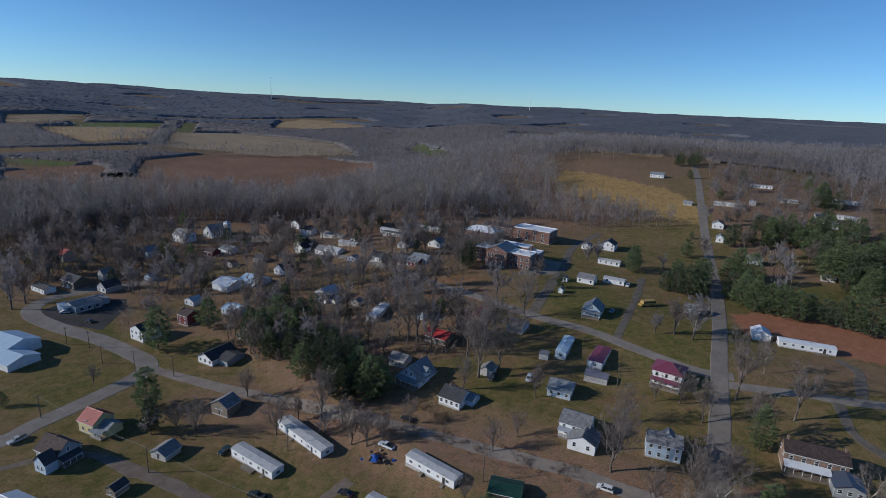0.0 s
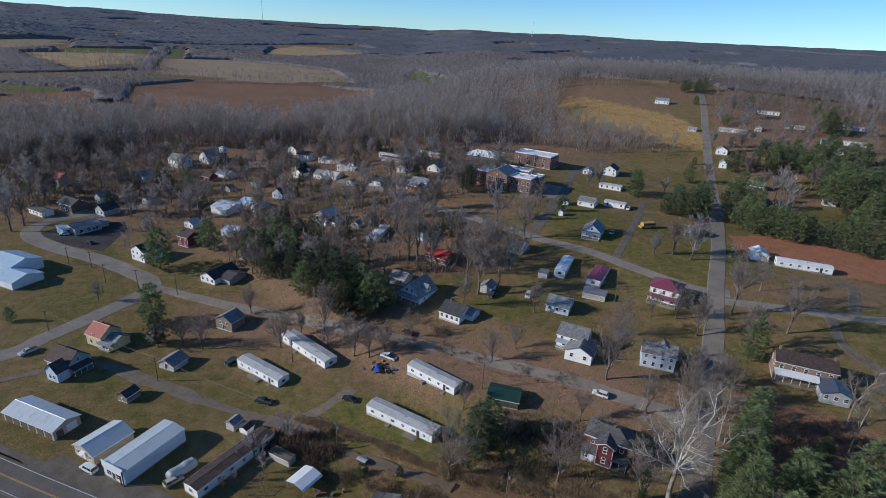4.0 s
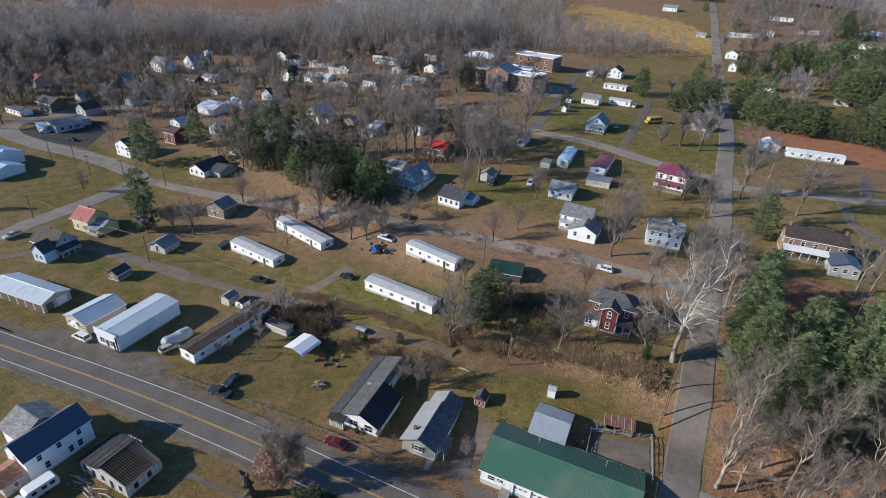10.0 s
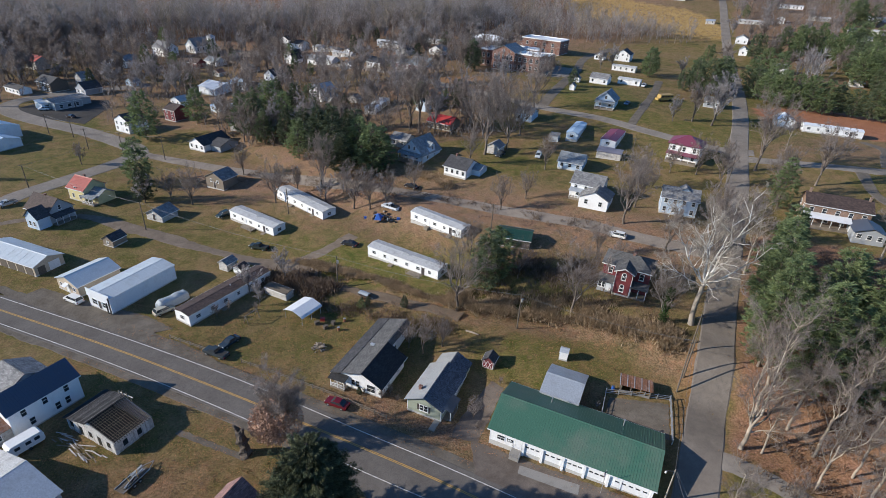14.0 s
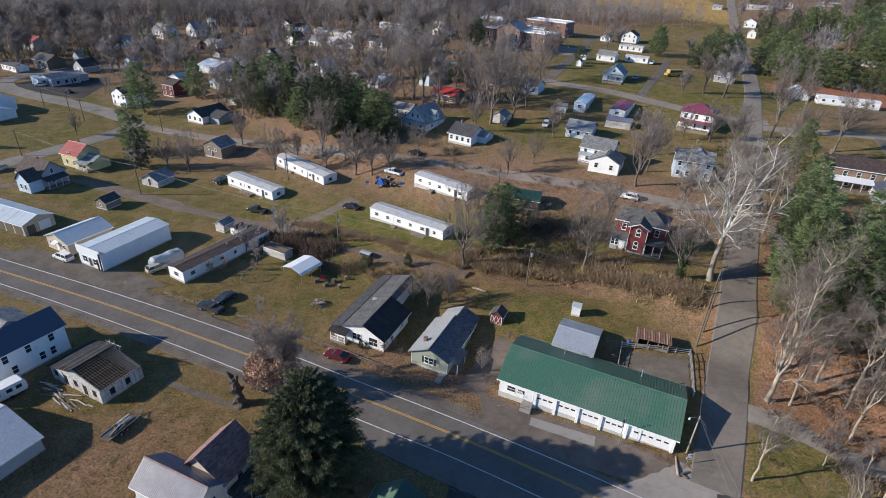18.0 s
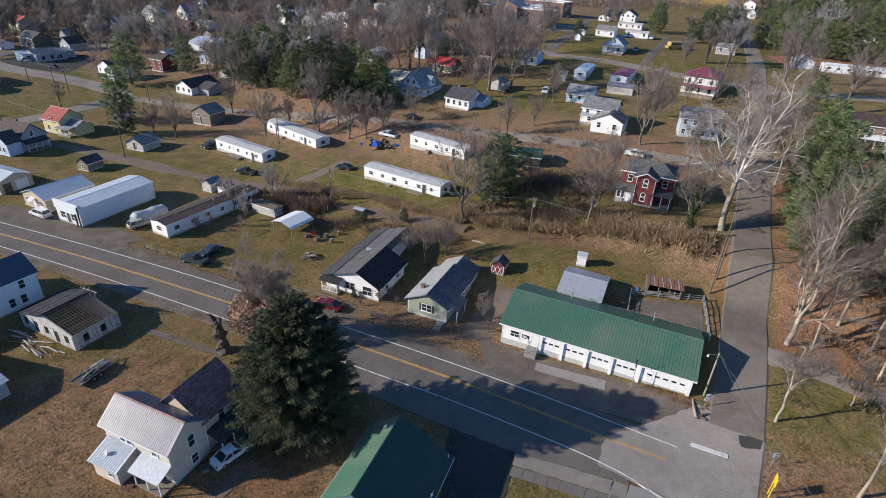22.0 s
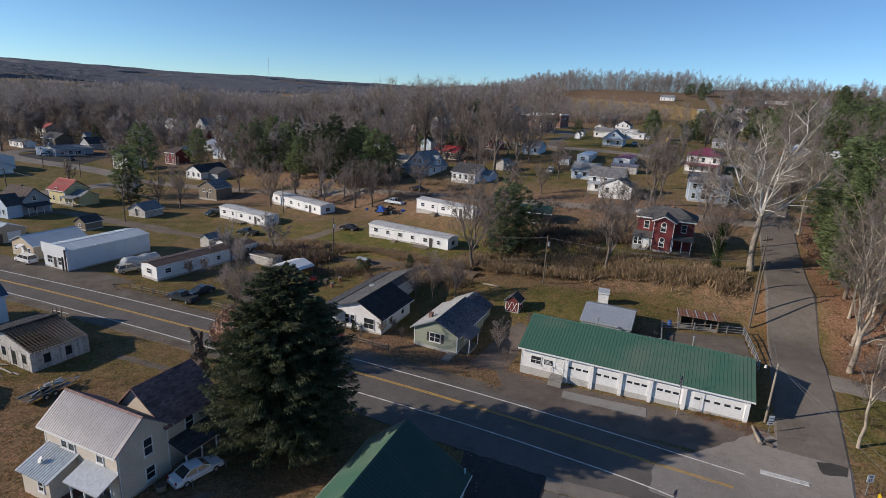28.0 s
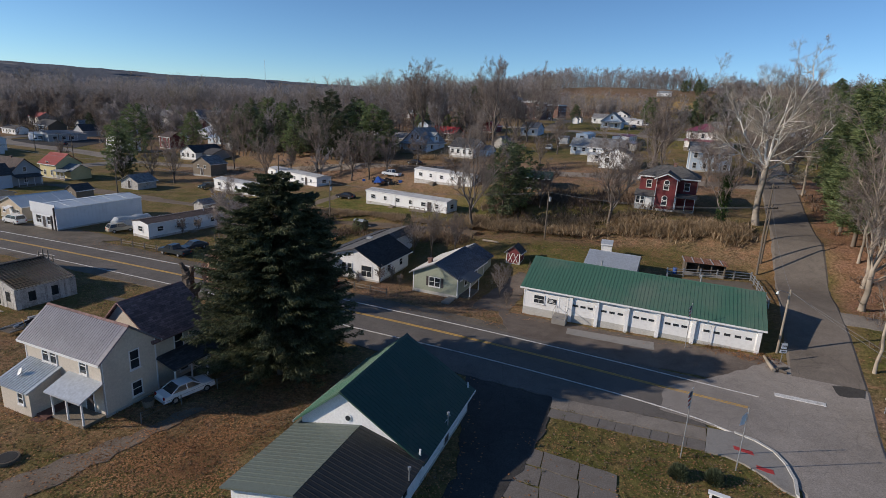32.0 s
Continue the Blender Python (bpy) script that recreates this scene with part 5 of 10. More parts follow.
def forked_mesh(seed, fork, mains, trunk, bark, limb, fine, kids=(8, 5, 4), sprigs=3, thin=0.018, reach=0.5, spread=0.75):
    """A tree whose trunk forks at a height into boughs (start height, reach, thickness, sag): trunk, boughs and twigs."""
    rg = np.random.default_rng(seed)
    big, small = [], []

    def bough(p, off, r, sag, lev):
        n = 7 if lev == 0 else 4 if lev == 1 else 3
        ln = np.linalg.norm(off)
        t = np.linspace(0, 1, n + 1)[:, None]
        wob = np.cumsum(rg.normal(0, 0.05 * ln, (n + 1, 3)), 0) * 0.8
        pts = p + off * t + (wob - wob[0]) * (0.5 + 0.5 * t) - np.array([0, 0, sag * ln]) * np.sin(t * math.pi)
        for i in range(n):
            s = (pts[i], pts[i + 1], r * (1 - 0.82 * i / n), r * (1 - 0.82 * (i + 1) / n))
            (big if lev < 2 and s[2] > 0.035 else small).append(s)
        if lev == 3:
            return
        for j in range(kids[lev]):
            u = (0.22 if lev == 0 else 0.15) + 0.83 * (j + rg.random()) / kids[lev]
            i = min(n - 1, int(u * n))
            q = pts[i] + (pts[i + 1] - pts[i]) * (u * n - i)
            d = pts[i + 1] - pts[i]
            d /= np.linalg.norm(d)
            side = rg.normal(0, 1, 3)
            side -= d * side.dot(d)
            side /= np.linalg.norm(side)
            nd = d * rg.uniform(0.35, 0.8) + side * spread + [0, 0, 0.22]
            bough(q, nd / np.linalg.norm(nd) * ln * rg.uniform(0.3, reach) * (1.2 - 0.55 * u), r * (0.62 - 0.35 * u), rg.uniform(-0.05, 0.1), lev + 1)

    stem = [np.array([rg.normal(0, 0.12), rg.normal(0, 0.12), z]) for z in np.linspace(-0.4, fork, 5)]
    for h, off, r, sag in mains:
        base = np.array([np.interp(h, [s[2] for s in stem], [s[k] for s in stem]) for k in range(3)])
        bough(base, np.array(off, float), r, sag, 0)
    a, b = np.array([s[0] for s in small]), np.array([s[1] for s in small])
    w = np.array([s[2] for s in small])
    v, f = tubes(a, b, np.maximum(w, thin), np.maximum(np.array([s[3] for s in small]), thin * 0.6), 3)
    p = np.repeat(a, sprigs, 0) + np.repeat(b - a, sprigs, 0) * rg.uniform(0, 1, (len(a) * sprigs, 1))
    d = np.repeat(b - a, sprigs, 0) * rg.uniform(0.5, 1.4, (len(p), 1)) + rg.normal(0, 0.3, p.shape) + [0, 0, 0.18]
    v2, f2 = slivers(p, p + d, np.full(len(p), thin * 0.8), rg)
    tw = tri_mesh("twigs", np.concatenate([v, v2]), np.concatenate([f, f2 + len(v)]), fine)
    lb = tri_mesh("boughs", *tubes([s[0] for s in big], [s[1] for s in big], [s[2] for s in big], [s[3] for s in big], 6), limb)
    tk = tri_mesh("trunk", *tubes(stem[:-1], stem[1:], [trunk * k for k in (1.35, 1.0, 0.94, 0.88)], [trunk * k for k in (1.0, 0.94, 0.88, 0.8)], 9), bark)
    return [tk, lb, tw]


def vase_mesh(seed, height, trunk, mains, kids, sprigs, thin, wide=0.3, limb="twig"):
    """A yard tree: boughs that fan upward from a short trunk into a brush of fine twigs."""
    rg = np.random.default_rng(seed)
    fan = []
    for i in range(mains):
        an, out, low = i * 2.4 + rg.uniform(-0.4, 0.4), rg.uniform(0.25, 1.0) if i else 0.1, rg.uniform(0.16, 0.34)
        fan.append((height * low, (math.cos(an) * out * wide * height, math.sin(an) * out * wide * height, height * (1 - low) * (1 - 0.32 * out * out)), trunk * rg.uniform(0.4, 0.62), rg.uniform(-0.02, 0.05)))
    return forked_mesh(seed, height * 0.36, fan, trunk, "bark", limb, limb, kids, sprigs, thin, 0.46, 0.5)


def slivers(base, tip, width, rng):
    """One thin triangle from each base to each tip."""
    base, tip = np.asarray(base), np.asarray(tip)
    d = tip - base
    s = np.cross(d, rng.normal(0, 1, d.shape))
    s /= np.linalg.norm(s, axis=1)[:, None] + 1e-9
    w = np.asarray(width)[:, None]
    mid = base + d * 0.45
    v = np.stack([base, mid + s * w, tip, mid - s * w], 1).reshape(-1, 3)
    i = np.arange(len(base))[:, None] * 4
    return v, np.concatenate([i + [0, 1, 2], i + [0, 2, 3]], 0)


def spruce_mesh(seed, height, radius, rows, per, sprays, mat, droop=0.25, taper=0.8):
    rng = np.random.default_rng(seed)
    bs, tp, wd, lim = [], [], [], []
    for i in range(rows):
        t = (i + rng.random()) / rows
        z = height * (0.1 + 0.9 * t)
        reach = radius * (1 - t) ** taper * rng.uniform(0.85, 1.12) + 0.15
        reach *= min(1.0, 0.7 + 1.1 * t)
        for j in range(per if t < 0.8 else max(4, per // 2)):
            an = rng.uniform(0, 2 * math.pi)
            ln = reach * rng.uniform(0.6, 1.12)
            o = np.array([math.cos(an), math.sin(an), 0])
            rise = rng.uniform(-droop, 0.12)
            lim.append((np.array([0, 0, z]), o * ln + [0, 0, z + ln * rise]))
            s = np.sqrt(rng.uniform(0.05, 1.0, sprays))
            p = o[None] * (s * ln)[:, None] + np.stack([0 * s, 0 * s, z + ln * rise * s - 0.16 * ln * s * s + 0.2 * ln * s ** 4], 1)
            side = np.array([-o[1], o[0], 0])
            p = p + side * rng.normal(0, 0.14, sprays)[:, None] * (0.35 + ln * s * 0.24)[:, None]
            q = p + o * rng.uniform(0.05, 0.42, sprays)[:, None] + side * rng.uniform(-0.2, 0.2, sprays)[:, None] + np.stack([0 * s, 0 * s, rng.uniform(-0.3, 0.12, sprays)], 1)
            bs.append(p), tp.append(q), wd.append(rng.uniform(0.028, 0.07, sprays))
    v, f = slivers(np.concatenate(bs), np.concatenate(tp), np.concatenate(wd), rng)
    v2, f2 = tubes([a for a, b in lim] + [np.zeros(3)], [b for a, b in lim] + [np.array([0, 0, height])], [0.03] * len(lim) + [radius * 0.05], [0.01] * len(lim) + [0.03], 4)
    v2[:, 2] -= 0.05
    return [tri_mesh("trunk", v2, f2, "darkbark"), tri_mesh("foliage", v, f, mat)]


def pine_mesh(seed, height, radius, clumps, blades, mat, low=0.1, full=0.3, tip=0.75, length=(0.5, 1.0), wide=(0.05, 0.11)):
    """A pine: ascending limbs that end in tufts of needles, in an uneven crown with gaps and bulges."""
    rng = np.random.default_rng(seed)
    t = rng.uniform(0, 1, clumps * 3)
    prof = np.clip(t / full, 0.35, 1) ** 0.6 * (1 - t) ** tip
    t = t[rng.random(len(t)) < prof / prof.max() + 0.06][:clumps]
    prof = np.clip(t / full, 0.35, 1) ** 0.6 * (1 - t) ** tip
    an = rng.uniform(0, 2 * math.pi, len(t))
    q = rng.uniform(0, 6.28, 4)
    tier = 1 + 0.16 * np.sin(t * height * 2.4 + q[3] + np.sin(an + q[0]))
    rad = radius * prof * tier * (1 + 0.24 * np.sin(2 * an + q[0] + 4 * t) + 0.16 * np.sin(5 * an + q[1] - 9 * t)) * np.sqrt(rng.uniform(0.22, 1.08, len(t))) + 0.15
    out = np.stack([np.cos(an), np.sin(an), 0 * an], 1)
    ctr = out * rad[:, None]
    ctr[:, 2] = height * (low + (1 - low) * t) + 0.12 * rad
    n = len(t) * blades
    d = rng.normal(0, 1, (n, 3))
    d /= np.linalg.norm(d, axis=1)[:, None]
    d = d * [1, 1, 0.6] + np.repeat(out, blades, 0) * 0.7 + [0, 0, 0.15]
    p = np.repeat(ctr, blades, 0) + rng.normal(0, 0.16, (n, 3))
    v, f = slivers(p, p + d * rng.uniform(*length, n)[:, None] * 0.8, rng.uniform(*wide, n), rng)
    k = rng.choice(len(t), min(len(t), 90), replace=False)
    root = np.stack([0 * k, 0 * k, np.maximum(ctr[k, 2] - 0.35 * rad[k], 0.5)], 1)
    v2, f2 = tubes(np.concatenate([root, [[0, 0, -0.4]]]), np.concatenate([ctr[k], [[0, 0, height * 0.97]]]), [0.05] * len(k) + [0.014 * height], [0.02] * len(k) + [0.03], 5)
    return [tri_mesh("trunk", v2, f2, "bark"), tri_mesh("foliage", v, f, mat)]


def tree(meshes, x, y, size, label, category="tree", group="", yaw=None, names=("trunk", "crown")):
    t = thing(category.replace(" ", "_"), pose(x, y, gz(x, y) - 0.1, 0, 0, (x * 37 + y * 71) % 360 if yaw is None else yaw), label, category, group)
    t.scale = (size, size, size)
    for n, me in zip(names, meshes):
        part(n, me, None, t)
    return t


# ---- the corner: cream house, church hall, garage, two bungalows ----
mans = building("house", "two-storey cream clapboard house with a mauve ribbed metal roof", "house", (-36.2, 42.4), -23, 9.6, 5.0, 5.2, 2.0, "x", "cream", "mauve", 0.35, 0.28,
                [("f", 2.7, 3.55, 0.75, 1.4), ("f", 3.7, 3.55, 0.75, 1.4), ("f", 7.4, 3.55, 0.75, 1.4), ("r", 2.9, 3.3, 0.8, 1.6), ("r", 2.9, 0.8, 0.85, 1.2), ("f", 6.1, 0.8, 0.75, 1.4)], [("f", 7.8, "darkdoor")])
wing(mans, 3.0, 5.0, 0, 6.4, 6.2, 5.0, 2.75, "y", "cream", "mauveshingle", 0.4, wins=[("r", 2.6, 3.2, 0.9, 1.4), ("r", 3.0, 0.8, 0.9, 1.3)], pk=0.42)
wing(mans, 0.6, -2.6, 0, 3.7, 2.6, 2.3, 1.0, "shed", "cream", "galv", 0.3, 0.3, [("f", 2.6, 1.0, 0.6, 0.9)])
porch(mans, 7.6, 0, 3.8, 1.9, 2.35, "galv", 3, 0.3, 0.85)
part("stoop", Shape().box(4.4, -2.3, -0.4, 5.7, -0.05, 0.22).box(4.5, -2.9, -0.4, 5.6, -2.3, 0.06), "brownboards", mans, "red-brown painted steps")
porch(mans, 9.5, 8.0, 5.6, 2.0, 2.5, "charcoal", 4, 0.3, 0.7, "r")
part("gutter_pipe", Shape().rod((9.7, -0.1, 0.2), (9.7, -0.1, 5.1), 0.05), "steel", mans)
part("dish", Shape().rod((2.0, -1.6, 2.75), (2.0, -1.6, 3.1), 0.03).rod((2.0, -1.6, 3.05), (1.95, -1.75, 3.15), 0.05, 0.32, 12), "steel", mans, "grey satellite dish")
tub = thing("planter", pose(-25.0, 40.6, gz(-25, 40.6)), "round dark wooden half-barrel beside the house", "planter")
part("barrel", Shape().rod((0, 0, 0), (0, 0, 0.6), 0.4, 0.5, 14), "wood", tub)
part("soil", Shape().rod((0, 0, 0.59), (0, 0, 0.62), 0.45, 0.45, 14), "darkwood", tub)

# Roof shade is painted in: the slope away from the sun gets darker green.
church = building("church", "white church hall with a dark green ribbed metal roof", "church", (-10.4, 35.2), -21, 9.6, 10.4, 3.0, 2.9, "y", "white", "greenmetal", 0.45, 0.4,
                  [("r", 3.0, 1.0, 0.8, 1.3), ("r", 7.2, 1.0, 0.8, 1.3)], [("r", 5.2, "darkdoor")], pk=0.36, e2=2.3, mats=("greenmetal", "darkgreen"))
part("round_window", Shape().rod((3.9, -0.06, 3.9), (3.9, 0.02, 3.9), 0.3, 0.3, 16), "trim", church)
part("louvre", Shape().rod((3.9, -0.09, 3.9), (3.9, -0.05, 3.9), 0.2, 0.2, 16), "glass", church, "dark round louvre")
# Pale grey-green slope on the sun side, near-black slope on the other.
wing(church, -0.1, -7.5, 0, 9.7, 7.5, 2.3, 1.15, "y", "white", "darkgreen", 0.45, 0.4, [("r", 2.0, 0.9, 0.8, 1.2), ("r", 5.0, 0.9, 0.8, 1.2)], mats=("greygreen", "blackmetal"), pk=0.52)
for y in (-2.5, 4.6):
    part("vent", Shape().rod((9.9, y, 2.0), (9.9, y, 3.2), 0.05).rod((9.9, y, 3.2), (9.9, y, 3.4), 0.12), "steel", church, "metal flue pipe")

garage = building("garage", "long white six-bay garage with a green ribbed metal roof", "garage", (10.5, 65.6), -24.2, 26.9, 12.0, 3.05, 2.3, "x", "white", "greenmetal", 0.45, 0.42, [("f", 2.0, 1.05, 1.3, 1.0, 2)], [("f", 5.1)])


def roll_door(parent, u0, u1, h=2.35, lights=3):
    w = u1 - u0
    s = Shape().box(0, -0.035, 0.05, w, 0.02, h)
    for k in range(1, 5):
        s.box(0, -0.045, h * k / 5 - 0.012, w, -0.035, h * k / 5 + 0.012)
    d = part("roller_door", s, "trim", parent, "white panelled garage door", at=pose(u0, 0, 0))
    for i in range(lights):
        c = w * (i + 0.5) / lights
        part("pane", Shape().box(c - 0.32, -0.052, h * 0.62, c + 0.32, -0.04, h * 0.74), "glass", d)


for u0, u1, n in ((6.2, 8.9, 3), (9.6, 12.5, 3), (13.4, 16.0, 3), (16.9, 19.6, 3), (21.1, 21.9, 1), (22.0, 26.3, 4)):
    roll_door(garage, u0, u1, 2.35, n)
for u in (5.85, 9.05, 12.6, 16.1, 19.9, 26.5):
    part("pier", Shape().box(u, -0.28, -0.6, u + 0.42, -0.003, 2.9), "white", garage)
    part("cap", Shape().box(u - 0.04, -0.32, 2.9, u + 0.46, 0, 2.98), "trim", garage)
sg = part("sign", Shape().box(3.1, -0.06, 1.25, 4.2, -0.01, 1.9), "glass", garage, "dark notice board with pale lines")
for k in range(3):
    part("text_bar", Shape().box(3.2, -0.075, 1.38 + 0.16 * k, 4.1 - 0.15 * k, -0.06, 1.45 + 0.16 * k), "trim", sg)
for k, (u, v) in enumerate(((8, 9.5), (20.5, 10))):
    part("vent", Shape().rod((u, v, 3.9), (u, v, 5.2), 0.1).rod((u, v, 5.2), (u, v, 5.35), 0.2), "steel", garage)
part("stoop", Shape().box(4.2, -1.5, -0.6, 5.9, -0.05, 0.25).box(4.2, -1.9, -0.6, 5.9, -1.5, 0.1), "concrete", garage, "concrete steps with a pipe rail")
part("handrail", Shape().rod((4.25, -1.85, 0), (4.25, -1.85, 1.0), 0.03).rod((4.25, -0.1, 0.2), (4.25, -0.1, 1.2), 0.03).rod((4.25, -1.85, 1.0), (4.25, -0.1, 1.2), 0.03).rod((5.85, -1.85, 0), (5.85, -1.85, 1.0), 0.03).rod((5.85, -0.1, 0.2), (5.85, -0.1, 1.2), 0.03).rod((5.85, -1.85, 1.0), (5.85, -0.1, 1.2), 0.03), "steel", garage)

sage = building("house", "small sage-green bungalow with a half-patched metal roof", "house", (-4.2, 72.6), -24, 6.8, 10.4, 2.75, 1.6, "y", "sage", "galv", 0.4, 0.35, [("f", 2.9, 1.1, 0.75, 1.25), ("f", 3.75, 1.1, 0.75, 1.25), ("r", 3, 1.1, 0.8, 1.2), ("r", 7, 1.1, 0.8, 1.2)], mats=("oldgalv", "frosted"))
wing(sage, 0.6, 10.4, 0, 6.0, 4.0, 2.6, 1.5, "y", "sage", "oldgalv", 0.3, 0.35, mats=("oldgalv", "frosted"))
porch(sage, 6.8, 2.6, 3.6, 1.6, 2.3, "seamblack", 2, 0.2, 0.5, "r")
chimney(sage, 1.4, 2.5, 3.3, 0.9, "brick")
for k in (0, 1):
    part("shutter", Shape().box(2.05 + 2.3 * k, -0.05, 1.05, 2.35 + 2.3 * k, -0.005, 2.4), "darkdoor", sage, "dark louvred shutter")
part("front_step", Shape().box(5.6, -2.6, -0.5, 6.7, -0.05, 0.12), "concrete", sage)

# Light is painted in: sunlit slope in lighter grey shingles, shaded slope in black.
black = building("house", "white bungalow with a broad black shingle roof", "house", (-18.8, 79.2), -22.5, 10.2, 9.6, 2.75, 2.0, "y", "white", "black", 0.5, 0.0, [("f", 4.2, 1.0, 0.7, 1.3), ("f", 5.2, 1.0, 0.7, 1.3), ("f", 8.1, 0.7, 1.7, 1.6, 2), ("r", 3, 1.1, 0.9, 1.2), ("r", 7, 1.1, 0.9, 1.2)], pk=0.62, mats=("midshingle", "black"))
wing(black, 0, 9.6, 0, 6.6, 9.0, 2.75, 1.9, "y", "white", "midshingle", 0.4, pk=0.93, e2=4.2, wins=[("r", 3, 1.2, 0.9, 1.1)])
porch(black, 1.5, 0, 3.2, 1.5, 2.3, "black", 3, 0.3, 0.4, "f", True)
door(black, on_side("f", 1.6, 0.3, 10.2, 9.6))
k = 2.0 / (10.2 * 0.62)
part("lower_roof", Shape().prism([(-0.62, 2.75 - 0.62 * k + 0.17), (1.9, 2.75 + 1.9 * k + 0.17), (1.9, 2.75 + 1.9 * k + 0.25), (-0.62, 2.75 - 0.62 * k + 0.25)], "y", -0.55, 18.9), "charcoal", black, "darker strip of newer shingles")
part("skylight", Shape().box(3.0, 8.6, 3.95, 3.9, 9.2, 4.25), "galv", black)

shed = building("shed", "grey corrugated metal shed with a small door", "shed", (20.2, 74.0), -24.5, 6.9, 8.2, 2.7, 1.2, "x", "galv", "galv", 0.2, 0.25, trim="galv")
door(shed, on_side("f", 5.2, 0.1, 6.9, 8.2), 0.9, 1.7, "reddoor")
w = building("shed", "small white pump house with a flat lid", "shed", (25.7, 85.1), -20, 1.6, 1.6, 2.0, 0.4, "x", "white", "galv", 0.12)
coop = thing("animal_shed", pose(35.7, 76.4, gz(38.5, 76.8), 0, 0, -18), "open-fronted timber animal shed with a rusty roof", "shed")
part("back_wall", Shape().box(0, 2.7, -0.4, 5.4, 2.8, 1.9), "darkwood", coop)
part("side_wall", Shape().box(-0.05, 0, -0.4, 0.05, 2.69, 1.8), "darkwood", coop)
part("side_wall", Shape().box(5.35, 0, -0.4, 5.45, 2.69, 1.8), "darkwood", coop)
part("low_wall", Shape().box(0.06, 0, -0.4, 5.34, 0.12, 0.5), "concrete", coop)
for k in range(4):
    part("post", Shape().box(0.06 + 1.72 * k, 0, 0.5, 0.2 + 1.72 * k, 0.12, 2.0), "wood", coop)
cr = part("roof_sheet", Shape().prism([(-0.5, 2.02), (3.0, 1.95), (3.0, 2.0), (-0.5, 2.07)], "x", -0.3, 5.7), "rust", coop, "rusty and red-painted corrugated sheets")
for k in range(14):
    part("corrugation", Shape().prism([(-0.5, 2.06), (3.0, 1.99), (3.0, 2.05), (-0.5, 2.12)], "x", -0.28 + 0.43 * k, -0.16 + 0.43 * k), "rust" if k % 3 else "galv", cr)
bar = thing("barrel", pose(34.6, 77.0, gz(34.6, 77)), "blue plastic barrel beside the animal shed", "barrel")
part("drum", Shape().rod((0, 0, 0), (0, 0, 0.45), 0.29, 0.31, 14).rod((0, 0, 0.45), (0, 0, 0.9), 0.31, 0.29, 14), "bluetarp", bar)
part("lid", Shape().rod((0, 0, 0.9), (0, 0, 0.94), 0.27, 0.27, 14), "bluemetal", bar)
ph = building("playhouse", "small red garden shed with white cross-braced doors", "shed", (10.2, 83.7), -24, 2.2, 2.4, 1.8, 0.9, "y", "redwall", "charcoal", 0.2)
for k in range(2):
    d = part("door", Shape().box(0.25 + 0.87 * k, -0.05, 0.05, 1.08 + 0.87 * k, 0, 1.75), "redwall", ph)
    for a, b in (((0.3, 0.1), (1.03, 1.7)), ((1.03, 0.1), (0.3, 1.7))):
        part("brace", Shape().rod((a[0] + 0.87 * k, -0.06, a[1]), (b[0] + 0.87 * k, -0.06, b[1]), 0.05, 0.05, 4), "trim", d)


# ---- along the highway ----
wl = building("warehouse", "long white metal building with a square false front", "warehouse", (-79, 101.5), -25, 7.4, 17.5, 4.0, 0.55, "y", "whitemetal", "palemetal", 0.12, 2.9, [("f", 2.0, 1.0, 1.5, 1.4, 2), ("f", 5.4, 1.0, 1.5, 1.4, 2)], [("f", 3.7, "darkdoor")])
part("false_front", Shape().box(-0.15, -0.16, 2.9, 7.55, -0.004, 4.9), "whitemetal", wl)
part("front_post", Shape().box(7.3, -0.4, -0.4, 7.5, -0.17, 4.4), "darkdoor", wl)
part("front_post", Shape().box(6.3, -0.4, -0.4, 6.5, -0.17, 2.8), "darkdoor", wl)
rb = Shape()
for k in range(24):
    rb.box(7.4, 0.3 + 0.72 * k, 0.2, 7.44, 0.36 + 0.72 * k, 3.95)
tagged(part("wall_ribs", rb, "whitemetal", wl), kind="stuff")
tn = building("workshop", "tan metal workshop with a white ribbed roof", "workshop", (-90.2, 107.9), -27, 8.0, 10.5, 2.9, 1.5, "y", "tan", "palemetal", 0.3, 2.6, [("f", 1.5, 1.2, 0.9, 0.9), ("f", 6.5, 1.2, 0.9, 0.9)], [("f", 4.0)])
part("awning", Shape().prism([(-1.1, 2.2), (0, 2.6), (0, 2.68), (-1.1, 2.28)], "x", 3.2, 4.8), "whitemetal", tn)
st = building("storage_shed", "long tan open-bay storage shed with a white roof", "shed", (-116.5, 119), -21, 19.4, 7.5, 2.8, 1.3, "x", "tan", "palemetal", 0.3, 2.4)
for k in range(6):
    part("bay_door", Shape().box(0.6 + 3.1 * k, -0.05, 0.0, 3.2 + 3.1 * k, -0.004, 2.4), "darkwood", st, "brown boarded bay door")
roll = part("end_door", Shape().box(19.404, 3.6, 0.0, 19.46, 6.4, 2.3), "trim", st)
part("end_door", Shape().box(19.404, 0.8, 0.0, 19.46, 2.6, 2.2), "darkwood", st)
mobile_home("white mobile home with a nearly black roof", (-53.4, 95.0), 60, 23.5, 4.8, "brownshingle", wins=6)

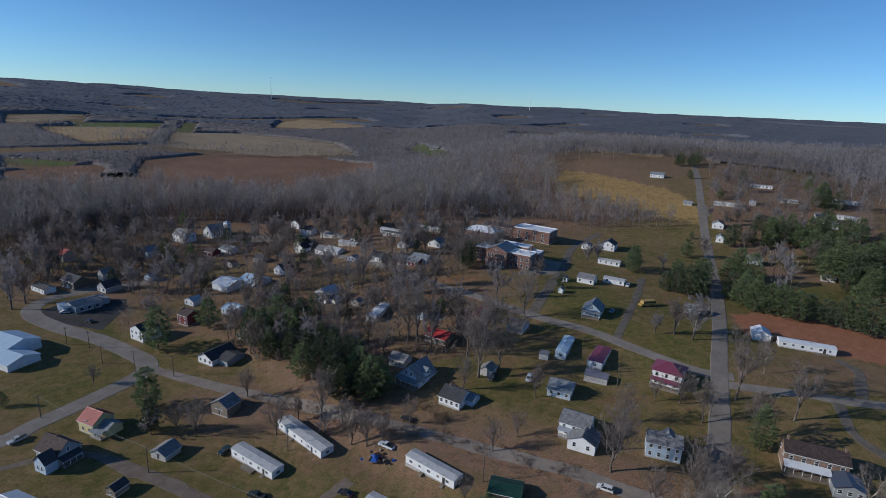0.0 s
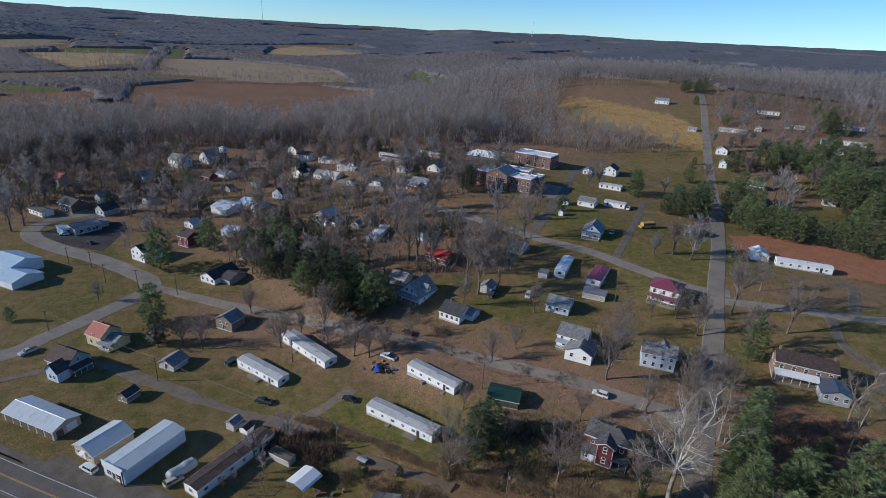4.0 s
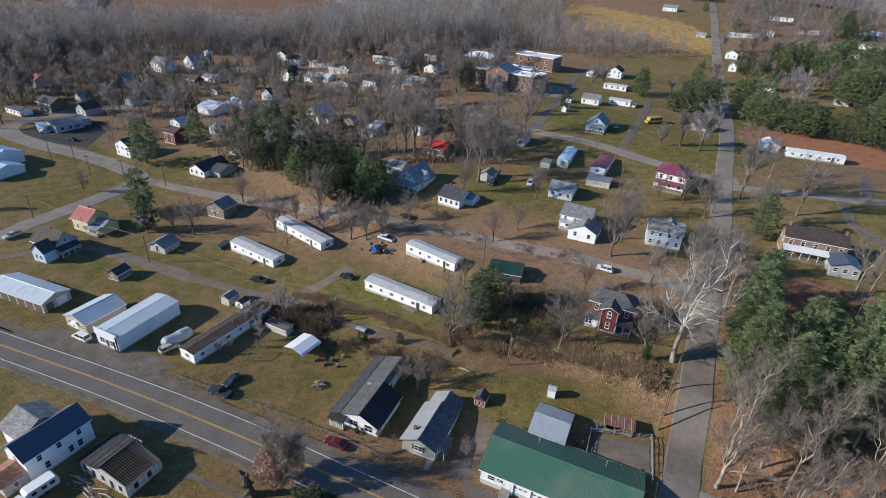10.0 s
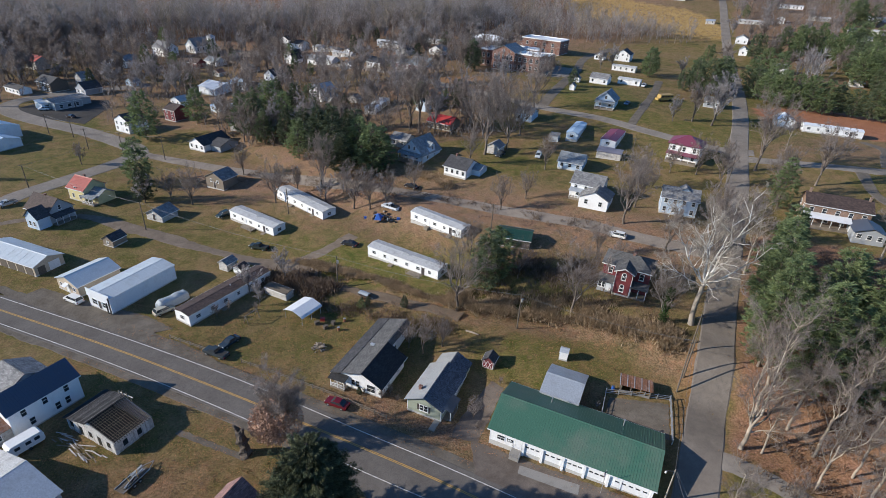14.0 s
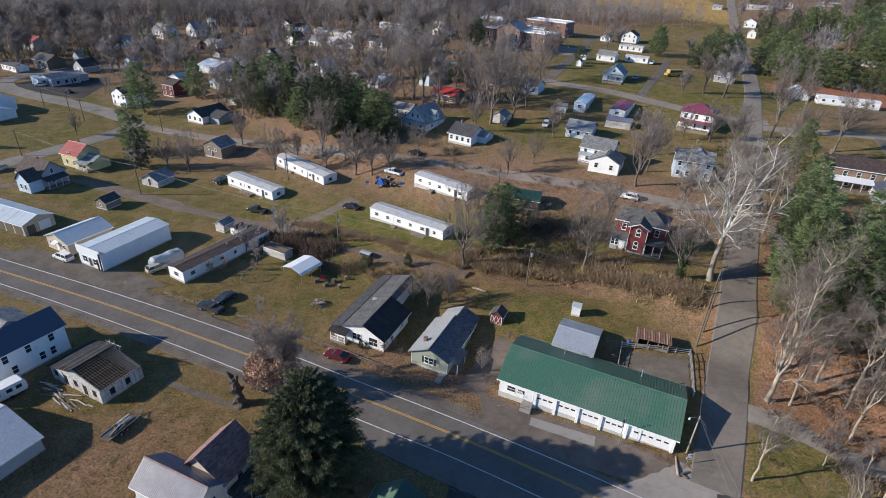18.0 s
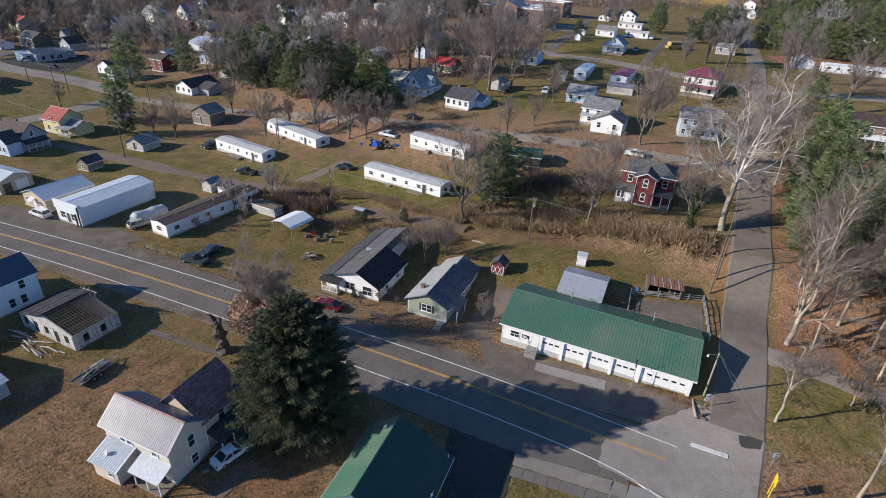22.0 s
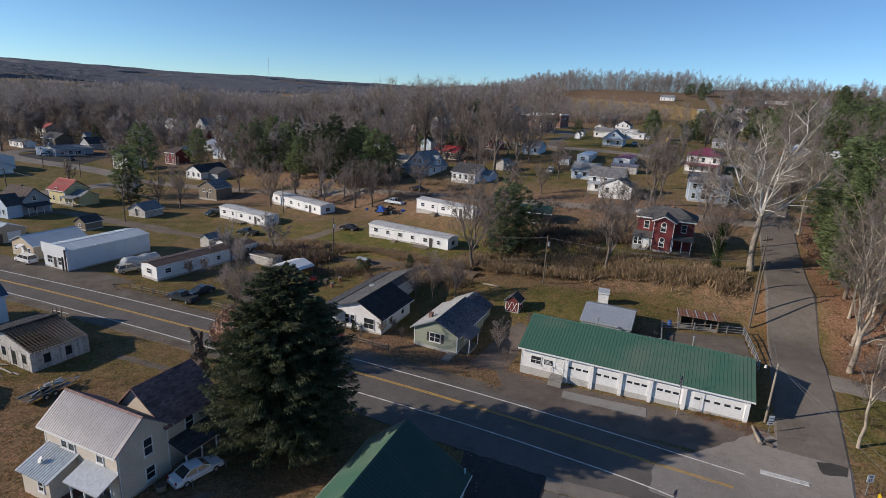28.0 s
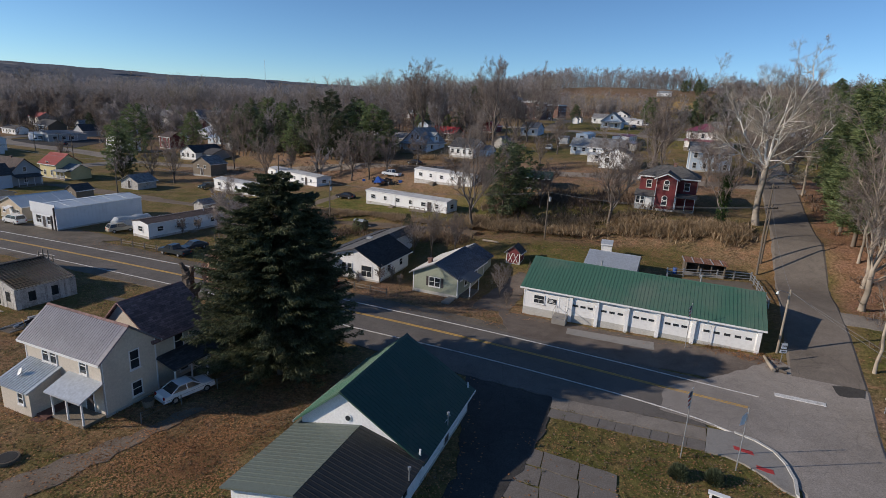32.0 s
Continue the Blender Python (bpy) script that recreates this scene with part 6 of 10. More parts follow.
# derelict house: standing walls, one sound slope, bare rafters on the other
ruin = thing("ruin", pose(-62.0, 65.6, gz(-56, 64), 0, 0, -26), "derelict white boarded house with bare rafters", "ruin")
RL, RD = 12.2, 7.0
for nm, b in (("front_wall", (0, 0, RL, 0.15)), ("back_wall", (0, RD - 0.15, RL, RD)), ("left_wall", (0, 0.16, 0.15, RD - 0.16)), ("right_wall", (RL - 0.15, 0.16, RL, RD - 0.16))):
    part(nm, Shape().box(b[0], b[1], -0.5, b[2], b[3], 2.6), "oldwhite", ruin)
# Dark panels on the solid walls stand for the unlit inside behind openings.
for k, x in enumerate((1.2, 3.6, 6.0, 8.3, 10.6)):
    part("opening", Shape().box(x - 0.45, -0.03, 0.2 if k % 2 else 0.9, x + 0.45, -0.004, 2.1), "glass", ruin, "dark panel standing for a gaping opening")
for x in (1.8, 4.4):
    part("opening", Shape().box(RL + 0.004, x - 0.4, 0.8, RL + 0.03, x + 0.4, 2.0), "glass", ruin, "dark panel standing for a gaping opening")
# Near-black floor: the shade within the shell is put into its colour.
part("floor", Shape().box(0.16, 0.16, -0.3, RL - 0.16, RD - 0.16, 0.2), "rubber", ruin, "floor coloured dark for the shaded inside")
mid = 6.0
for i in range(17):
    y = 0.2 + i * (RD - 0.4) / 16
    part("rafter", Shape().rod((mid, y, 4.05), (RL + 0.3, y, 2.6), 0.07, 0.07, 4), "darkwood", ruin)
for i in range(12):
    t = (i + 0.7) / 12.5
    if i not in (4, 7, 8):
        part("batten", Shape().rod((mid + (RL - mid) * t, 0.0, 4.12 - 1.45 * t), (mid + (RL - mid) * t, RD * (1.0 if i % 3 else 0.6), 4.12 - 1.45 * t), 0.045, 0.045, 4), "wood", ruin)
part("roof_slope", Shape().add([(-0.4, -0.4, 2.5), (mid, -0.4, 4.1), (mid, RD + 0.4, 4.1), (-0.4, RD + 0.4, 2.5), (-0.4, -0.4, 2.6), (mid, -0.4, 4.22), (mid, RD + 0.4, 4.22), (-0.4, RD + 0.4, 2.6)], [(0, 1, 2, 3), (4, 5, 6, 7), (0, 1, 5, 4), (1, 2, 6, 5), (2, 3, 7, 6), (3, 0, 4, 7)]), "black", ruin, "curling dark shingles")
part("gable", Shape().prism([(0, 2.6), (RL, 2.6), (mid, 4.05)], "y", RD - 0.14, RD - 0.02), "oldwhite", ruin)
part("gable", Shape().prism([(0, 2.6), (RL, 2.6), (mid, 4.05)], "y", 0.02, 0.14), "oldwhite", ruin)
rng = random.Random(9)
for k in range(48):
    x = 0.02 + k * RL / 48
    if not any(abs(x + 0.12 - c) < 0.5 for c in (1.2, 3.6, 6.0, 8.3, 10.6)):
        part("board", Shape().box(x, -0.045 - rng.uniform(0, 0.03), -0.2 + rng.choice((0, 0, 0, 0.5)), x + 0.225, -0.004, 2.55 - rng.choice((0, 0, 0.1, 0.3))), rng.choice(["peeling", "peeling", "oldwhite"]), ruin)
for k in range(28):
    y = 0.02 + k * RD / 28
    if not any(abs(y + 0.12 - c) < 0.5 for c in (1.8, 4.4)):
        part("board", Shape().box(RL + 0.004, y, -0.2, RL + 0.045 + rng.uniform(0, 0.03), y + 0.225, 2.55 - rng.choice((0, 0, 0.15))), rng.choice(["peeling", "peeling", "oldwhite"]), ruin)
for i in range(20):
    x = -0.3 + i * 6.2 / 20
    z = 2.64 + (x + 0.4) * 1.62 / 6.4
    part("slat", Shape().prism([(x, z), (x + 0.2, z + 0.05), (x + 0.2, z + 0.09), (x, z + 0.04)], "y", -0.45 + rng.choice((0, 0, 0.2, 0.9)), RD + 0.45 - rng.choice((0, 0, 0.3, 1.2))), rng.choice(["charcoal", "black", "charcoal", "midshingle"]), ruin, "curling bare roof slat")
for x, h in ((4.2, 4.6), (5.2, 5.0), (6.4, 5.1), (7.4, 4.5)):
    part("stud", Shape().box(x - 0.06, RD + 0.1, 2.4, x + 0.06, RD + 0.22, h), "wood", ruin, "broken gable stud")
part("stud", Shape().rod((3.9, RD + 0.25, 4.2), (7.8, RD + 0.25, 4.5), 0.07, 0.07, 4), "oldwhite", ruin, "broken gable board")
rng = random.Random(4)
for k in range(26):
    b = thing("plank", pose(-62.5 + 0.36 * k + rng.uniform(-0.6, 0.6), 63.6 - 0.17 * k + rng.uniform(-1.2, 0.9), gz(-57, 59) + 0.03 + 0.06 * (k % 4), 0, 0, rng.uniform(-45, 0)), "broken grey board lying in the grass", "plank", "boards before the ruin")
    part("board", Shape().box(-rng.uniform(0.5, 1.6), -0.09, 0, rng.uniform(0.5, 1.6), 0.09, 0.05), "oldwhite" if k % 2 else "wood", b)

bw = building("house", "white two-storey house with a dark blue metal roof", "house", (-69.2, 62.8), 62, 11.5, 6.2, 5.3, 2.2, "x", "white", "bluemetal", 0.35, 0.45, [("f", 2.2, 3.4, 0.8, 1.4), ("f", 5.6, 3.4, 0.8, 1.4), ("f", 9.2, 3.4, 0.8, 1.4), ("f", 3.0, 0.9, 0.8, 1.4), ("f", 7.2, 0.9, 0.8, 1.4), ("f", 8.9, 0.9, 0.8, 1.4), ("l", 3, 3.4, 0.8, 1.4)])
wing(bw, 2.5, 6.2, 0, 7.5, 6.5, 4.6, 2.0, "y", "white", "greyshingle", 0.35)
wing(bw, -4.0, 0.5, 0, 4.0, 5.0, 2.5, 1.0, "x", "oldwhite", "rust", 0.25, wins=[("f", 2, 1, 0.7, 0.9)])
mb = building("warehouse", "grey ribbed metal workshop with a broad gable roof", "workshop", (-73.9, 45.4), -26, 15, 14, 2.5, 1.9, "y", "galv", "tarroof", 0.3, 0.45, mats=("tarroof", "galv"))
cp = thing("camper", pose(-66.3, 61.0, gz(-66, 61) + 0.05, 0, 0, 58), "small white touring caravan with rounded ends", "caravan")
part("shell", Shape().prism([(-2.6, 0.5), (2.4, 0.5), (2.6, 0.9), (2.6, 1.9), (2.2, 2.5), (-2.2, 2.5), (-2.6, 2.0)], "y", -1.05, 1.05), "trim", cp)
for k in (-1.4, 0.2, 1.5):
    part("window", Shape().box(k - 0.4, -1.08, 1.35, k + 0.4, -1.04, 1.95), "glass", cp)
for sgn in (-1, 1):
    part("tyre", Shape().rod((0.2, sgn * 0.85, 0.32), (0.2, sgn * 1.08, 0.32), 0.32, 0.32, 12), "rubber", cp)
part("drawbar", Shape().rod((-2.6, 0, 0.55), (-3.6, 0, 0.5), 0.06), "steel", cp)
fb = thing("trailer", pose(-45.9, 55.2, gz(-45.9, 55) + 0.05, 0, 0, 68), "low twin-axle trailer with yellow straps and scrap timber", "trailer")
part("deck", Shape().box(-2.4, -0.85, 0.5, 2.6, 0.85, 0.58), "darkwood", fb)
for sgn in (-1, 1):
    part("side_rail", Shape().box(-2.4, sgn * 0.9 - 0.05, 0.58, 2.6, sgn * 0.9 + 0.05, 0.72), "steel", fb)
part("drawbar", Shape().rod((2.6, 0.7, 0.55), (4.1, 0, 0.5), 0.06).rod((2.6, -0.7, 0.55), (4.1, 0, 0.5), 0.06), "steel", fb)
rng = random.Random(23)
for k in range(13):
    x, y, z, a = rng.uniform(-1.6, 1.4), rng.uniform(-0.55, 0.55), rng.uniform(0.68, 1.05), rng.uniform(-0.5, 0.5)
    part("scrap", Shape().rod((x - math.cos(a) * rng.uniform(0.5, 1.1), y - math.sin(a) * 0.7, z), (x + math.cos(a) * rng.uniform(0.5, 1.1), y + math.sin(a) * 0.7, z + rng.uniform(-0.1, 0.2)), rng.uniform(0.07, 0.16), None, 6), rng.choice(["wood", "tarp", "rubber", "oldwhite", "steel"]), fb)
for k, m in ((-0.9, -0.4), (0.5, 1.3)):
    part("strap", Shape().rod((k, -0.95, 0.72), (k + 0.2, -0.4, 1.22), 0.05, 0.05, 4).rod((k + 0.2, -0.4, 1.22), (m, 0.4, 1.22), 0.05, 0.05, 4).rod((m, 0.4, 1.22), (m + 0.2, 0.95, 0.72), 0.05, 0.05, 4), "yellowline", fb, "yellow ratchet strap")
for px in (-0.55, 0.45):
    for sgn in (-1, 1):
        tyre = part("tyre", Shape().rod((px, sgn * 1.0, 0.34), (px, sgn * 1.2, 0.34), 0.34, 0.34, 14), "rubber", fb)
        part("rim", Shape().rod((px, sgn * 1.19, 0.34), (px, sgn * 1.215, 0.34), 0.19, 0.17, 12), "steel", tyre)

# a little box trailer by the ditch and a swing frame on the lawn
ut = thing("utility_trailer", pose(-16.9, 107.6, gz(-16.9, 107.6), 0, 0, -28), "small dark box trailer with a blue-grey lid by the ditch", "trailer")
part("tub", Shape().prism([(-0.62, 0.5), (0.62, 0.5), (0.75, 1.15), (-0.75, 1.15)], "x", -1.3, 1.3), "darkdoor", ut)
part("lid", Shape().prism([(-0.82, 1.16), (0.82, 1.16), (0.3, 1.42), (-0.3, 1.42)], "x", -1.38, 1.38), "tarp", ut, "blue-grey sheeted lid")
part("drawbar", Shape().rod((1.3, 0, 0.5), (2.5, 0, 0.42), 0.05), "steel", ut)
for sgn in (-1, 1):
    part("tyre", Shape().rod((-0.1, sgn * 0.78, 0.3), (-0.1, sgn * 0.98, 0.3), 0.3, 0.3, 14), "rubber", ut)
swing = thing("swing_frame", pose(-41.7, 96.5, gz(-41.5, 97), 0, 0, 61), "weathered timber swing frame on the lawn", "swing")
part("beam", Shape().rod((-0.3, 0, 2.3), (3.6, 0, 2.3), 0.08, 0.08, 8), "wood", swing)
for k in (0.0, 3.3):
    for sgn in (-1, 1):
        part("leg", Shape().rod((k, sgn * 0.9, -0.2), (k, 0, 2.3), 0.07, 0.06, 8), "wood", swing)
part("seat", Shape().box(1.3, -0.12, 0.5, 2.0, 0.12, 0.55), "darkwood", swing)
for k in (1.35, 1.95):
    part("chain", Shape().rod((k, 0, 0.55), (k, 0, 2.25), 0.015, 0.015, 4), "steel", swing)

# carport, tarpaulined boat, little sheds, woodpile
cpt = thing("carport", pose(-33.8, 99.4, gz(-30, 99), 0, 0, -32), "open steel carport with a white arched roof", "carport")
for x in (0.1, 5.3):
    for y in (0.1, 3.0, 5.9):
        part("post", Shape().box(x - 0.04, y - 0.04, -0.4, x + 0.04, y + 0.04, 2.4), "steel", cpt)
part("roof_sheet", Shape().prism([(-0.3, 2.2), (0.2, 2.55), (2.7, 3.2), (5.2, 2.55), (5.7, 2.2), (5.7, 2.27), (5.2, 2.62), (2.7, 3.27), (0.2, 2.62), (-0.3, 2.27)], "y", -0.2, 6.2), "whitemetal", cpt)
bt = thing("boat", pose(-60.8, 103.2, gz(-61, 103), 0, 0, 55), "boat on a trailer under a grey tarpaulin", "boat")
tv, tf, rng = [], [], random.Random(8)
for i in range(13):
    x = -3.6 + 0.6 * i
    wdt, hgt = 1.25 * (1 - 0.35 * max(0, (i - 8) / 4) ** 2), 2.5 + 0.12 * math.sin(i * 0.9) + rng.uniform(-0.1, 0.1) - (0.5 if i in (0, 12) else 0)
    for k in range(9):
        a = math.pi * k / 8
        tv.append((x, math.cos(a) * wdt * (1.0 if k in (0, 8) else 0.98), 0.35 + (hgt - 0.35) * math.sin(a) ** 0.28 + rng.uniform(-0.05, 0.05)))
for i in range(12):
    for k in range(8):
        tf.append((i * 9 + k, i * 9 + k + 1, i * 9 + k + 10, i * 9 + k + 9))
tf += [tuple(range(9)), tuple(range(108, 117))]
part("tarpaulin", Shape().add(tv, tf), "tarp", bt)
part("trailer_frame", Shape().box(-3.4, -0.8, 0.3, 3.4, 0.8, 0.42), "steel", bt)
for sgn in (-1, 1):
    part("tyre", Shape().rod((0, sgn * 0.9, 0.32), (0, sgn * 1.1, 0.32), 0.32, 0.32, 12), "rubber", bt)
building("shed", "small white garden shed with a grey roof", "shed", (-56.2, 119.6), -25, 2.8, 3.4, 2.1, 0.8, "y", "oldwhite", "greyshingle", 0.2)
building("shed", "little white shed with a red-brown roof", "shed", (-52.0, 118.2), -25, 2.6, 2.6, 1.7, 0.6, "y", "white", "brownshingle", 0.2)
building("shed", "low white shed half hidden by brush", "shed", (-41.2, 109.2), -27, 6.6, 2.6, 1.8, 0.3, "x", "oldwhite", "darkwood", 0.1)
wp = thing("woodpile", pose(-24.0, 89.2, gz(-24, 89)), "round stack of split firewood logs", "woodpile")
rng = random.Random(2)
for k in range(70):
    a, r, z = rng.uniform(0, 6.28), 1.35 * math.sqrt(rng.random()), rng.choice((0.12, 0.36, 0.6, 0.8))
    r *= 1 - 0.45 * z
    part("log", Shape().rod((math.cos(a) * r, math.sin(a) * r, z), (math.cos(a) * (r + 0.42), math.sin(a) * (r + 0.42), z + rng.uniform(-0.1, 0.1)), 0.11, 0.1, 6), "palebark" if k % 3 else "bark", wp)
fence_pts = [(-56, 90.7), (-48.3, 87.6), (-43.6, 85.7), None, (-38.5, 83.8), (-30, 80.3), (-22.7, 77.2), (-18.0, 75.2), (-12.5, 72.4), (-7.7, 70.0)]


def rail_fence(pts, label, step=2.6, rails=(0.45, 0.85), h=1.1, mat="wood"):
    f = thing("rail_fence", pose(0, 0, 0), label, "fence")
    pw, rw = (0.035, 0.014) if mat == "wire" else (0.08, 0.055)
    for a, b in zip(pts, pts[1:]):
        n = max(1, round(math.dist(a, b) / step))
        for i in range(n + (b == pts[-1])):
            x, y = a[0] + (b[0] - a[0]) * i / n, a[1] + (b[1] - a[1]) * i / n
            part("post", Shape().box(x - pw, y - pw, gz(x, y) - 0.3, x + pw, y + pw, gz(x, y) + h), mat, f)
            if i < n:
                x2, y2 = a[0] + (b[0] - a[0]) * (i + 1) / n, a[1] + (b[1] - a[1]) * (i + 1) / n
                for r in rails:
                    part("rail", Shape().rod((x, y, gz(x, y) + r), (x2, y2, gz(x2, y2) + r), rw, rw, 5), mat, f)


rail_fence([p for p in fence_pts[:3]], "weathered split-rail fence beside the highway")
rail_fence([p for p in fence_pts[4:]], "weathered split-rail fence before the bungalows")
rail_fence([(30.5, 69.5), (33, 76), (44.6, 74.5), (41.5, 64.5)], "wire and post pen fence behind the garage", 2.2, (0.3, 0.7, 1.1), 1.3, "steel")
rail_fence([(-24.2, 38.0), (-20.4, 43.8), (-15.5, 50.0)], "thin wire fence beside the cream house", 3.2, (0.5, 0.95), 1.0, "wire")

for x, y, a, n, m in ((34.9, 52.2, 75, 3.4, "palebark"), (35.6, 51.0, 20, 1.6, "bark"), (35.2, 50.6, -35, 1.2, "bark"), (8.4, 93.4, -25, 3.0, "palebark")):
    lg = thing("log", pose(x, y, gz(x, y) + 0.24, 0, 0, a), "weathered log lying on the ground", "log", "loose logs")
    part("wood", Shape().rod((-n / 2, 0, 0), (0, 0.07, 0.03), 0.2, 0.18, 9).rod((0, 0.07, 0.03), (n / 2, 0, 0), 0.18, 0.15, 9), m, lg)

# ---- cars ----
car("white sedan parked beside the cream house", "sedan", -22.7, 42.6, 233, (0.8, 0.82, 0.85))
car("white van parked before the metal building", "van", -83.5, 102.6, -25, (0.72, 0.72, 0.7), "van")
car("pale beige estate car beside the trailer", "suv", -61.4, 99.8, 230, (0.45, 0.42, 0.33))
car("dark pickup parked beside the highway fence", "pickup", -44.4, 85.9, -22, (0.035, 0.045, 0.05), "pickup")
car("dark blue compact car on the grass", "sedan", -42.9, 89.6, 60, (0.03, 0.045, 0.06))
car("dark red sedan parked at the bungalow", "sedan", -17.2, 73.0, -22, (0.12, 0.008, 0.014))
car("white car standing on the terrace lane", "suv", 47.5, 127.2, -28, (0.75, 0.75, 0.74))
car("black car parked at the trailer", "sedan", -24.0, 130.4, -20, (0.03, 0.03, 0.035))
car("dark pickup beside the dirt lane", "pickup", -49.3, 130.8, -15, (0.03, 0.04, 0.035), "pickup")
car("silver pickup on the valley road", "pickup", -133, 151, 62, (0.45, 0.46, 0.47), "pickup")
car("white car parked at the store", "suv", -188, 253.5, 20, (0.7, 0.7, 0.7))
car("dark car parked on the store lot", "sedan", -170, 244.5, -20, (0.04, 0.03, 0.03))
car("dark green car beside the trailer", "suv", -66.2, 150.2, 60, (0.03, 0.05, 0.05))
car("white pickup beside the brush piles", "pickup", -14.5, 148, -30, (0.68, 0.7, 0.72), "pickup")
car("blue-grey car parked at the hillside house", "sedan", 81, 241, 60, (0.25, 0.3, 0.36))
car("white car parked on the gravel drive", "suv", 101, 281, 60, (0.7, 0.7, 0.7))
car("dark pickup beside a small white shed", "pickup", 21, 184, 62, (0.04, 0.045, 0.05), "pickup")
car("grey van parked in the yard", "van", 34.5, 184, 72, (0.55, 0.58, 0.6), "van")
car("silver car parked at the white house", "sedan", -58, 245, -10, (0.5, 0.5, 0.52))
car("dark car parked at the school", "suv", 55, 297, 60, (0.05, 0.05, 0.055))
car("black car on the terrace lane", "sedan", -9, 160, -30, (0.035, 0.03, 0.03))
bus = thing("school_bus", pose(101, 251.5, gz(101, 251.5) + 0.05, 0, 0, 20), "yellow school bus parked on the grass", "bus")
part("body", Shape().prism([(-4.2, 0.5), (4.2, 0.5), (4.2, 2.7), (4.0, 2.95), (-3.0, 2.95), (-3.2, 1.5), (-4.2, 1.3)], "y", -1.2, 1.2), paint((0.4, 0.26, 0.07), 0.5), bus)
for k in range(8):
    for sgn in (-1, 1):
        part("window", Shape().box(-2.6 + 0.82 * k, sgn * 1.22 - 0.02, 1.8, -1.95 + 0.82 * k, sgn * 1.22 + 0.02, 2.45), "glass", bus)
for px in (-2.9, 2.4):
    for sgn in (-1, 1):
        part("tyre", Shape().rod((px, sgn * 0.95, 0.48), (px, sgn * 1.22, 0.48), 0.48, 0.48, 12), "rubber", bus)

# ---- the terrace ----
mobile_home("white mobile home with a weathered silver roof", (-18.2, 124.6), -31, 21.8, 4.4, wins=6, porch_at=(15.5, 4.0, 2.0))
mobile_home("white mobile home with a patched grey roof", (-63.2, 148.0), -33, 19.2, 4.4, wins=5, porch_at=(9.5, 4.5, 2.2))
mobile_home("long white mobile home with a stained roof", (-52.6, 161.4), -41, 24, 4.8, wins=6)
mobile_home("streaked old white mobile home among brush", (-7.9, 140.0), -37, 17.8, 4.2, wins=5)
building("shed", "dark shed with a dull green metal roof", "shed", (15.5, 124.5), -14, 8.5, 6.5, 2.6, 1.0, "x", "darkwood", "darkgreen", 0.4, 0.5)
rh = building("house", "two-storey red clapboard house with dark shingle roofs and white eaves", "house", (40.3, 103.4), -26, 3.7, 5.6, 6.3, 0.95, "y", "redwall", "midshingle", 0.45, 0, [("f", 1.85, 4.1, 0.85, 1.3), ("f", 1.85, 1.1, 0.85, 1.3)])
wing(rh, -3.2, 2.2, 0, 10.3, 6.6, 6.2, 1.9, "hip", "redwall", "midshingle", 0.45, wins=[("f", 1.7, 4.0, 0.85, 1.4), ("f", 8.6, 4.0, 0.85, 1.4), ("r", 2.0, 4.0, 0.8, 1.4), ("r", 4.6, 4.0, 0.8, 1.4), ("l", 3.2, 4.0, 0.8, 1.4)])
for z in (5.4, 2.4):
    head = part("arched_head", Shape().rod((1.85, -0.075, z), (1.85, 0.02, z), 0.515, 0.515, 20), "trim", rh, "white arched window head")
    part("pane", Shape().rod((1.85, -0.085, z + 0.02), (1.85, -0.06, z + 0.02), 0.39, 0.39, 20), "glass", head)
for y0, x0, x1 in ((2.2 - 0.45, -3.65, 0.0), (2.2 - 0.45, 3.7, 7.55)):
    part("eave_board", Shape().box(x0, y0 - 0.05, 5.98, x1, y0, 6.24), "trim", rh, "white eave board")
for a, b in (((-0.45, 6.05), (1.85, 7.18)), ((1.85, 7.18), (4.15, 6.05))):
    part("barge_board", Shape().prism([a, b, (b[0], b[1] - 0.24), (a[0], a[1] - 0.24)], "y", -0.5, -0.455), "trim", rh, "white barge board")
wing(rh, -3.5, 0.1, 0, 3.4, 2.1, 2.5, 0.75, "shed", "greywall", "midshingle", 0.25, wins=[("f", 0.55, 1.0, 0.6, 1.3), ("f", 1.35, 1.0, 0.6, 1.3), ("l", 1.0, 1.0, 0.9, 1.3)], doors=[("f", 2.5)], name="sun_porch")
porch(rh, 5.5, 2.15, 3.5, 2.3, 2.75, "midshingle", 3, 0.4, 0.5)
chimney(rh, 2.6, 5.4, 7.9, 0.7)
fm = building("farmhouse", "pale blue-grey farmhouse with a brown shingle roof", "house", (-121, 143), -22, 9.5, 7.5, 3.8, 3.2, "x", "greywall", "brownshingle", 0.4, 0, [("f", 2, 1, 0.8, 1.3), ("f", 7.5, 1, 0.8, 1.3), ("r", 3.6, 1, 0.8, 1.3), ("r", 3.6, 3.8, 0.8, 1.2)])
wing(fm, 5, -3.6, 0, 5.0, 3.6, 3.6, 2.4, "y", "bluewall", "charcoal", 0.35, wins=[("f", 1.6, 1, 0.8, 1.3), ("f", 3.4, 1, 0.8, 1.3)])
porch(fm, 9.5, 3.5, 6.0, 2.2, 2.5, "charcoal", 4, 0.3, 0.6, "r")
chimney(fm, 4.5, 3.8, 6.4, 1.0)
yh = building("house", "yellow clapboard house with a faded red metal roof", "house", (-118, 158.2), -22, 7.0, 7.5, 4.2, 2.6, "x", "yellow", "terracotta", 0.4, 0.4, [("f", 2, 1, 0.8, 1.3), ("f", 5, 1, 0.8, 1.3), ("f", 3.5, 3.6, 0.8, 1.2), ("r", 3, 1, 0.8, 1.3)])
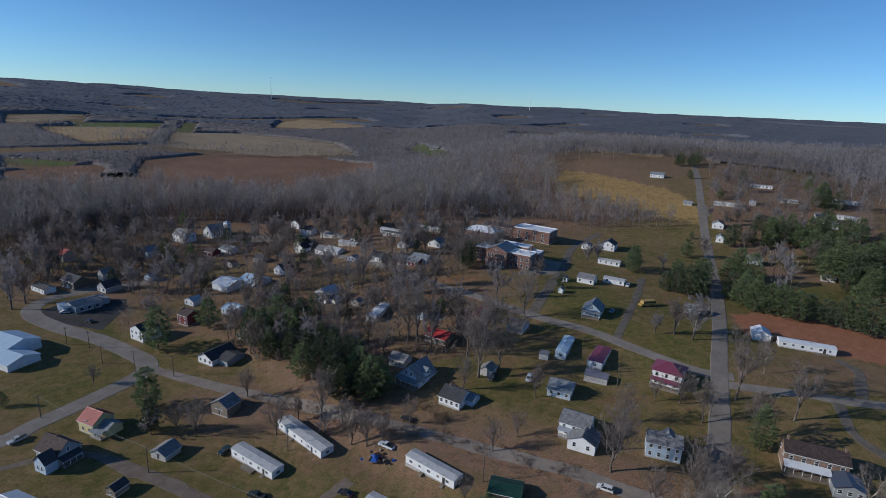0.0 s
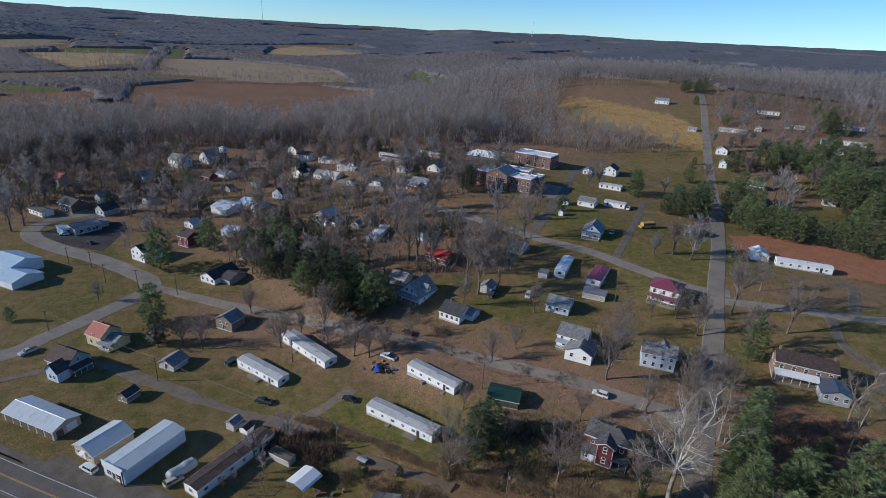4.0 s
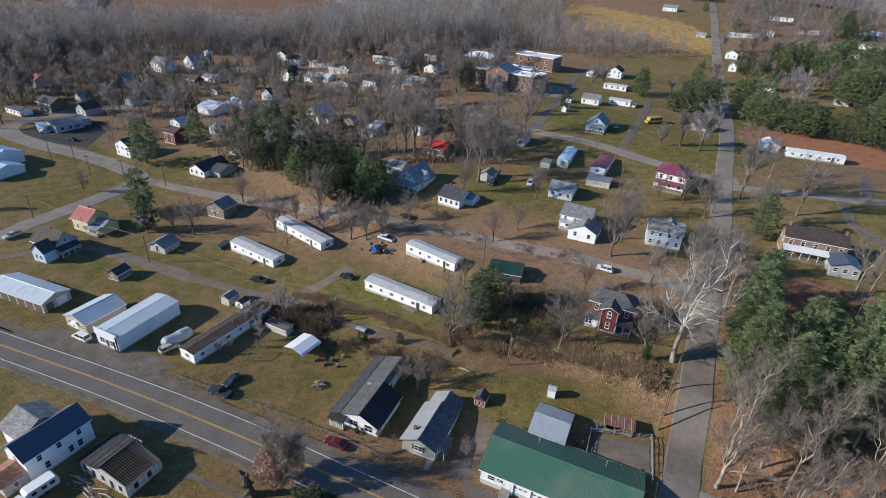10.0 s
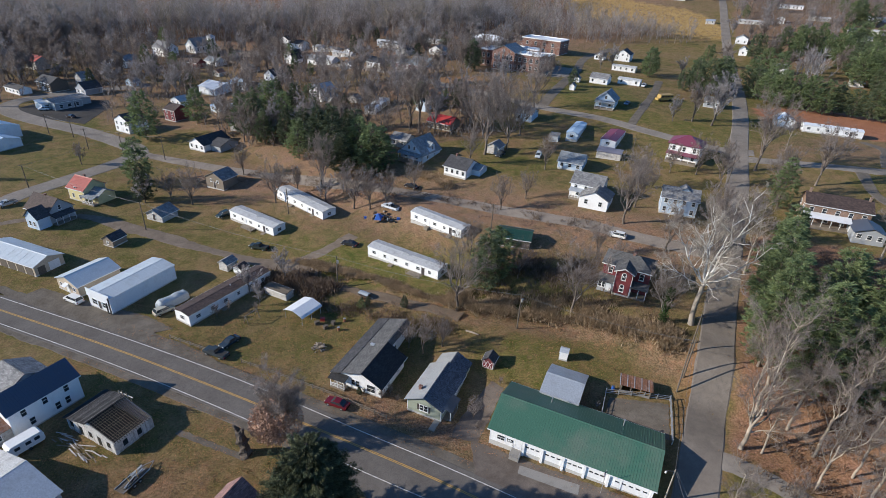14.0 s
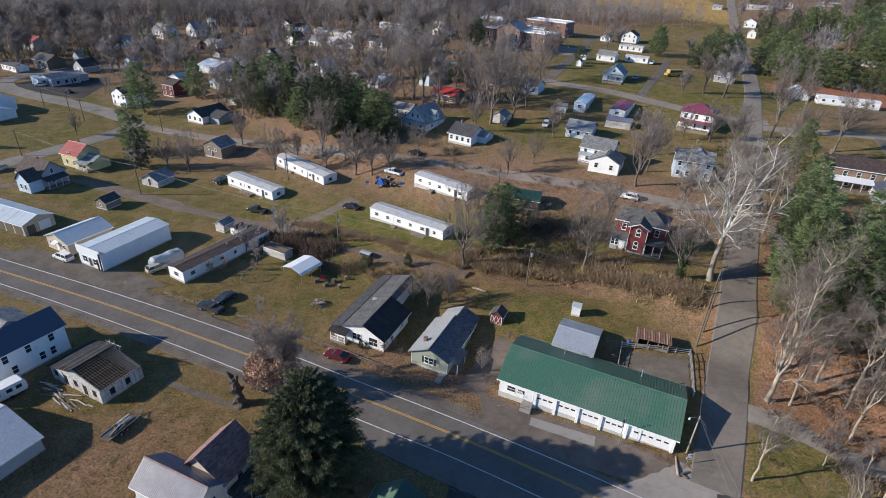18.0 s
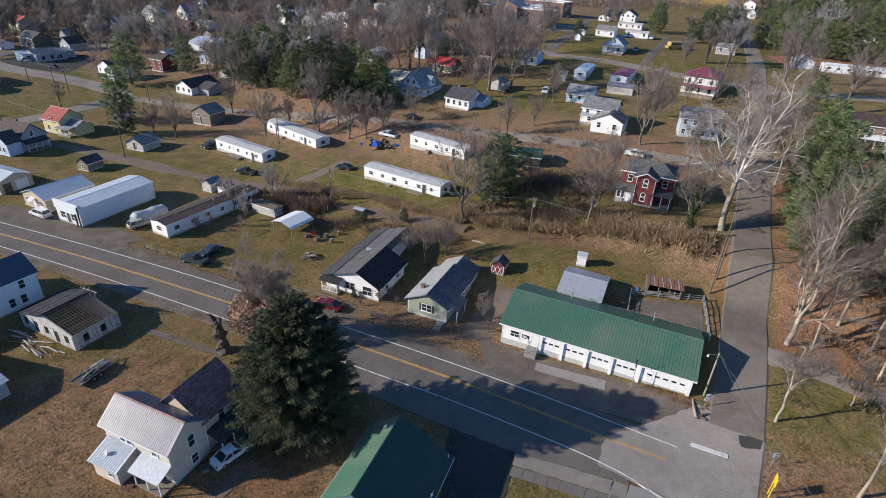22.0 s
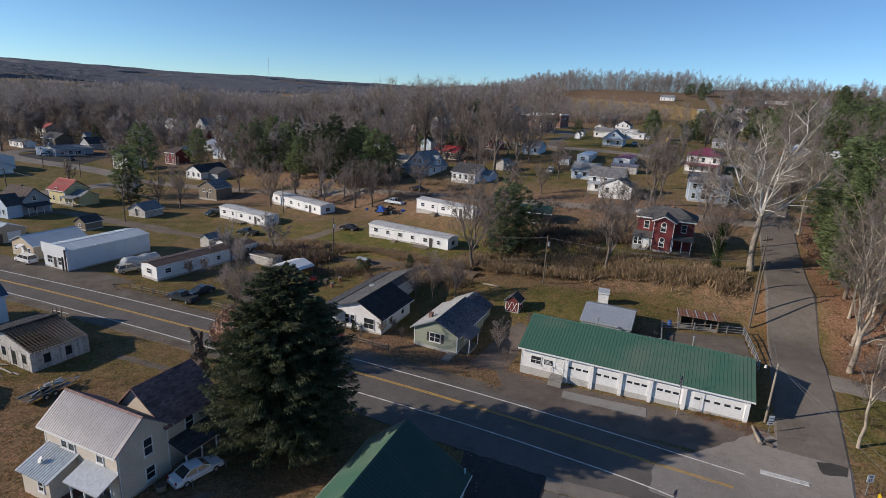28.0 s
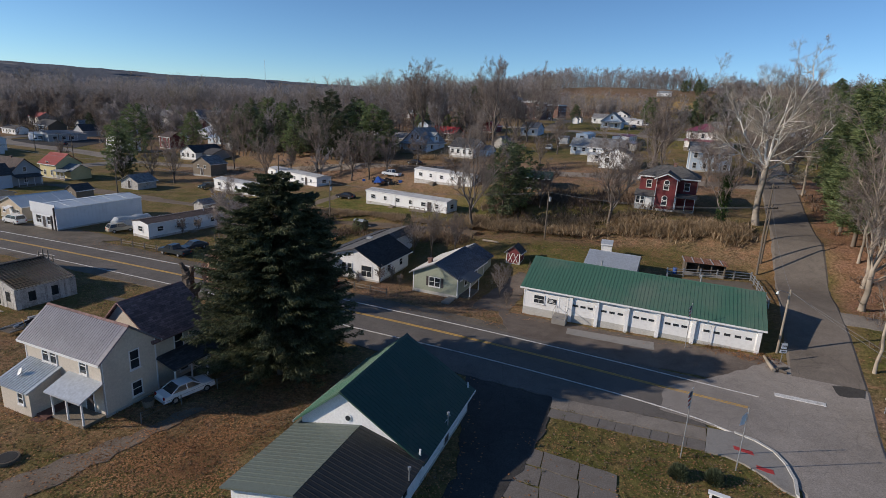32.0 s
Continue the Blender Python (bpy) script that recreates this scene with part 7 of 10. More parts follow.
wing(yh, 7.0, 1.0, 0, 4.6, 6.0, 2.5, 1.6, "x", "yellow", "slate", 0.35)
porch(yh, 9.0, 1.0, 5.0, 2.0, 2.4, "slate", 4, 0.4, 0.5, "f", True)
chimney(yh, 3.5, 4, 6.5, 1.0)
building("shed", "small white shed with a grey-green gabled roof", "shed", (-87.9, 146.5), -20, 6.0, 6.0, 2.1, 1.6, "y", "oldwhite", "greyshingle", 0.4, 0, [], [("f", 3, "darkdoor")])
building("shed", "weathered dark wooden shed on the grass", "shed", (-91.5, 129.4), -20, 3.6, 4.5, 2.0, 1.2, "y", "wood", "charcoal", 0.2, 0, [("f", 1.8, 0.8, 0.6, 0.8)])
building("barn", "weathered grey two-storey wooden barn", "barn", (-79.4, 171.3), -24, 7.6, 6.5, 3.8, 2.0, "y", "wood", "greyshingle", 0.3, 0, [("f", 2.4, 2.4, 0.7, 0.9), ("f", 5.2, 2.4, 0.7, 0.9)], [("f", 3.8, "darkdoor")])
dh = building("house", "white bungalow with a broad dark roof", "house", (-100.4, 207.9), -28, 8.5, 12.5, 2.9, 2.2, "y", "white", "charcoal", 0.5, 0, row_of("f", 3, 8.5, 0, 1.0, 1.1, 1.3))
wing(dh, 8.5, 3, 0, 5.5, 9.0, 2.6, 1.6, "x", "greywall", "charcoal", 0.4)
gm = building("house", "pale blue house with a steep blue-grey roof", "house", (-14.2, 182.7), -33, 9.5, 10.5, 3.0, 4.4, "y", "bluewall", "slate", 0.5, 0, [("f", 2.5, 1, 0.9, 1.3), ("f", 7, 1, 0.9, 1.3), ("f", 3.6, 4.0, 0.8, 1.2), ("f", 5.9, 4.0, 0.8, 1.2), ("r", 3, 1, 0.9, 1.3), ("r", 7, 1, 0.9, 1.3)])
wing(gm, 6.6, 4.0, 0, 3.0, 3.0, 5.0, 1.2, "x", "bluewall", "slate", 0.3, wins=[("r", 1.5, 3.9, 0.9, 1.0)], name="dormer")
porch(gm, 4.75, 0, 9.0, 2.0, 2.4, "slate", 5, 0.4, 0.6)
h3 = building("house", "white cottage with a grey shingle roof", "house", (1.2, 168.3), -32, 8.2, 8.8, 2.9, 2.4, "x", "white", "charcoal", 0.4, 0, row_of("f", 4, 8.2, 0, 1.0, 0.9, 1.2))
wing(h3, 8.2, 4, 0, 3.0, 5, 2.5, 1.2, "x", "bluewall", "slate", 0.3)
chimney(h3, 2.0, 4.4, 5.2, 0.9)
building("cabin", "timber cabin with a bright red metal roof", "cabin", (-5.9, 215.2), -30, 10.3, 8, 2.7, 2.0, "x", "wood", "redmetal", 0.5, 0.6, row_of("f", 3, 10.3, 0, 1.0, 1.0, 1.1))
wf = building("house", "white two-storey farmhouse with a grey shingle roof", "house", (39.2, 151.0), -27, 9.0, 8.5, 4.4, 2.2, "x", "white", "greyshingle", 0.4, 0.3, row_of("f", 3, 9.0, 0, 2.9, 0.8, 1.2) + row_of("f", 2, 9.0, 0, 0.8, 0.8, 1.3) + row_of("l", 3, 8.5, 0, 2.9, 0.8, 1.2))
wing(wf, 4.2, -5.5, 0, 8.2, 7.5, 2.9, 2.0, "y", "white", "greyshingle", 0.35, 0.3, row_of("f", 2, 8.2, 0, 1.0, 0.9, 1.3))
porch(wf, 2.0, -0.05, 3.6, 1.8, 2.5, "galv", 3, 0.4, 0.5, "f", True)
bg2 = building("house", "pale blue-grey two-storey house with a patched roof", "house", (63, 141.2), -19, 9.6, 7, 5.0, 2.0, "x", "bluewall", "greyshingle", 0.4, 0, row_of("f", 4, 9.6, 0, 3.4, 0.8, 1.3) + row_of("f", 4, 9.6, 0, 0.8, 0.8, 1.3))
wing(bg2, 4.4, 2.5, 0, 3.0, 3.0, 6.4, 1.2, "y", "bluewall", "greyshingle", 0.3, name="dormer")
pk = building("house", "white two-storey house with a maroon hipped roof", "house", (78.2, 180.6), -32, 10, 9, 5.6, 2.4, "hip", "white", "purple", 0.6, 0, row_of("f", 3, 10, 0, 3.6, 0.9, 1.4) + row_of("f", 3, 10, 0, 0.8, 0.9, 1.4) + row_of("r", 3, 9, 0, 3.6, 0.9, 1.4))
porch(pk, 5.0, 0, 10.0, 2.2, 2.6, "purple", 5, 0.4, 0.5)
brk = building("house", "brown brick two-storey house with a dark metal roof", "house", (100.5, 136.2), -22, 15.5, 7.5, 5.6, 2.0, "x", "tanbrick", "brownshingle", 0.4, 0, row_of("f", 5, 15.5, 0, 3.4, 0.9, 1.3) + row_of("f", 4, 15.5, 0, 0.9, 0.9, 1.3) + row_of("l", 2, 7.5, 0, 3.4, 0.9, 1.3))
porch(brk, 5.5, 0, 11, 2.6, 2.6, "whitemetal", 6, 0.4, 0.7)
wing(brk, 11, -7, 0, 7, 7, 2.6, 1.4, "y", "greywall", "bluemetal", 0.4, wins=row_of("f", 3, 7, 0, 1.0, 1.0, 1.1))
for x in (0.7, 14.8):
    chimney(brk, x, 3.7, 7.4, 1.3, "tanbrick")
mobile_home("mobile home with a pale blue metal roof", (50.6, 197.8), 66, 17, 4.2, "paleblue", "bluewall", wins=4)
mobile_home("mobile home with a maroon metal roof", (62.6, 189.4), 62, 16, 5.5, "purple", wins=4)
building("shed", "low grey shed with a faded roof", "shed", (54.6, 183.4), -25, 8.3, 4.0, 2.3, 0.5, "shed", "oldwhite", "mauve", 0.2)
building("house", "small pale house with a grey-blue roof", "house", (39.4, 173.6), -24, 8.1, 9, 2.6, 2.0, "x", "bluewall", "slate", 0.4, 0, row_of("f", 3, 8.1, 0, 1.0, 0.9, 1.1))
building("shed", "grey utility shed with a flat roof", "shed", (40.5, 199.5), -25, 3.4, 3.0, 2.2, 0.5, "shed", "greywall", "greyshingle", 0.15)
wtr = mobile_home("long white mobile home beside red soil", (141.3, 210), -21, 20.3, 4.6, "whitemetal", wins=6, porch_at=(15, 5, 2.4))
building("garage", "white garage with a gabled metal roof", "garage", (133.8, 216.2), -21, 6.7, 8, 2.7, 1.6, "y", "white", "whitemetal", 0.3, 0.5)
building("barn", "dull white and teal barn on the slope", "barn", (-12, 238), -30, 5, 6, 4, 1.5, "y", "bluewall", "darkgreen", 0.3)

# ---- the school ----
sc = building("school", "two-storey red brick school with pale parapets", "school", (25.5, 309.5), -29, 13, 15, 9.6, 3.0, "y", "brick", "slate", 0.4, 0, row_of("f", 5, 12, 0.5, 5.6, 1.0, 2.3) + row_of("f", 5, 12, 0.5, 1.2, 1.0, 2.3) + row_of("r", 3, 9, 0, 5.6, 1.2, 2.3) + [("f", 6.5, 9.6, 1.0, 1.0)])
for x, y, w, d, h in ((13, 4, 13, 11, 8.6), (-9, 5, 9, 14, 8.6), (-3, 19, 22, 8, 9.2), (19, 15, 8, 9, 7.6)):
    wing(sc, x, y, 0, w, d, h, 0.1, "flat", "brick", "roofmembrane", -0.25, wins=row_of("f", max(2, int(w / 3)), w, 0, 4.9, 1.4, 2.0) + row_of("f", max(2, int(w / 3)), w, 0, 1.1, 1.4, 2.0) + (row_of("r", 3, d, 0, 4.9, 1.4, 2.0) if x > 0 else []))
    for q in ((x - 0.12, y - 0.12, x + w + 0.12, y + 0.3), (x - 0.12, y + d - 0.3, x + w + 0.12, y + d + 0.12), (x - 0.12, y + 0.3, x + 0.3, y + d - 0.3), (x + w - 0.3, y + 0.3, x + w + 0.12, y + d - 0.3)):
        part("parapet", Shape().box(q[0], q[1], h - 0.05, q[2], q[3], h + 0.6), "trim", sc)
for x, y, z in ((3, 22, 9.2), (10, 24, 9.2), (17, 9, 8.6), (22, 12, 8.6)):
    part("roof_vent", Shape().box(x - 0.7, y - 0.7, z, x + 0.7, y + 0.7, z + 1.1), "galv", sc)
chimney(sc, 21.0, 18.0, 8.0, 3.2, "brick", 1.1)
sc2 = building("school_annex", "flat-roofed red brick school block", "school", (50, 380), -32, 27, 15, 8.2, 0.1, "flat", "brick", "roofmembrane", -0.2, 0, row_of("f", 4, 24, 1, 4.6, 1.6, 2.0) + row_of("f", 4, 24, 1, 1.0, 1.6, 2.0) + row_of("r", 3, 15, 0, 4.6, 1.6, 2.0))
for q in ((-0.12, -0.12, 27.12, 0.3), (-0.12, 14.7, 27.12, 15.12), (-0.12, 0.3, 0.3, 14.7), (26.7, 0.3, 27.12, 14.7)):
    part("parapet", Shape().box(q[0], q[1], 8.15, q[2], q[3], 8.8), "trim", sc2)
building("school_wing", "pale-roofed brick school wing", "school", (14, 372), -25, 24, 14, 6.5, 3.0, "hip", "brick", "whitemetal", 0.3, 0, row_of("f", 6, 24, 0, 1.5, 1.3, 2.2))
building("school_wing", "long low brick school wing with a rusty red roof", "school", (30, 398), -25, 26, 10, 5.0, 1.6, "x", "brick", "brownshingle", 0.3, 0, row_of("f", 6, 26, 0, 1.5, 1.3, 1.8))

# ---- far houses of the village and the hill ----
ch = building("church", "white gabled church with a square bell tower", "church", (-185, 406), -29, 10, 18, 5, 4.6, "y", "white", "greyshingle", 0.4, 0, row_of("r", 4, 18, 0, 1.6, 1.0, 2.2) + [("f", 5, 2.2, 1.4, 2.4)])
wing(ch, 8.5, 12, 0, 4.0, 4.0, 10.5, 1.2, "hip", "white", "galv", 0.3, wins=[("f", 2, 8, 1.2, 1.4), ("r", 2, 8, 1.2, 1.4)], name="bell_tower")
building("house", "white two-storey gabled house with a grey roof", "house", (-201, 390.5), -27, 13, 10, 5.5, 3.6, "x", "white", "greyshingle", 0.4, 0, row_of("f", 4, 13, 0, 3.6, 1.0, 1.5) + row_of("f", 4, 13, 0, 0.9, 1.0, 1.5) + row_of("r", 2, 10, 0, 3.6, 1.0, 1.5))
sr = building("store", "grey and white roadside store with a low roof", "store", (-182.5, 253.5), 58, 12.5, 11, 3.4, 1.2, "x", "greywall", "greyshingle", 0.5, 0, row_of("f", 3, 11, 1, 0.8, 1.6, 1.5), [("f", 9.0, "darkdoor")])
wing(sr, -3.5, 4.5, 0, 3.5, 6.5, 3.0, 0.6, "shed", "white", "palemetal", 0.3, wins=[("f", 2.2, 0.9, 1.8, 1.3)])
wing(sr, 12.5, 2.0, 0, 5.0, 8.5, 3.0, 0.5, "shed", "greywall", "greyshingle", 0.3)
bb = building("warehouse", "white metal building with a pale blue roof", "warehouse", (-169.3, 193.2), 68, 12.4, 14, 3.0, 1.9, "y", "whitemetal", "paleblue", 0.3, 0.6, [], [("f", 6.2, "trim")])
building("warehouse", "pale blue-roofed metal shed behind it", "warehouse", (-177.5, 203.5), 68, 13.5, 16, 4.6, 2.2, "y", "whitemetal", "paleblue", 0.3, 0.6)
building("barn", "long arched white metal barn", "barn", (-131, 294), -30, 13, 14, 3.5, 2.2, "x", "whitemetal", "whitemetal", 0.3, 0.6)
building("barn", "white metal barn with a low roof", "barn", (-118, 300), -30, 14, 12, 3.2, 2.0, "x", "whitemetal", "paleblue", 0.3, 0.6)
lt = mobile_home("white trailer with a bright metal roof", (-29.3, 234.6), 76, 18.5, 5, "whitemetal", wins=5)
w2 = building("house", "white two-storey house with a blue metal porch", "house", (-65, 266), -34, 8, 10, 5.2, 2.6, "y", "white", "galv", 0.4, 0.6, row_of("f", 2, 8, 0, 3.4, 0.9, 1.4) + row_of("r", 3, 10, 0, 3.4, 0.9, 1.4))
wing(w2, 8, 2, 0, 4.5, 6, 3.0, 1.4, "x", "white", "bluemetal", 0.35)
bh = building("house", "blue-grey gabled house with a front porch", "house", (66, 236.8), -25, 8, 9.5, 3.4, 3.2, "y", "bluewall", "slate", 0.5, 0, row_of("f", 2, 8, 0, 1.0, 0.9, 1.4) + [("f", 4, 4, 0.9, 1.2)])
porch(bh, 4, 0, 8, 2.2, 2.6, "slate", 4, 0.4, 0.5)
FAR = [  # name, corner, width, depth, eave, rise, ridge, wall, roof
    ((-103, 318), 8, 9, 3.4, 3.0, "y", "white", "charcoal"), ((-105, 370), 8, 10, 4.0, 2.8, "y", "white", "black"), ((-86, 353), 7, 8, 3.0, 2.4, "x", "white", "greyshingle"), ((-79, 350), 11, 8, 2.8, 2.0, "x", "white", "tarroof"),
    ((-125, 434), 8, 8, 4.6, 2.2, "y", "white", "charcoal"), ((-92, 395), 20, 7, 2.8, 1.0, "x", "oldwhite", "greyshingle"), ((-47, 392), 17, 5, 2.8, 0.6, "x", "white", "tarroof"), ((-10, 346), 9, 8, 3.0, 2.4, "y", "white", "greyshingle"),
    ((-45, 324), 9, 8, 3.0, 2.4, "x", "oldwhite", "charcoal"), ((-20, 395), 20, 5, 2.8, 0.5, "x", "oldwhite", "tarroof"), ((-157, 367), 11, 9, 3.0, 2.2, "x", "white", "slate"), ((-111, 258), 10, 9, 2.6, 1.6, "x", "bluewall", "paleblue"),
    ((-136, 271), 7, 6, 2.6, 1.8, "y", "white", "tarroof"), ((-141, 229), 9, 9, 5.2, 2.4, "y", "white", "charcoal"), ((-128, 247), 7, 8, 5, 2, "x", "redwall", "brownshingle"), ((-91, 228), 5.5, 5, 2.4, 1.4, "y", "oldwhite", "greyshingle"),
    ((-204, 351), 8, 9, 4.2, 2.8, "y", "white", "slate"), ((-251, 335), 11, 9, 5, 2.4, "x", "oldwhite", "terracotta"), ((-226, 282), 13, 6, 2.8, 1.4, "x", "white", "charcoal"), ((15, 237), 7, 6, 2.6, 1.6, "y", "redwall", "redmetal"),
    ((30, 223), 7, 8, 3.0, 2.0, "x", "bluewall", "greyshingle"), ((16, 187), 4.8, 5.5, 2.4, 1.4, "y", "oldwhite", "greyshingle"), ((-19, 195), 7, 6, 2.8, 1.6, "x", "oldwhite", "greyshingle"), ((-45, 258), 5, 4.5, 2.2, 1.2, "y", "oldwhite", "greyshingle"),
    ((96, 324), 13, 5, 2.7, 0.5, "x", "white", "tarroof"), ((74, 284), 9, 8, 2.8, 1.9, "x", "white", "greyshingle"), ((89, 286), 11, 5, 2.6, 0.5, "x", "white", "tarroof"), ((66, 284), 2.6, 3, 2.1, 1.0, "y", "white", "greyshingle"),
    ((60, 265), 2.4, 2.6, 2.1, 1.0, "y", "white", "greyshingle"), ((107, 359), 9, 10, 4.2, 2.6, "y", "white", "charcoal"), ((116, 244), 7.5, 7, 2.6, 1.5, "x", "greywall", "greyshingle"), ((193, 335), 9, 9, 3.0, 2.2, "x", "white", "greyshingle"),
    ((222, 306), 7, 5, 2.2, 0.5, "shed", "oldwhite", "galv"), ((208, 416), 8, 8, 3.6, 2.2, "y", "white", "greyshingle"), ((196, 383), 5, 7, 3.4, 2.0, "y", "white", "slate"), ((303, 544), 19, 5, 2.8, 0.6, "x", "white", "tarroof"),
    ((267, 476), 5, 6, 3.4, 1.6, "y", "white", "galv"), ((296, 483), 15, 5, 2.7, 0.5, "x", "oldwhite", "tarroof"), ((339, 475), 20, 5, 2.8, 0.6, "x", "white", "tarroof"), ((311, 427), 15, 5, 2.8, 0.5, "x", "white", "tarroof"),
    ((295, 429), 8, 8, 2.8, 2.0, "x", "white", "greyshingle"), ((222, 598), 14, 9, 3.2, 2.4, "x", "white", "slate"), ((213, 484), 7, 5, 2.4, 0.8, "shed", "oldwhite", "galv"), ((238, 480), 22, 5, 2.7, 0.5, "x", "oldwhite", "tarroof"),
    ((-192, 286), 8, 9, 3.0, 3.0, "y", "greywall", "charcoal"), ((-215, 290), 13, 9, 4.4, 2.6, "x", "darkwood", "charcoal"), ((-203, 304), 6, 7, 4.0, 2.6, "y", "oldwhite", "greyshingle"), ((-165, 360), 9, 7, 3.2, 2.2, "x", "redwall", "brownshingle"), ((-177, 307), 6, 5, 2.6, 1.6, "y", "bluewall", "slate"),
    ((-111, 408), 11, 8, 5.0, 2.2, "x", "white", "charcoal"), ((-102, 362), 8, 7, 3.4, 2.6, "y", "white", "black"), ((-73, 367), 15, 5, 2.8, 0.5, "x", "oldwhite", "tarroof"), ((-44, 381), 17, 5, 2.8, 0.5, "x", "oldwhite", "midshingle"), ((-19, 315), 11, 8, 2.8, 1.8, "x", "bluewall", "slate"), ((-30, 346), 8, 9, 3.0, 2.4, "y", "oldwhite", "charcoal"),
    ((-60, 330), 6, 5, 2.4, 1.4, "y", "white", "greyshingle"), ((-125, 345), 8, 7, 2.8, 2.0, "x", "oldwhite", "charcoal"), ((-140, 336), 6, 5, 2.4, 1.4, "y", "oldwhite", "rust"), ((-66, 372), 5, 4, 2.2, 1.0, "y", "white", "galv"),
    ((94, 359), 6, 6, 2.6, 1.6, "y", "white", "greyshingle"), ((-27, 313), 14, 9, 2.8, 1.6, "x", "redwall", "slate"), ((288, 407), 9, 7, 2.8, 1.8, "x", "white", "slate"), ((-38, 1110), 22, 12, 4, 3, "x", "darkwood", "greyshingle"),
]
WALLS = {"white": "white", "oldwhite": "grimy white", "bluewall": "pale blue", "redwall": "dark red", "greywall": "grey", "darkwood": "weathered wooden"}
for c, L, D, e, r, rg, wl_, rf in FAR:
    ws = row_of("f", max(1, int(L / 2.8)), L, 0, 1.0, 0.9, 1.2) + (row_of("f", max(1, int(L / 3)), L, 0, 3.3, 0.9, 1.2) if e > 4 else [])
    kind = "shed" if L < 6 else "mobile_home" if L > 12 and D <= 5 else "house"
    building(kind, f"{WALLS[wl_]} {kind.replace('_', ' ')} with a {rf.replace('shingle', ' shingle').replace('metal', ' metal').replace('tarroof', 'pale coated').replace('galv', 'galvanised').replace('mid', 'grey-black').replace('slate', 'blue-grey').replace('pale', 'pale ').replace('  ', ' ')} roof", kind.replace("_", " "), c, -28, L, D, e, r, rg, wl_, rf, 0.3, 0, ws if L >= 5 else [], [("f", L * 0.5)] if L >= 8 else [], L >= 6)


# ---- poles, wires, lamps, signs, flags ----
def utility_pole(x, y, h=9.0, lean=0.0, arm=True, yaw=0.0, can=False, label="creosoted wooden utility pole with a crossarm"):
    p = thing("utility_pole", pose(x, y, gz(x, y), lean, 0, yaw), label, "utility pole", "utility poles")
    part("pole", Shape().rod((0, 0, -0.5), (0, 0, h), 0.16, 0.11, 8), "pole", p)
    if arm:
        a = part("crossarm", Shape().box(-1.1, -0.16, h - 0.7, 1.1, -0.04, h - 0.56), "pole", p)
        for k in (-1.0, -0.45, 0.45, 1.0):
            part("insulator", Shape().rod((k, -0.1, h - 0.56), (k, -0.1, h - 0.38), 0.05, 0.04, 6), "glass", a)
    if can:
        part("transformer", Shape().rod((0.3, -0.1, h - 2.0), (0.3, -0.1, h - 1.2), 0.24, 0.24, 10), "steel", p)
    return (x, y, gz(x, y) + h - 0.4)


def cable(a, b, sag=0.8, r=0.018):
    pts = []
    for i in range(15):
        t = i / 14
        pts.append((a[0] + (b[0] - a[0]) * t, a[1] + (b[1] - a[1]) * t, a[2] + (b[2] - a[2]) * t - sag * 4 * t * (1 - t)))
    s = Shape()
    e = Vector((b[1] - a[1], a[0] - b[0], 0)).normalized() * r
    ring = (e, Vector((0, 0, r)), -e, Vector((0, 0, -r)))
    s.add([Vector(p) + o for p in pts for o in ring], [(i * 4 + k, i * 4 + (k + 1) % 4, i * 4 + 4 + (k + 1) % 4, i * 4 + 4 + k) for i in range(14) for k in range(4)] + [(0, 1, 2, 3), (56, 57, 58, 59)])
    tagged(new("power_cable", s.mesh("power_cable", "wire")), "thin grey overhead cable between poles", "cable", "overhead cables")


PA, PB = utility_pole(-24.2, 112.5, 8.6, arm=False, can=True, label="leaning wooden utility pole with a transformer"), utility_pole(18.3, 95.2, 8.8, arm=False, can=True, label="wooden utility pole with a transformer")
PC, PD = utility_pole(48.7, 79.6, 9.2, 0, True, 20), utility_pole(51.2, 84.5, 9.5, 0, True, 20)
utility_pole(46.6, 76.6, 9.6, -11, False, -25, label="leaning wooden brace pole beside the lane")
PE, PF = utility_pole(-84.8, 139.3, 9.0, arm=False, label="plain wooden utility pole beside the lane"), utility_pole(14.5, 131.5, 8.5, arm=False, label="plain wooden utility pole")
PG, PH, PI_, PJ, PK = utility_pole(-122.3, 199, 9.5), utility_pole(-105, 196, 9.5), utility_pole(-139, 204.5, 8.5), utility_pole(-164.3, 220, 8.5), utility_pole(-135.5, 164.5, 8.5)
PL, PM, PN = utility_pole(91.2, 161, 9.5), utility_pole(-153, 218, 8), utility_pole(146, 282, 9.5)
utility_pole(-32, 306, 9), utility_pole(66, 180, 8.5), utility_pole(-46, 150, 8.5, arm=False, label="plain wooden utility pole by the trailers")
for a, b, g in ((PE, PA, 1.4), (PA, PB, 1.2), (PB, PC, 1.0), (PC, PD, 0.15), (PD, PL, 1.6), (PE, PK, 1.0), (PK, PG, 0.8), (PG, PH, 0.4), (PG, PJ, 0.9), (PL, PN, 2.0)):
    cable(a, b, g)
    cable((a[0] + 0.5, a[1] + 0.3, a[2] - 0.1), (b[0] + 0.5, b[1] + 0.3, b[2] - 0.1), g * 1.1)

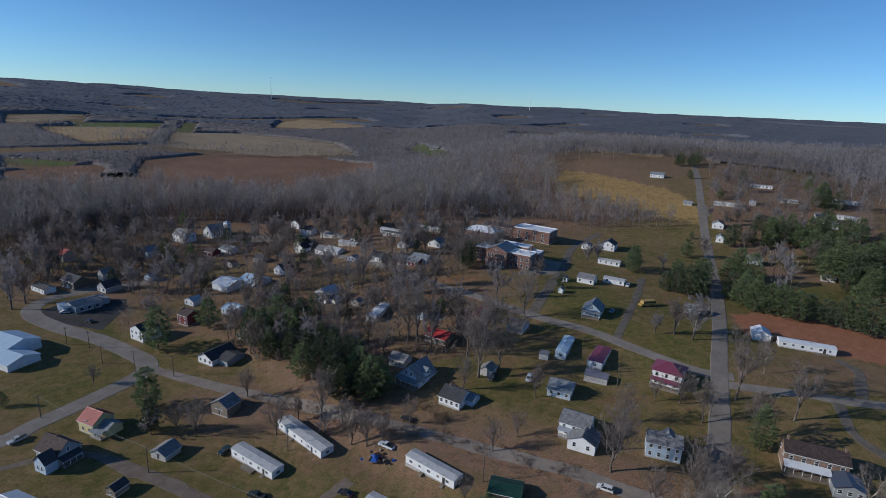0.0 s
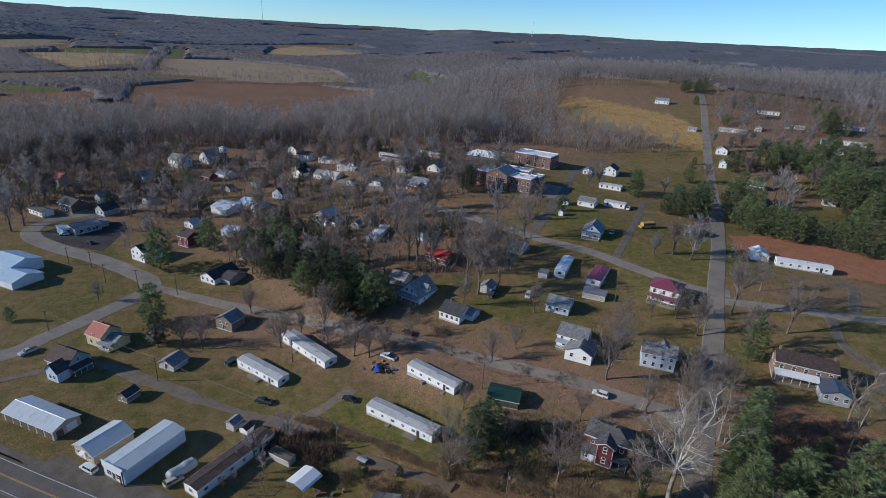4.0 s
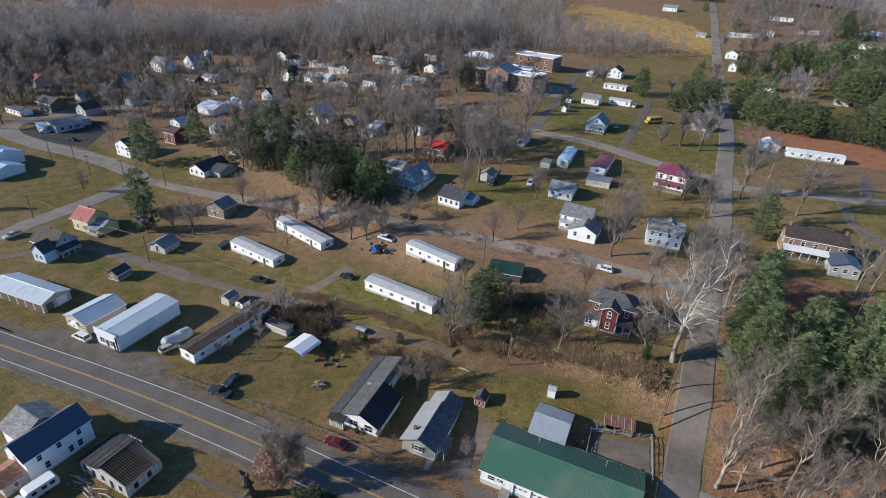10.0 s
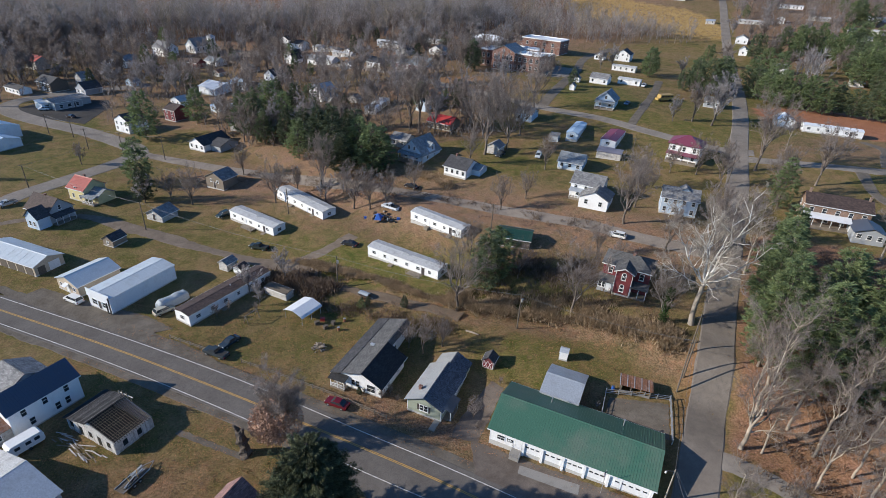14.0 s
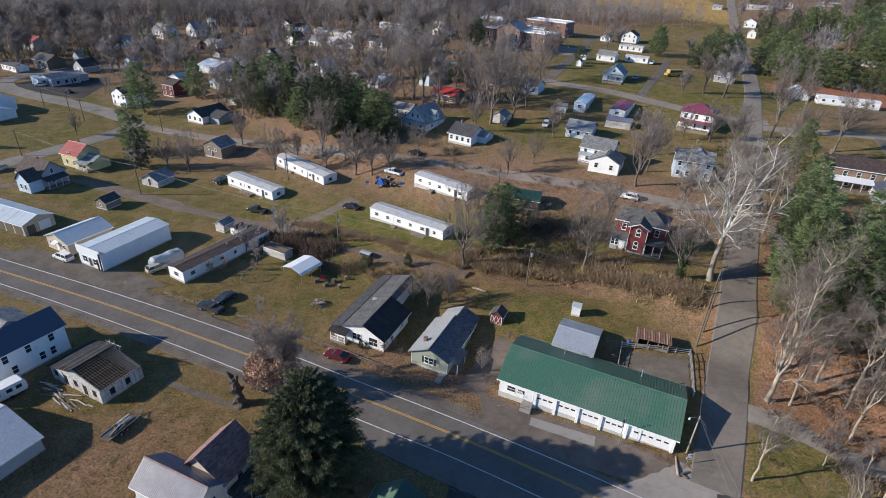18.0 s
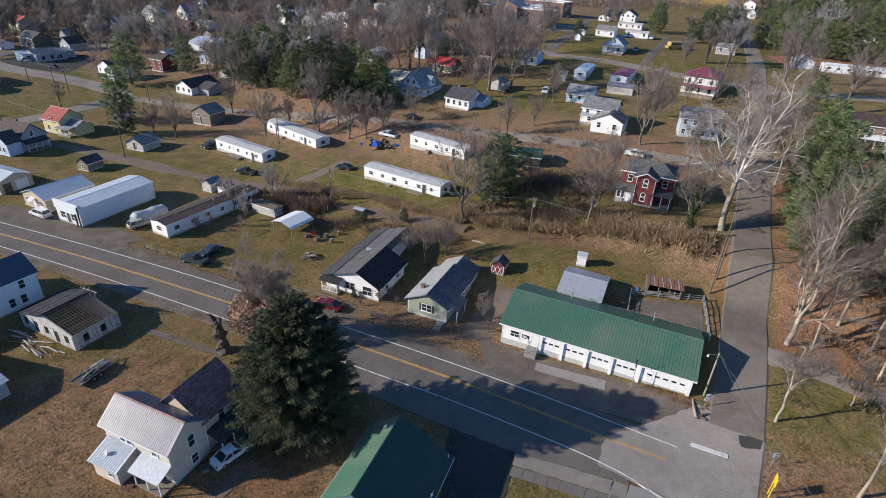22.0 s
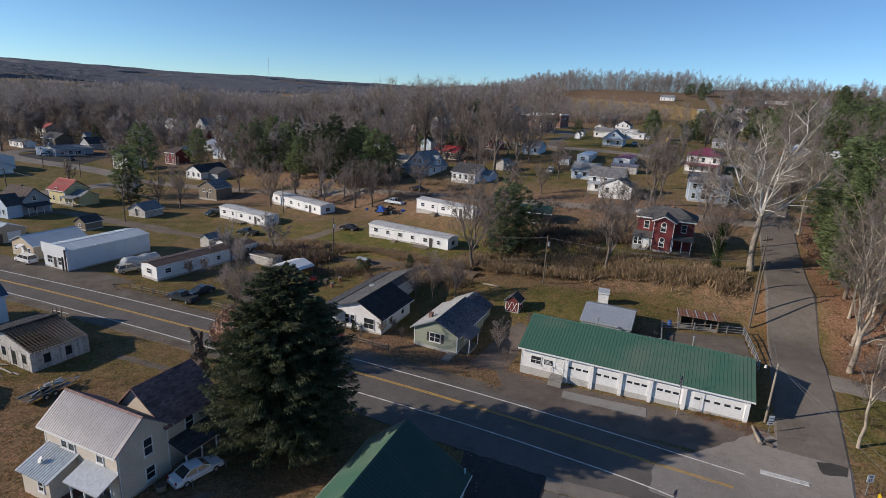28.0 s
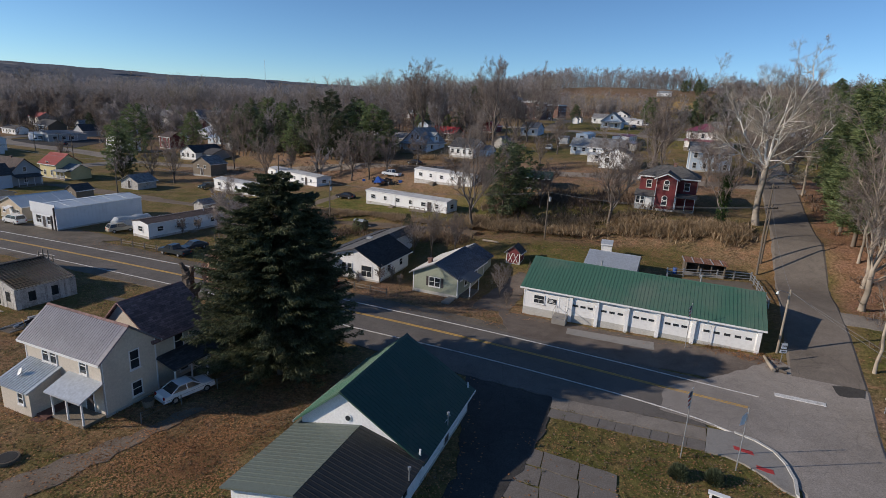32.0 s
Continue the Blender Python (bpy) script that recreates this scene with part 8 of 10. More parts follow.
lampx, lampy = 37.0, 54.4
PQ = (lampx, lampy, gz(lampx, lampy) + 7.2)
lp = thing("street_lamp", pose(lampx, lampy, gz(lampx, lampy)), "wooden street lamp pole with a bulb on an arm", "street lamp")
part("pole", Shape().rod((0, 0, -0.4), (0, 0, 7.4), 0.14, 0.1, 8), "palebark", lp)
ar = part("arm", Shape().rod((0, 0, 7.0), (-1.2, -0.2, 7.3), 0.03).rod((-1.2, -0.2, 7.3), (-1.5, -0.25, 7.2), 0.03), "steel", lp)
part("bulb_head", Shape().rod((-1.5, -0.25, 6.95), (-1.5, -0.25, 7.25), 0.16, 0.1, 10), "lamp", ar)
cable(PC, PQ, 0.8)
cable((PQ[0], PQ[1], PQ[2]), (34.0, 18.0, 10.0), 0.5)
cable((PQ[0] + 0.3, PQ[1], PQ[2] - 0.2), (38.0, 14.0, 9.0), 0.5)


def road_sign(x, y, yaw, plates, label, h=2.4):
    s = thing("road_sign", pose(x, y, gz(x, y), 0, 0, yaw), label, "road sign")
    part("post", Shape().box(-0.03, -0.03, -0.3, 0.03, 0.03, h), "steel", s)
    for z, w, hh, mat in plates:
        part("plate", Shape().box(-w / 2, -0.06, z, w / 2, -0.035, z + hh), mat, s)
    return s


rs = road_sign(36.4, 52.6, 0, [(1.55, 0.75, 0.75, "glass"), (1.1, 0.75, 0.38, "trim")], "state route shield sign with an arrow plate")
sh = part("shield", Shape().box(-0.3, -0.075, 1.62, 0.3, -0.061, 2.24), "trim", rs, "white route shield")


def lettering(words, size, parent, at, label):
    """Flat black words as a mesh part of a sign."""
    txt = bpy.data.curves.new("lettering", 'FONT')
    txt.body, txt.size, txt.align_x, txt.extrude = words, size, 'CENTER', 0.004
    tob = new("lettering", txt)
    tmp = bpy.data.meshes.new_from_object(tob.evaluated_get(bpy.context.evaluated_depsgraph_get()))
    bpy.data.objects.remove(tob)
    tmp.materials.clear()
    tmp.materials.append(M["darkdoor"])
    part("lettering", tmp, None, parent, label, at=at)


lettering("144", 0.34, rs, pose(0, -0.085, 1.8, 90, 0, 0), "black route number")
part("arrow", Shape().prism([(-0.25, 1.29), (-0.08, 1.18), (-0.08, 1.25), (0.25, 1.25), (0.25, 1.33), (-0.08, 1.33), (-0.08, 1.4)], "y", -0.08, -0.062), "darkdoor", rs, "black arrow")
lim = road_sign(40.7, 43.6, 0, [(1.5, 0.66, 0.82, "trim")], "white speed limit sign on a steel post")
lettering("SPEED", 0.17, lim, pose(0, -0.07, 2.15, 90, 0, 0), "black words")
lettering("LIMIT", 0.17, lim, pose(0, -0.07, 2.0, 90, 0, 0), "black words")
lettering("35", 0.46, lim, pose(0, -0.07, 1.58, 90, 0, 0), "black number")
ws = thing("warning_sign", pose(38.4, 39.7, gz(38.4, 39.7), 0, 0, 62), "square yellow warning sign on two yellow posts", "road sign")
for k in (-0.4, 0.4):
    part("post", Shape().box(k - 0.06, -0.05, -0.3, k + 0.06, 0.05, 3.3), "signyellow", ws, "yellow post")
    part("reflector", Shape().box(k - 0.05, -0.075, 0.2, k + 0.05, -0.052, 1.7), "tail", ws, "red reflector strip")
part("plate", Shape().box(-0.62, -0.1, 2.15, 0.62, -0.053, 3.35), "signyellow", ws)


def flagpole(x, y, h, label, flag):
    f = thing("flagpole", pose(x, y, gz(x, y), 0, 0, 0), label, "flagpole")
    part("pole", Shape().rod((0, 0, -0.2), (0, 0, h), 0.05, 0.03, 8), "steel", f)
    part("finial", Shape().rod((0, 0, h), (0, 0, h + 0.12), 0.06, 0.06, 8), "steel", f)
    if flag == "stripes":
        for k in range(7):
            part("stripe", Shape().add([(-0.02, 0.02, h - 0.1 - 0.2 * k), (-0.3 + 0.02 * k, -0.06, h - 0.35 - 0.2 * k), (-0.28 + 0.02 * k, -0.04, h - 0.55 - 0.2 * k), (-0.02, 0.02, h - 0.3 - 0.2 * k)], [(0, 1, 2, 3)]), "redmetal" if k % 2 else "trim", f, "red stripe" if k % 2 else "white stripe")
        part("canton", Shape().add([(-0.02, 0.0, h - 0.1), (-0.22, -0.08, h - 0.3), (-0.2, -0.08, h - 0.75), (-0.02, 0.0, h - 0.6)], [(0, 1, 2, 3)]), "bluemetal", f, "blue canton")
    else:
        part("flag", Shape().add([(-0.02, 0.02, h - 0.1), (-0.45, -0.1, h - 0.5), (-0.5, -0.05, h - 1.3), (-0.1, 0.0, h - 1.2)], [(0, 1, 2, 3)]), "trim", f, "furled white flag")


flagpole(18.9, 36.3, 6.0, "steel flagpole with a hanging striped flag", "stripes")
flagpole(22.6, 35.0, 5.2, "steel flagpole with a furled white flag", "plain")
flagpole(27.6, 56.0, 5.4, "slim flagpole before the garage with a striped flag", "stripes")
for x, y in ((17.8, 34.0), (20.3, 33.6)):
    b = thing("bush", pose(x, y, gz(x, y)), "small rounded evergreen shrub on the lawn", "shrub", "lawn shrubs")
    rg = np.random.default_rng(int(x * 10))
    d = rg.normal(0, 1, (2600, 3))
    d /= np.linalg.norm(d, axis=1)[:, None]
    d[:, 2] = np.abs(d[:, 2])
    v, f = slivers(d * 0.55, d * rg.uniform(0.66, 0.86, 2600)[:, None] * [1, 1, 1.3] + rg.normal(0, 0.06, d.shape), np.full(2600, 0.03), rg)
    part("foliage", tri_mesh("foliage", v, f, "dark_ever"), None, b)
    part("stem", Shape().rod((0, 0, -0.1), (0, 0, 0.5), 0.05), "bark", b)
bx = thing("bench", pose(19.6, 31.6, gz(19.6, 31.6), 0, 0, -30), "white concrete memorial bench on the lawn", "bench")
part("seat", Shape().box(-0.7, -0.2, 0.38, 0.7, 0.2, 0.48), "trim", bx)
for k in (-0.5, 0.5):
    part("leg", Shape().box(k - 0.08, -0.17, 0, k + 0.08, 0.17, 0.38), "trim", bx)
for x, y, sx_ in ((23.9, 37.9, 1.2), (24.6, 35.6, 1.0)):
    slab("apron_marking", [(x, y), (x + sx_, y - 0.5), (x + sx_ - 0.25, y - 1.0), (x - 0.25, y - 0.5)], "redmetal", "faded red panel on the concrete corner", "marking", 0.165, 0.6)

# brown stumps and the ivied dead trunk beside the road
sn = thing("dead_tree", pose(-30.4, 61.4, gz(-30.4, 61.4), 1, -3, 0), "tall broken dead trunk beside the highway", "dead tree")


def gnarled(spine, radii, seed, k=13, rough=0.22):
    """A knotted trunk or stub: rings along a spine, each corner pushed in or out by a smooth wander."""
    rg = np.random.default_rng(seed)
    p, r = np.array(spine, float), np.array(radii, float)
    t = np.linspace(0, len(p) - 1, 4 * len(p))
    c = np.stack([np.interp(t, range(len(p)), p[:, a]) for a in range(3)], 1)
    rad = np.interp(t, range(len(p)), r)
    ph = rg.uniform(0, 6.28, 4)
    v, n = [], len(t)
    for i in range(n):
        for a in np.arange(k) * 2 * math.pi / k:
            d = 1 + rough * (math.sin(3 * a + ph[0] + 1.3 * i) * 0.5 + math.sin(2 * a - 0.9 * i + ph[1]) * 0.6 + math.sin(5 * a + ph[2]) * 0.5) + rg.normal(0, rough * 0.3)
            v.append((c[i, 0] + math.cos(a) * rad[i] * d, c[i, 1] + math.sin(a) * rad[i] * d, c[i, 2] + rg.normal(0, 0.04)))
    f = [(i * k + j, i * k + (j + 1) % k, (i + 1) * k + (j + 1) % k, (i + 1) * k + j) for i in range(n - 1) for j in range(k)]
    return Shape().add(v, f + [tuple(range((n - 1) * k, n * k))])


part("trunk", gnarled([(0, 0, -0.4), (0.1, 0, 0.7), (0.15, 0.1, 2.0), (-0.1, 0.1, 3.3), (-0.2, 0.15, 4.6), (-0.1, 0.1, 5.4)], (1.25, 0.85, 0.66, 0.78, 0.62, 0.4), 1), "deadwood", sn)
for q, (a, b, r) in enumerate((((-0.2, 0.1, 4.4), (-0.85, 0.2, 6.4), 0.4), ((0.1, 0.1, 4.6), (0.6, -0.1, 6.0), 0.36), ((0.3, 0.2, 2.4), (1.0, 0.3, 3.3), 0.34), ((-0.4, 0, 1.9), (-1.0, -0.2, 2.6), 0.3))):
    m = [(a[i] + b[i]) / 2 + 0.1 for i in range(3)]
    part("stub", gnarled([a, m, b], (r, r * 0.95, r * 0.55), q + 5, 9), "deadwood", sn, "broken jagged limb stub")

rng = random.Random(44)
for nm, mat, lab, cat, spots in (("crate", "darkwood", "dark wooden crate under the carport", "crate", ((-26.2, 97.6), (-24.0, 96.2), (-22.6, 97.8))), ("oil_drum", "rust", "rusty oil drum in the yard", "drum", ((-21.0, 95.6), (-20.2, 98.8))), ("tool_chest", "redmetal", "red metal tool chest under the carport", "chest", ((-25.2, 99.0),))):
    for x, y in spots:
        b = thing(nm, pose(x, y, gz(x, y), 0, 0, rng.uniform(0, 90)), lab, cat, "carport clutter")
        if nm == "oil_drum":
            part("drum", Shape().rod((0, 0, 0), (0, 0, 0.88), 0.29, 0.29, 14), mat, b)
            part("rim", Shape().rod((0, 0, 0.86), (0, 0, 0.91), 0.31, 0.31, 14), "steel", b)
        else:
            part("body", Shape().box(-0.5, -0.35, 0, 0.5, 0.35, 0.7), mat, b)
            part("lid", Shape().box(-0.54, -0.39, 0.7, 0.54, 0.39, 0.78), mat, b)

# junk heap by the trailers
jk = thing("scrap_heap", pose(-15.5, 144, gz(-15.5, 144)), "heap of scrap under a blue tarpaulin", "scrap heap")
rng = random.Random(12)
for k in range(72):
    x, y, z, r = rng.gauss(0.3, 2.4), rng.gauss(0, 1.5), rng.uniform(0, 0.9), rng.uniform(0.2, 0.5)
    m = rng.choice(["rubber", "darkwood", "darkdoor", "oldwhite", "rust", "rubber", "glass", "darkwood", "bluetarp"])
    if k % 3:
        part("scrap", Shape().box(x - r, y - r * 0.7, z - 0.2, x + r, y + r * 0.7, z + r), m, jk)
    else:
        part("scrap", Shape().rod((x - r * 1.6, y - r, z), (x + r * 1.6, y + r, z + rng.uniform(0, 0.6)), 0.09, 0.07, 6), m, jk)
part("tarpaulin", Shape().add([(-3.2, -2, 0.4), (-1.2, -2.2, 0.5), (-2.2, -0.6, 2.0), (-0.8, 0.4, 0.9), (-3.4, 0.6, 1.0)], [(0, 1, 2), (1, 3, 2), (3, 4, 2), (4, 0, 2)]), "bluetarp", jk)

# ---- near and village trees ----
SPRUCE_BIG = spruce_mesh(3, 19.6, 7.9, 80, 16, 280, "spruce", 0.28, 0.4)
PINES = [pine_mesh(i, 24, 5.6, 520, 30, "pine", 0.08, 0.35, 0.55, (0.45, 0.95), (0.045, 0.1)) for i in range(4)]
DARKS = [pine_mesh(40 + i, 15, r, 330, 20, m, 0.06, 0.22, tip, (0.5, 1.05), (0.055, 0.12)) for i, (r, m, tip) in enumerate(((4.6, "dark_ever", 0.75), (4.9, "pine", 0.6), (4.2, "dark_ever", 0.7), (5.2, "pine", 0.55), (5.0, "mid_ever", 0.6), (4.4, "mid_ever", 0.7)))]
GREENS = [DARKS[1], DARKS[3], DARKS[4]]
MAPLES = [vase_mesh(20 + i, 18, 0.32, 9, (7, 5, 4), 3, 0.015) for i in range(4)]
YARD = [vase_mesh(70 + i, 17, 0.34, 8, (6, 4, 4), 6, 0.024, 0.28 + 0.03 * (i % 3), "greytwig" if i % 2 else "twig") for i in range(6)]
PALES = [forked_mesh(50 + i, 8.5, [(8.4, (1.6 * math.cos(i * 2), 1.6 * math.sin(i * 2), 13), 0.17, 0.03), (8.0, (3.6 * math.cos(i * 2 + 3), 3.6 * math.sin(i * 2 + 3), 10.5), 0.14, 0.05), (6.6, (4 * math.cos(i * 2 + 1.4), 4 * math.sin(i * 2 + 1.4), 8), 0.1, 0.05), (5.6, (3.6 * math.cos(i * 2 + 4.6), 3.6 * math.sin(i * 2 + 4.6), 6.5), 0.08, 0.05), (7.4, (2.4 * math.cos(i * 2 + 5.5), 2.4 * math.sin(i * 2 + 5.5), 11), 0.12, 0.04)], 0.24, "palebark", "palebark", "twig", (9, 6, 4), 2, 0.013, 0.46, 0.62) for i in range(4)]
SYC = forked_mesh(227, 10.6, [(10.4, (-2.2, 0.5, 16.5), 0.24, 0.0), (10.4, (2.8, 0.0, 17.5), 0.26, 0.02), (10.2, (-7.0, 1.0, 10.5), 0.18, 0.02), (9.4, (-9.0, -1.0, 5.5), 0.16, -0.02), (9.8, (8.5, 0.5, 9.0), 0.2, 0.1), (10.1, (-5.5, 0.0, 13.0), 0.18, 0.02), (8.0, (6.5, -1.0, 1.0), 0.12, -0.06), (10.0, (1.0, 8.0, 10.0), 0.22, 0.03), (10.0, (-2.0, -7.0, 9.0), 0.2, 0.05), (10.3, (2.0, 5.0, 13.0), 0.2, 0.03)], 0.55, "sycbark", "whitebark", "sycbark", (9, 6, 4), 3, 0.014, 0.5)
RUST = vase_mesh(31, 9, 0.2, 9, (7, 5, 4), 3, 0.012, 0.34)
tree(SPRUCE_BIG, -15.6, 47.0, 1.0, "tall dark spruce with drooping boughs beside the road", "spruce tree")
tree(SYC, 54.2, 92.6, 1.0, "huge white-barked bare sycamore beside the lane", "sycamore tree", yaw=0, names=("trunk", "forked_limb", "crown"))


def grove(kinds, spots, unit, label, category, group):
    """One tree a spot (x, y, height)."""
    for i, (x, y, h) in enumerate(spots):
        tree(kinds[(i * 7 + int(abs(x))) % len(kinds)], x, y, h / unit, label, category, group, names=("trunk", "forked_limb", "crown") if len(kinds[0]) == 3 else ("trunk", "crown"))


grove(PINES, [(98, 144, 16), (84, 113, 14), (76, 104, 21), (71, 96, 23), (66, 88, 24), (62.5, 80, 25), (66, 73, 24), (73, 82, 25), (80, 92, 15), (90, 98, 12), (80, 78, 26), (90, 84, 25), (100, 90, 16), (96, 74, 24), (108, 80, 25), (86, 66, 23), (112, 94, 15), (118, 82, 23), (106, 64, 22), (74, 70, 25)], 24, "tall green pine beside the climbing lane", "pine tree", "pines beside the lane")
VE = ("dense dark green evergreen tree", "evergreen tree", "village evergreens")
grove(DARKS, [(-44, 188, 19), (-37, 178, 22), (-34, 192, 16), (-28, 178, 18), (-23, 173, 17), (-20, 176, 15), (-40, 209, 12), (-50, 212, 13), (-30, 184, 19), (-41, 196, 18), (-52, 200, 16), (-33, 172, 15), (-83, 222, 18), (-76, 216, 20), (-73, 228, 20), (-64, 217, 18), (-62, 228, 18), (-52, 190, 15), (-60, 204, 15), (-70, 208, 14), (-87, 265, 12), (-80, 263, 13), (-60, 244, 13)], 15, *VE)
grove(DARKS, [(-123, 219, 20), (-110, 241, 16), (-167, 346, 12), (-187, 352, 14), (-174, 335, 12), (-212, 431, 12), (-103, 173, 16.5), (-187, 292, 12), (14, 302, 16), (-10, 240, 12), (-153, 170, 6), (12, 110, 16), (15, 113, 14), (-7, 103, 3.5), (-17, 103.5, 3), (-15.6, 104.5, 2.6), (-138, 299, 11), (-100, 366, 12), (-160, 390, 13), (-95, 160, 12.5), (63, 273, 9)], 15, *VE)
grove(GREENS, [(119, 277, 11), (124, 275, 16), (129, 271, 17), (134, 270, 18), (149, 296, 14), (142, 284, 14), (112, 309, 15), (182, 391, 6), (150, 268, 15), (150, 257, 17), (153, 251, 16), (158, 248, 16), (163, 244, 16), (168, 241, 15), (174, 242, 14), (179, 238, 13), (184, 234, 16), (188, 231, 17), (191, 226, 17), (197, 222, 17), (204, 219, 17), (163, 299, 14), (174, 307, 13), (160, 262, 15), (168, 255, 14), (164, 280, 13)], 15, *VE)
grove(GREENS, [(200, 372, 16), (236, 386, 16), (240, 376, 17), (250, 379, 14), (262, 381, 15), (275, 389, 14), (255, 354, 16), (248, 333, 19), (250, 322, 18), (249, 312, 19), (262, 340, 18), (270, 359, 15), (274, 353, 16), (283, 345, 17), (285, 365, 16), (295, 380, 16), (262, 322, 18), (275, 330, 18), (318, 465, 17), (321, 458, 16), (327, 452, 17), (249, 398, 14), (238, 407, 13), (251, 497, 11), (224, 288, 14), (219, 269, 16), (230, 278, 17)], 15, *VE)
grove(GREENS, [(238, 270, 17), (228, 258, 17), (240, 290, 17), (250, 282, 18), (224, 366, 15), (230, 378, 14), (218, 378, 14), (245, 368, 15), (256, 366, 15), (266, 372, 15), (211, 384, 13), (286, 674, 15), (293, 662, 16), (299, 676, 15), (279, 668, 14), (310, 684, 15), (292, 414, 13), (300, 420, 12), (345, 520, 14), (372, 560, 13), (262, 590, 10)], 15, *VE)
grove(GREENS, [(233, 322, 22), (237, 316, 21), (233, 301, 21), (236, 297, 22), (245, 305, 23), (271, 377, 20), (273, 364, 21), (271, 347, 22), (232, 380, 19), (249, 385, 19), (258, 375, 20), (173, 306, 19), (175, 295, 19), (319, 460, 21), (325, 470, 20), (160, 347, 13), (128, 285, 15), (142, 288, 16), (115, 315, 15), (301, 557, 15), (258, 300, 23), (262, 290, 22), (225, 305, 20), (284, 325, 22), (290, 335, 21), (240, 345, 20), (250, 262, 21), (262, 275, 22), (243, 252, 20)], 15, *VE)
VB = ("leafless grey-brown tree in a yard", "bare tree", "bare village trees")
grove(MAPLES, [(-39, 167, 17), (-26, 152, 13), (-21, 150, 12), (-16, 150, 10), (15.5, 185, 26), (-9, 211, 25), (39, 236, 22), (24, 191, 18), (51, 134, 18), (57, 144, 13), (-79, 158, 12), (-70, 181, 11), (5, 102, 17), (31, 99.5, 16), (-13, 216, 22), (18, 144, 10), (-43, 212, 18), (30, 206, 18), (12, 202, 20), (19, 214, 19), (-30, 214, 15), (-22, 203, 14), (24, 222, 17), (76, 170, 9), (104, 170, 22), (117, 158, 17), (-2, 88, 8), (2, 90, 6.5), (-5, 90, 6), (43, 110, 9), (20, 112, 9), (70, 122, 15), (79, 124, 14), (74, 131, 12), (84, 133, 10), (8, 71, 4.5), (26, 150, 8), (-87, 161, 9), (68, 116, 14), (58, 120, 12), (87, 158, 14), (100, 150, 15), (84, 168, 12), (10, 176, 12), (35, 172, 11), (62, 158, 12), (-52, 158, 13), (-8, 158, 9), (40, 118, 9), (9, 124, 8)], 18, *VB)
grove(YARD, [(8, 232, 14), (28, 258, 16), (-4, 226, 12), (-48, 326, 14), (-32, 331, 13), (13, 320, 14), (54, 285, 11), (-11, 331, 14), (-90, 392, 13), (53, 429, 12), (107, 213, 18), (101, 218, 14), (93, 218, 9), (112, 222, 13), (97, 328, 12), (90, 326, 11), (133, 316, 9), (210, 322, 12), (213, 333, 12), (231, 333, 11), (206, 363, 14), (212, 432, 14), (220, 345, 12), (203, 335, 11), (170, 344, 14)], 17, *VB)
grove(YARD, [(-241, 306, 22), (-216, 255, 22), (-240, 348, 19), (-259, 351, 19), (-146, 416, 19), (-142, 249, 13), (-171, 284, 16), (-197, 318, 20), (-106, 336, 15), (-274, 396, 13), (-220, 401, 16), (-93, 230, 13), (-84, 240, 17), (-129, 309, 12), (-145, 298, 13), (-160, 308, 13), (-146, 320, 10), (-109, 408, 15), (-132, 188, 7), (-94, 158, 8), (-45, 109, 7), (-38, 115, 8), (-41, 104, 6), (-36, 158, 8), (-31, 162, 8), (-47, 166, 8)], 17, *VB)
grove(PALES, [(57.5, 70, 27), (44.3, 49.8, 15), (48.4, 39.4, 17), (64, 62, 22), (70, 66, 23), (61, 56, 18), (75, 60, 22), (67, 53, 19), (80, 70, 22), (59, 46, 15), (85, 62, 21), (122, 186, 15), (110, 117, 20), (104, 107, 18), (73, 110, 20), (61, 104, 14), (58, 36, 14), (56, 63, 16), (72, 46, 17), (66, 42, 15), (62, 67, 20), (68, 58, 17), (64, 49, 13), (74, 53, 18), (55, 52, 9), (79, 58, 19), (62, 40, 12), (78, 48, 16), (69, 36, 14), (54, 40, 8), (84, 72, 20), (60, 75, 17)], 22, "pale-barked leafless tree among russet leaves", "bare tree", "pale trees by the lane")
tree(forked_mesh(91, 5.6, [(5.4, (1.0, 1.0, 18), 0.21, 0.02), (5.2, (8.5, 1.0, 11.5), 0.19, 0.06), (5.5, (-1.5, 2.0, 16), 0.16, 0.03), (4.0, (6.0, -3.0, 5.0), 0.14, 0.05), (5.0, (-3.5, -1.0, 9.0), 0.12, 0.03), (5.3, (3.5, 4.0, 14.0), 0.18, 0.04)], 0.36, "palebark", "palebark", "twig", (10, 6, 4), 2, 0.013, 0.46, 0.62), 53.0, 63.8, 1.0, "large pale-barked forked tree beside the lane", "bare tree", "pale trees by the lane", 0, ("trunk", "forked_limb", "crown"))
ro = tree(RUST, -24.9, 65.2, 1.4, "small oak that keeps russet leaves on its lower boughs", "oak tree", yaw=0, names=("trunk", "forked_limb", "crown"))
rg = np.random.default_rng(77)
p = rg.normal(0, 1, (13000, 3))
p = p / np.linalg.norm(p, axis=1)[:, None] * (rg.uniform(0.15, 1, 13000) ** 0.5)[:, None] * [3.3, 3.3, 2.5] + [-0.5, -0.6, 3.6]
p = p[np.sin(p[:, 0] * 2.1 + p[:, 2]) + np.sin(p[:, 1] * 2.3 + 1.0) + np.sin(p[:, 2] * 2.7) - 0.3 * (p[:, 0] + p[:, 2] - 3) > -0.3]
v, f = slivers(p, p + rg.normal(0, 0.15, p.shape), np.full(len(p), 0.07), rg)
part("leaves", tri_mesh("leaves", v, f, "oakleaf"), None, ro, "russet withered leaves")
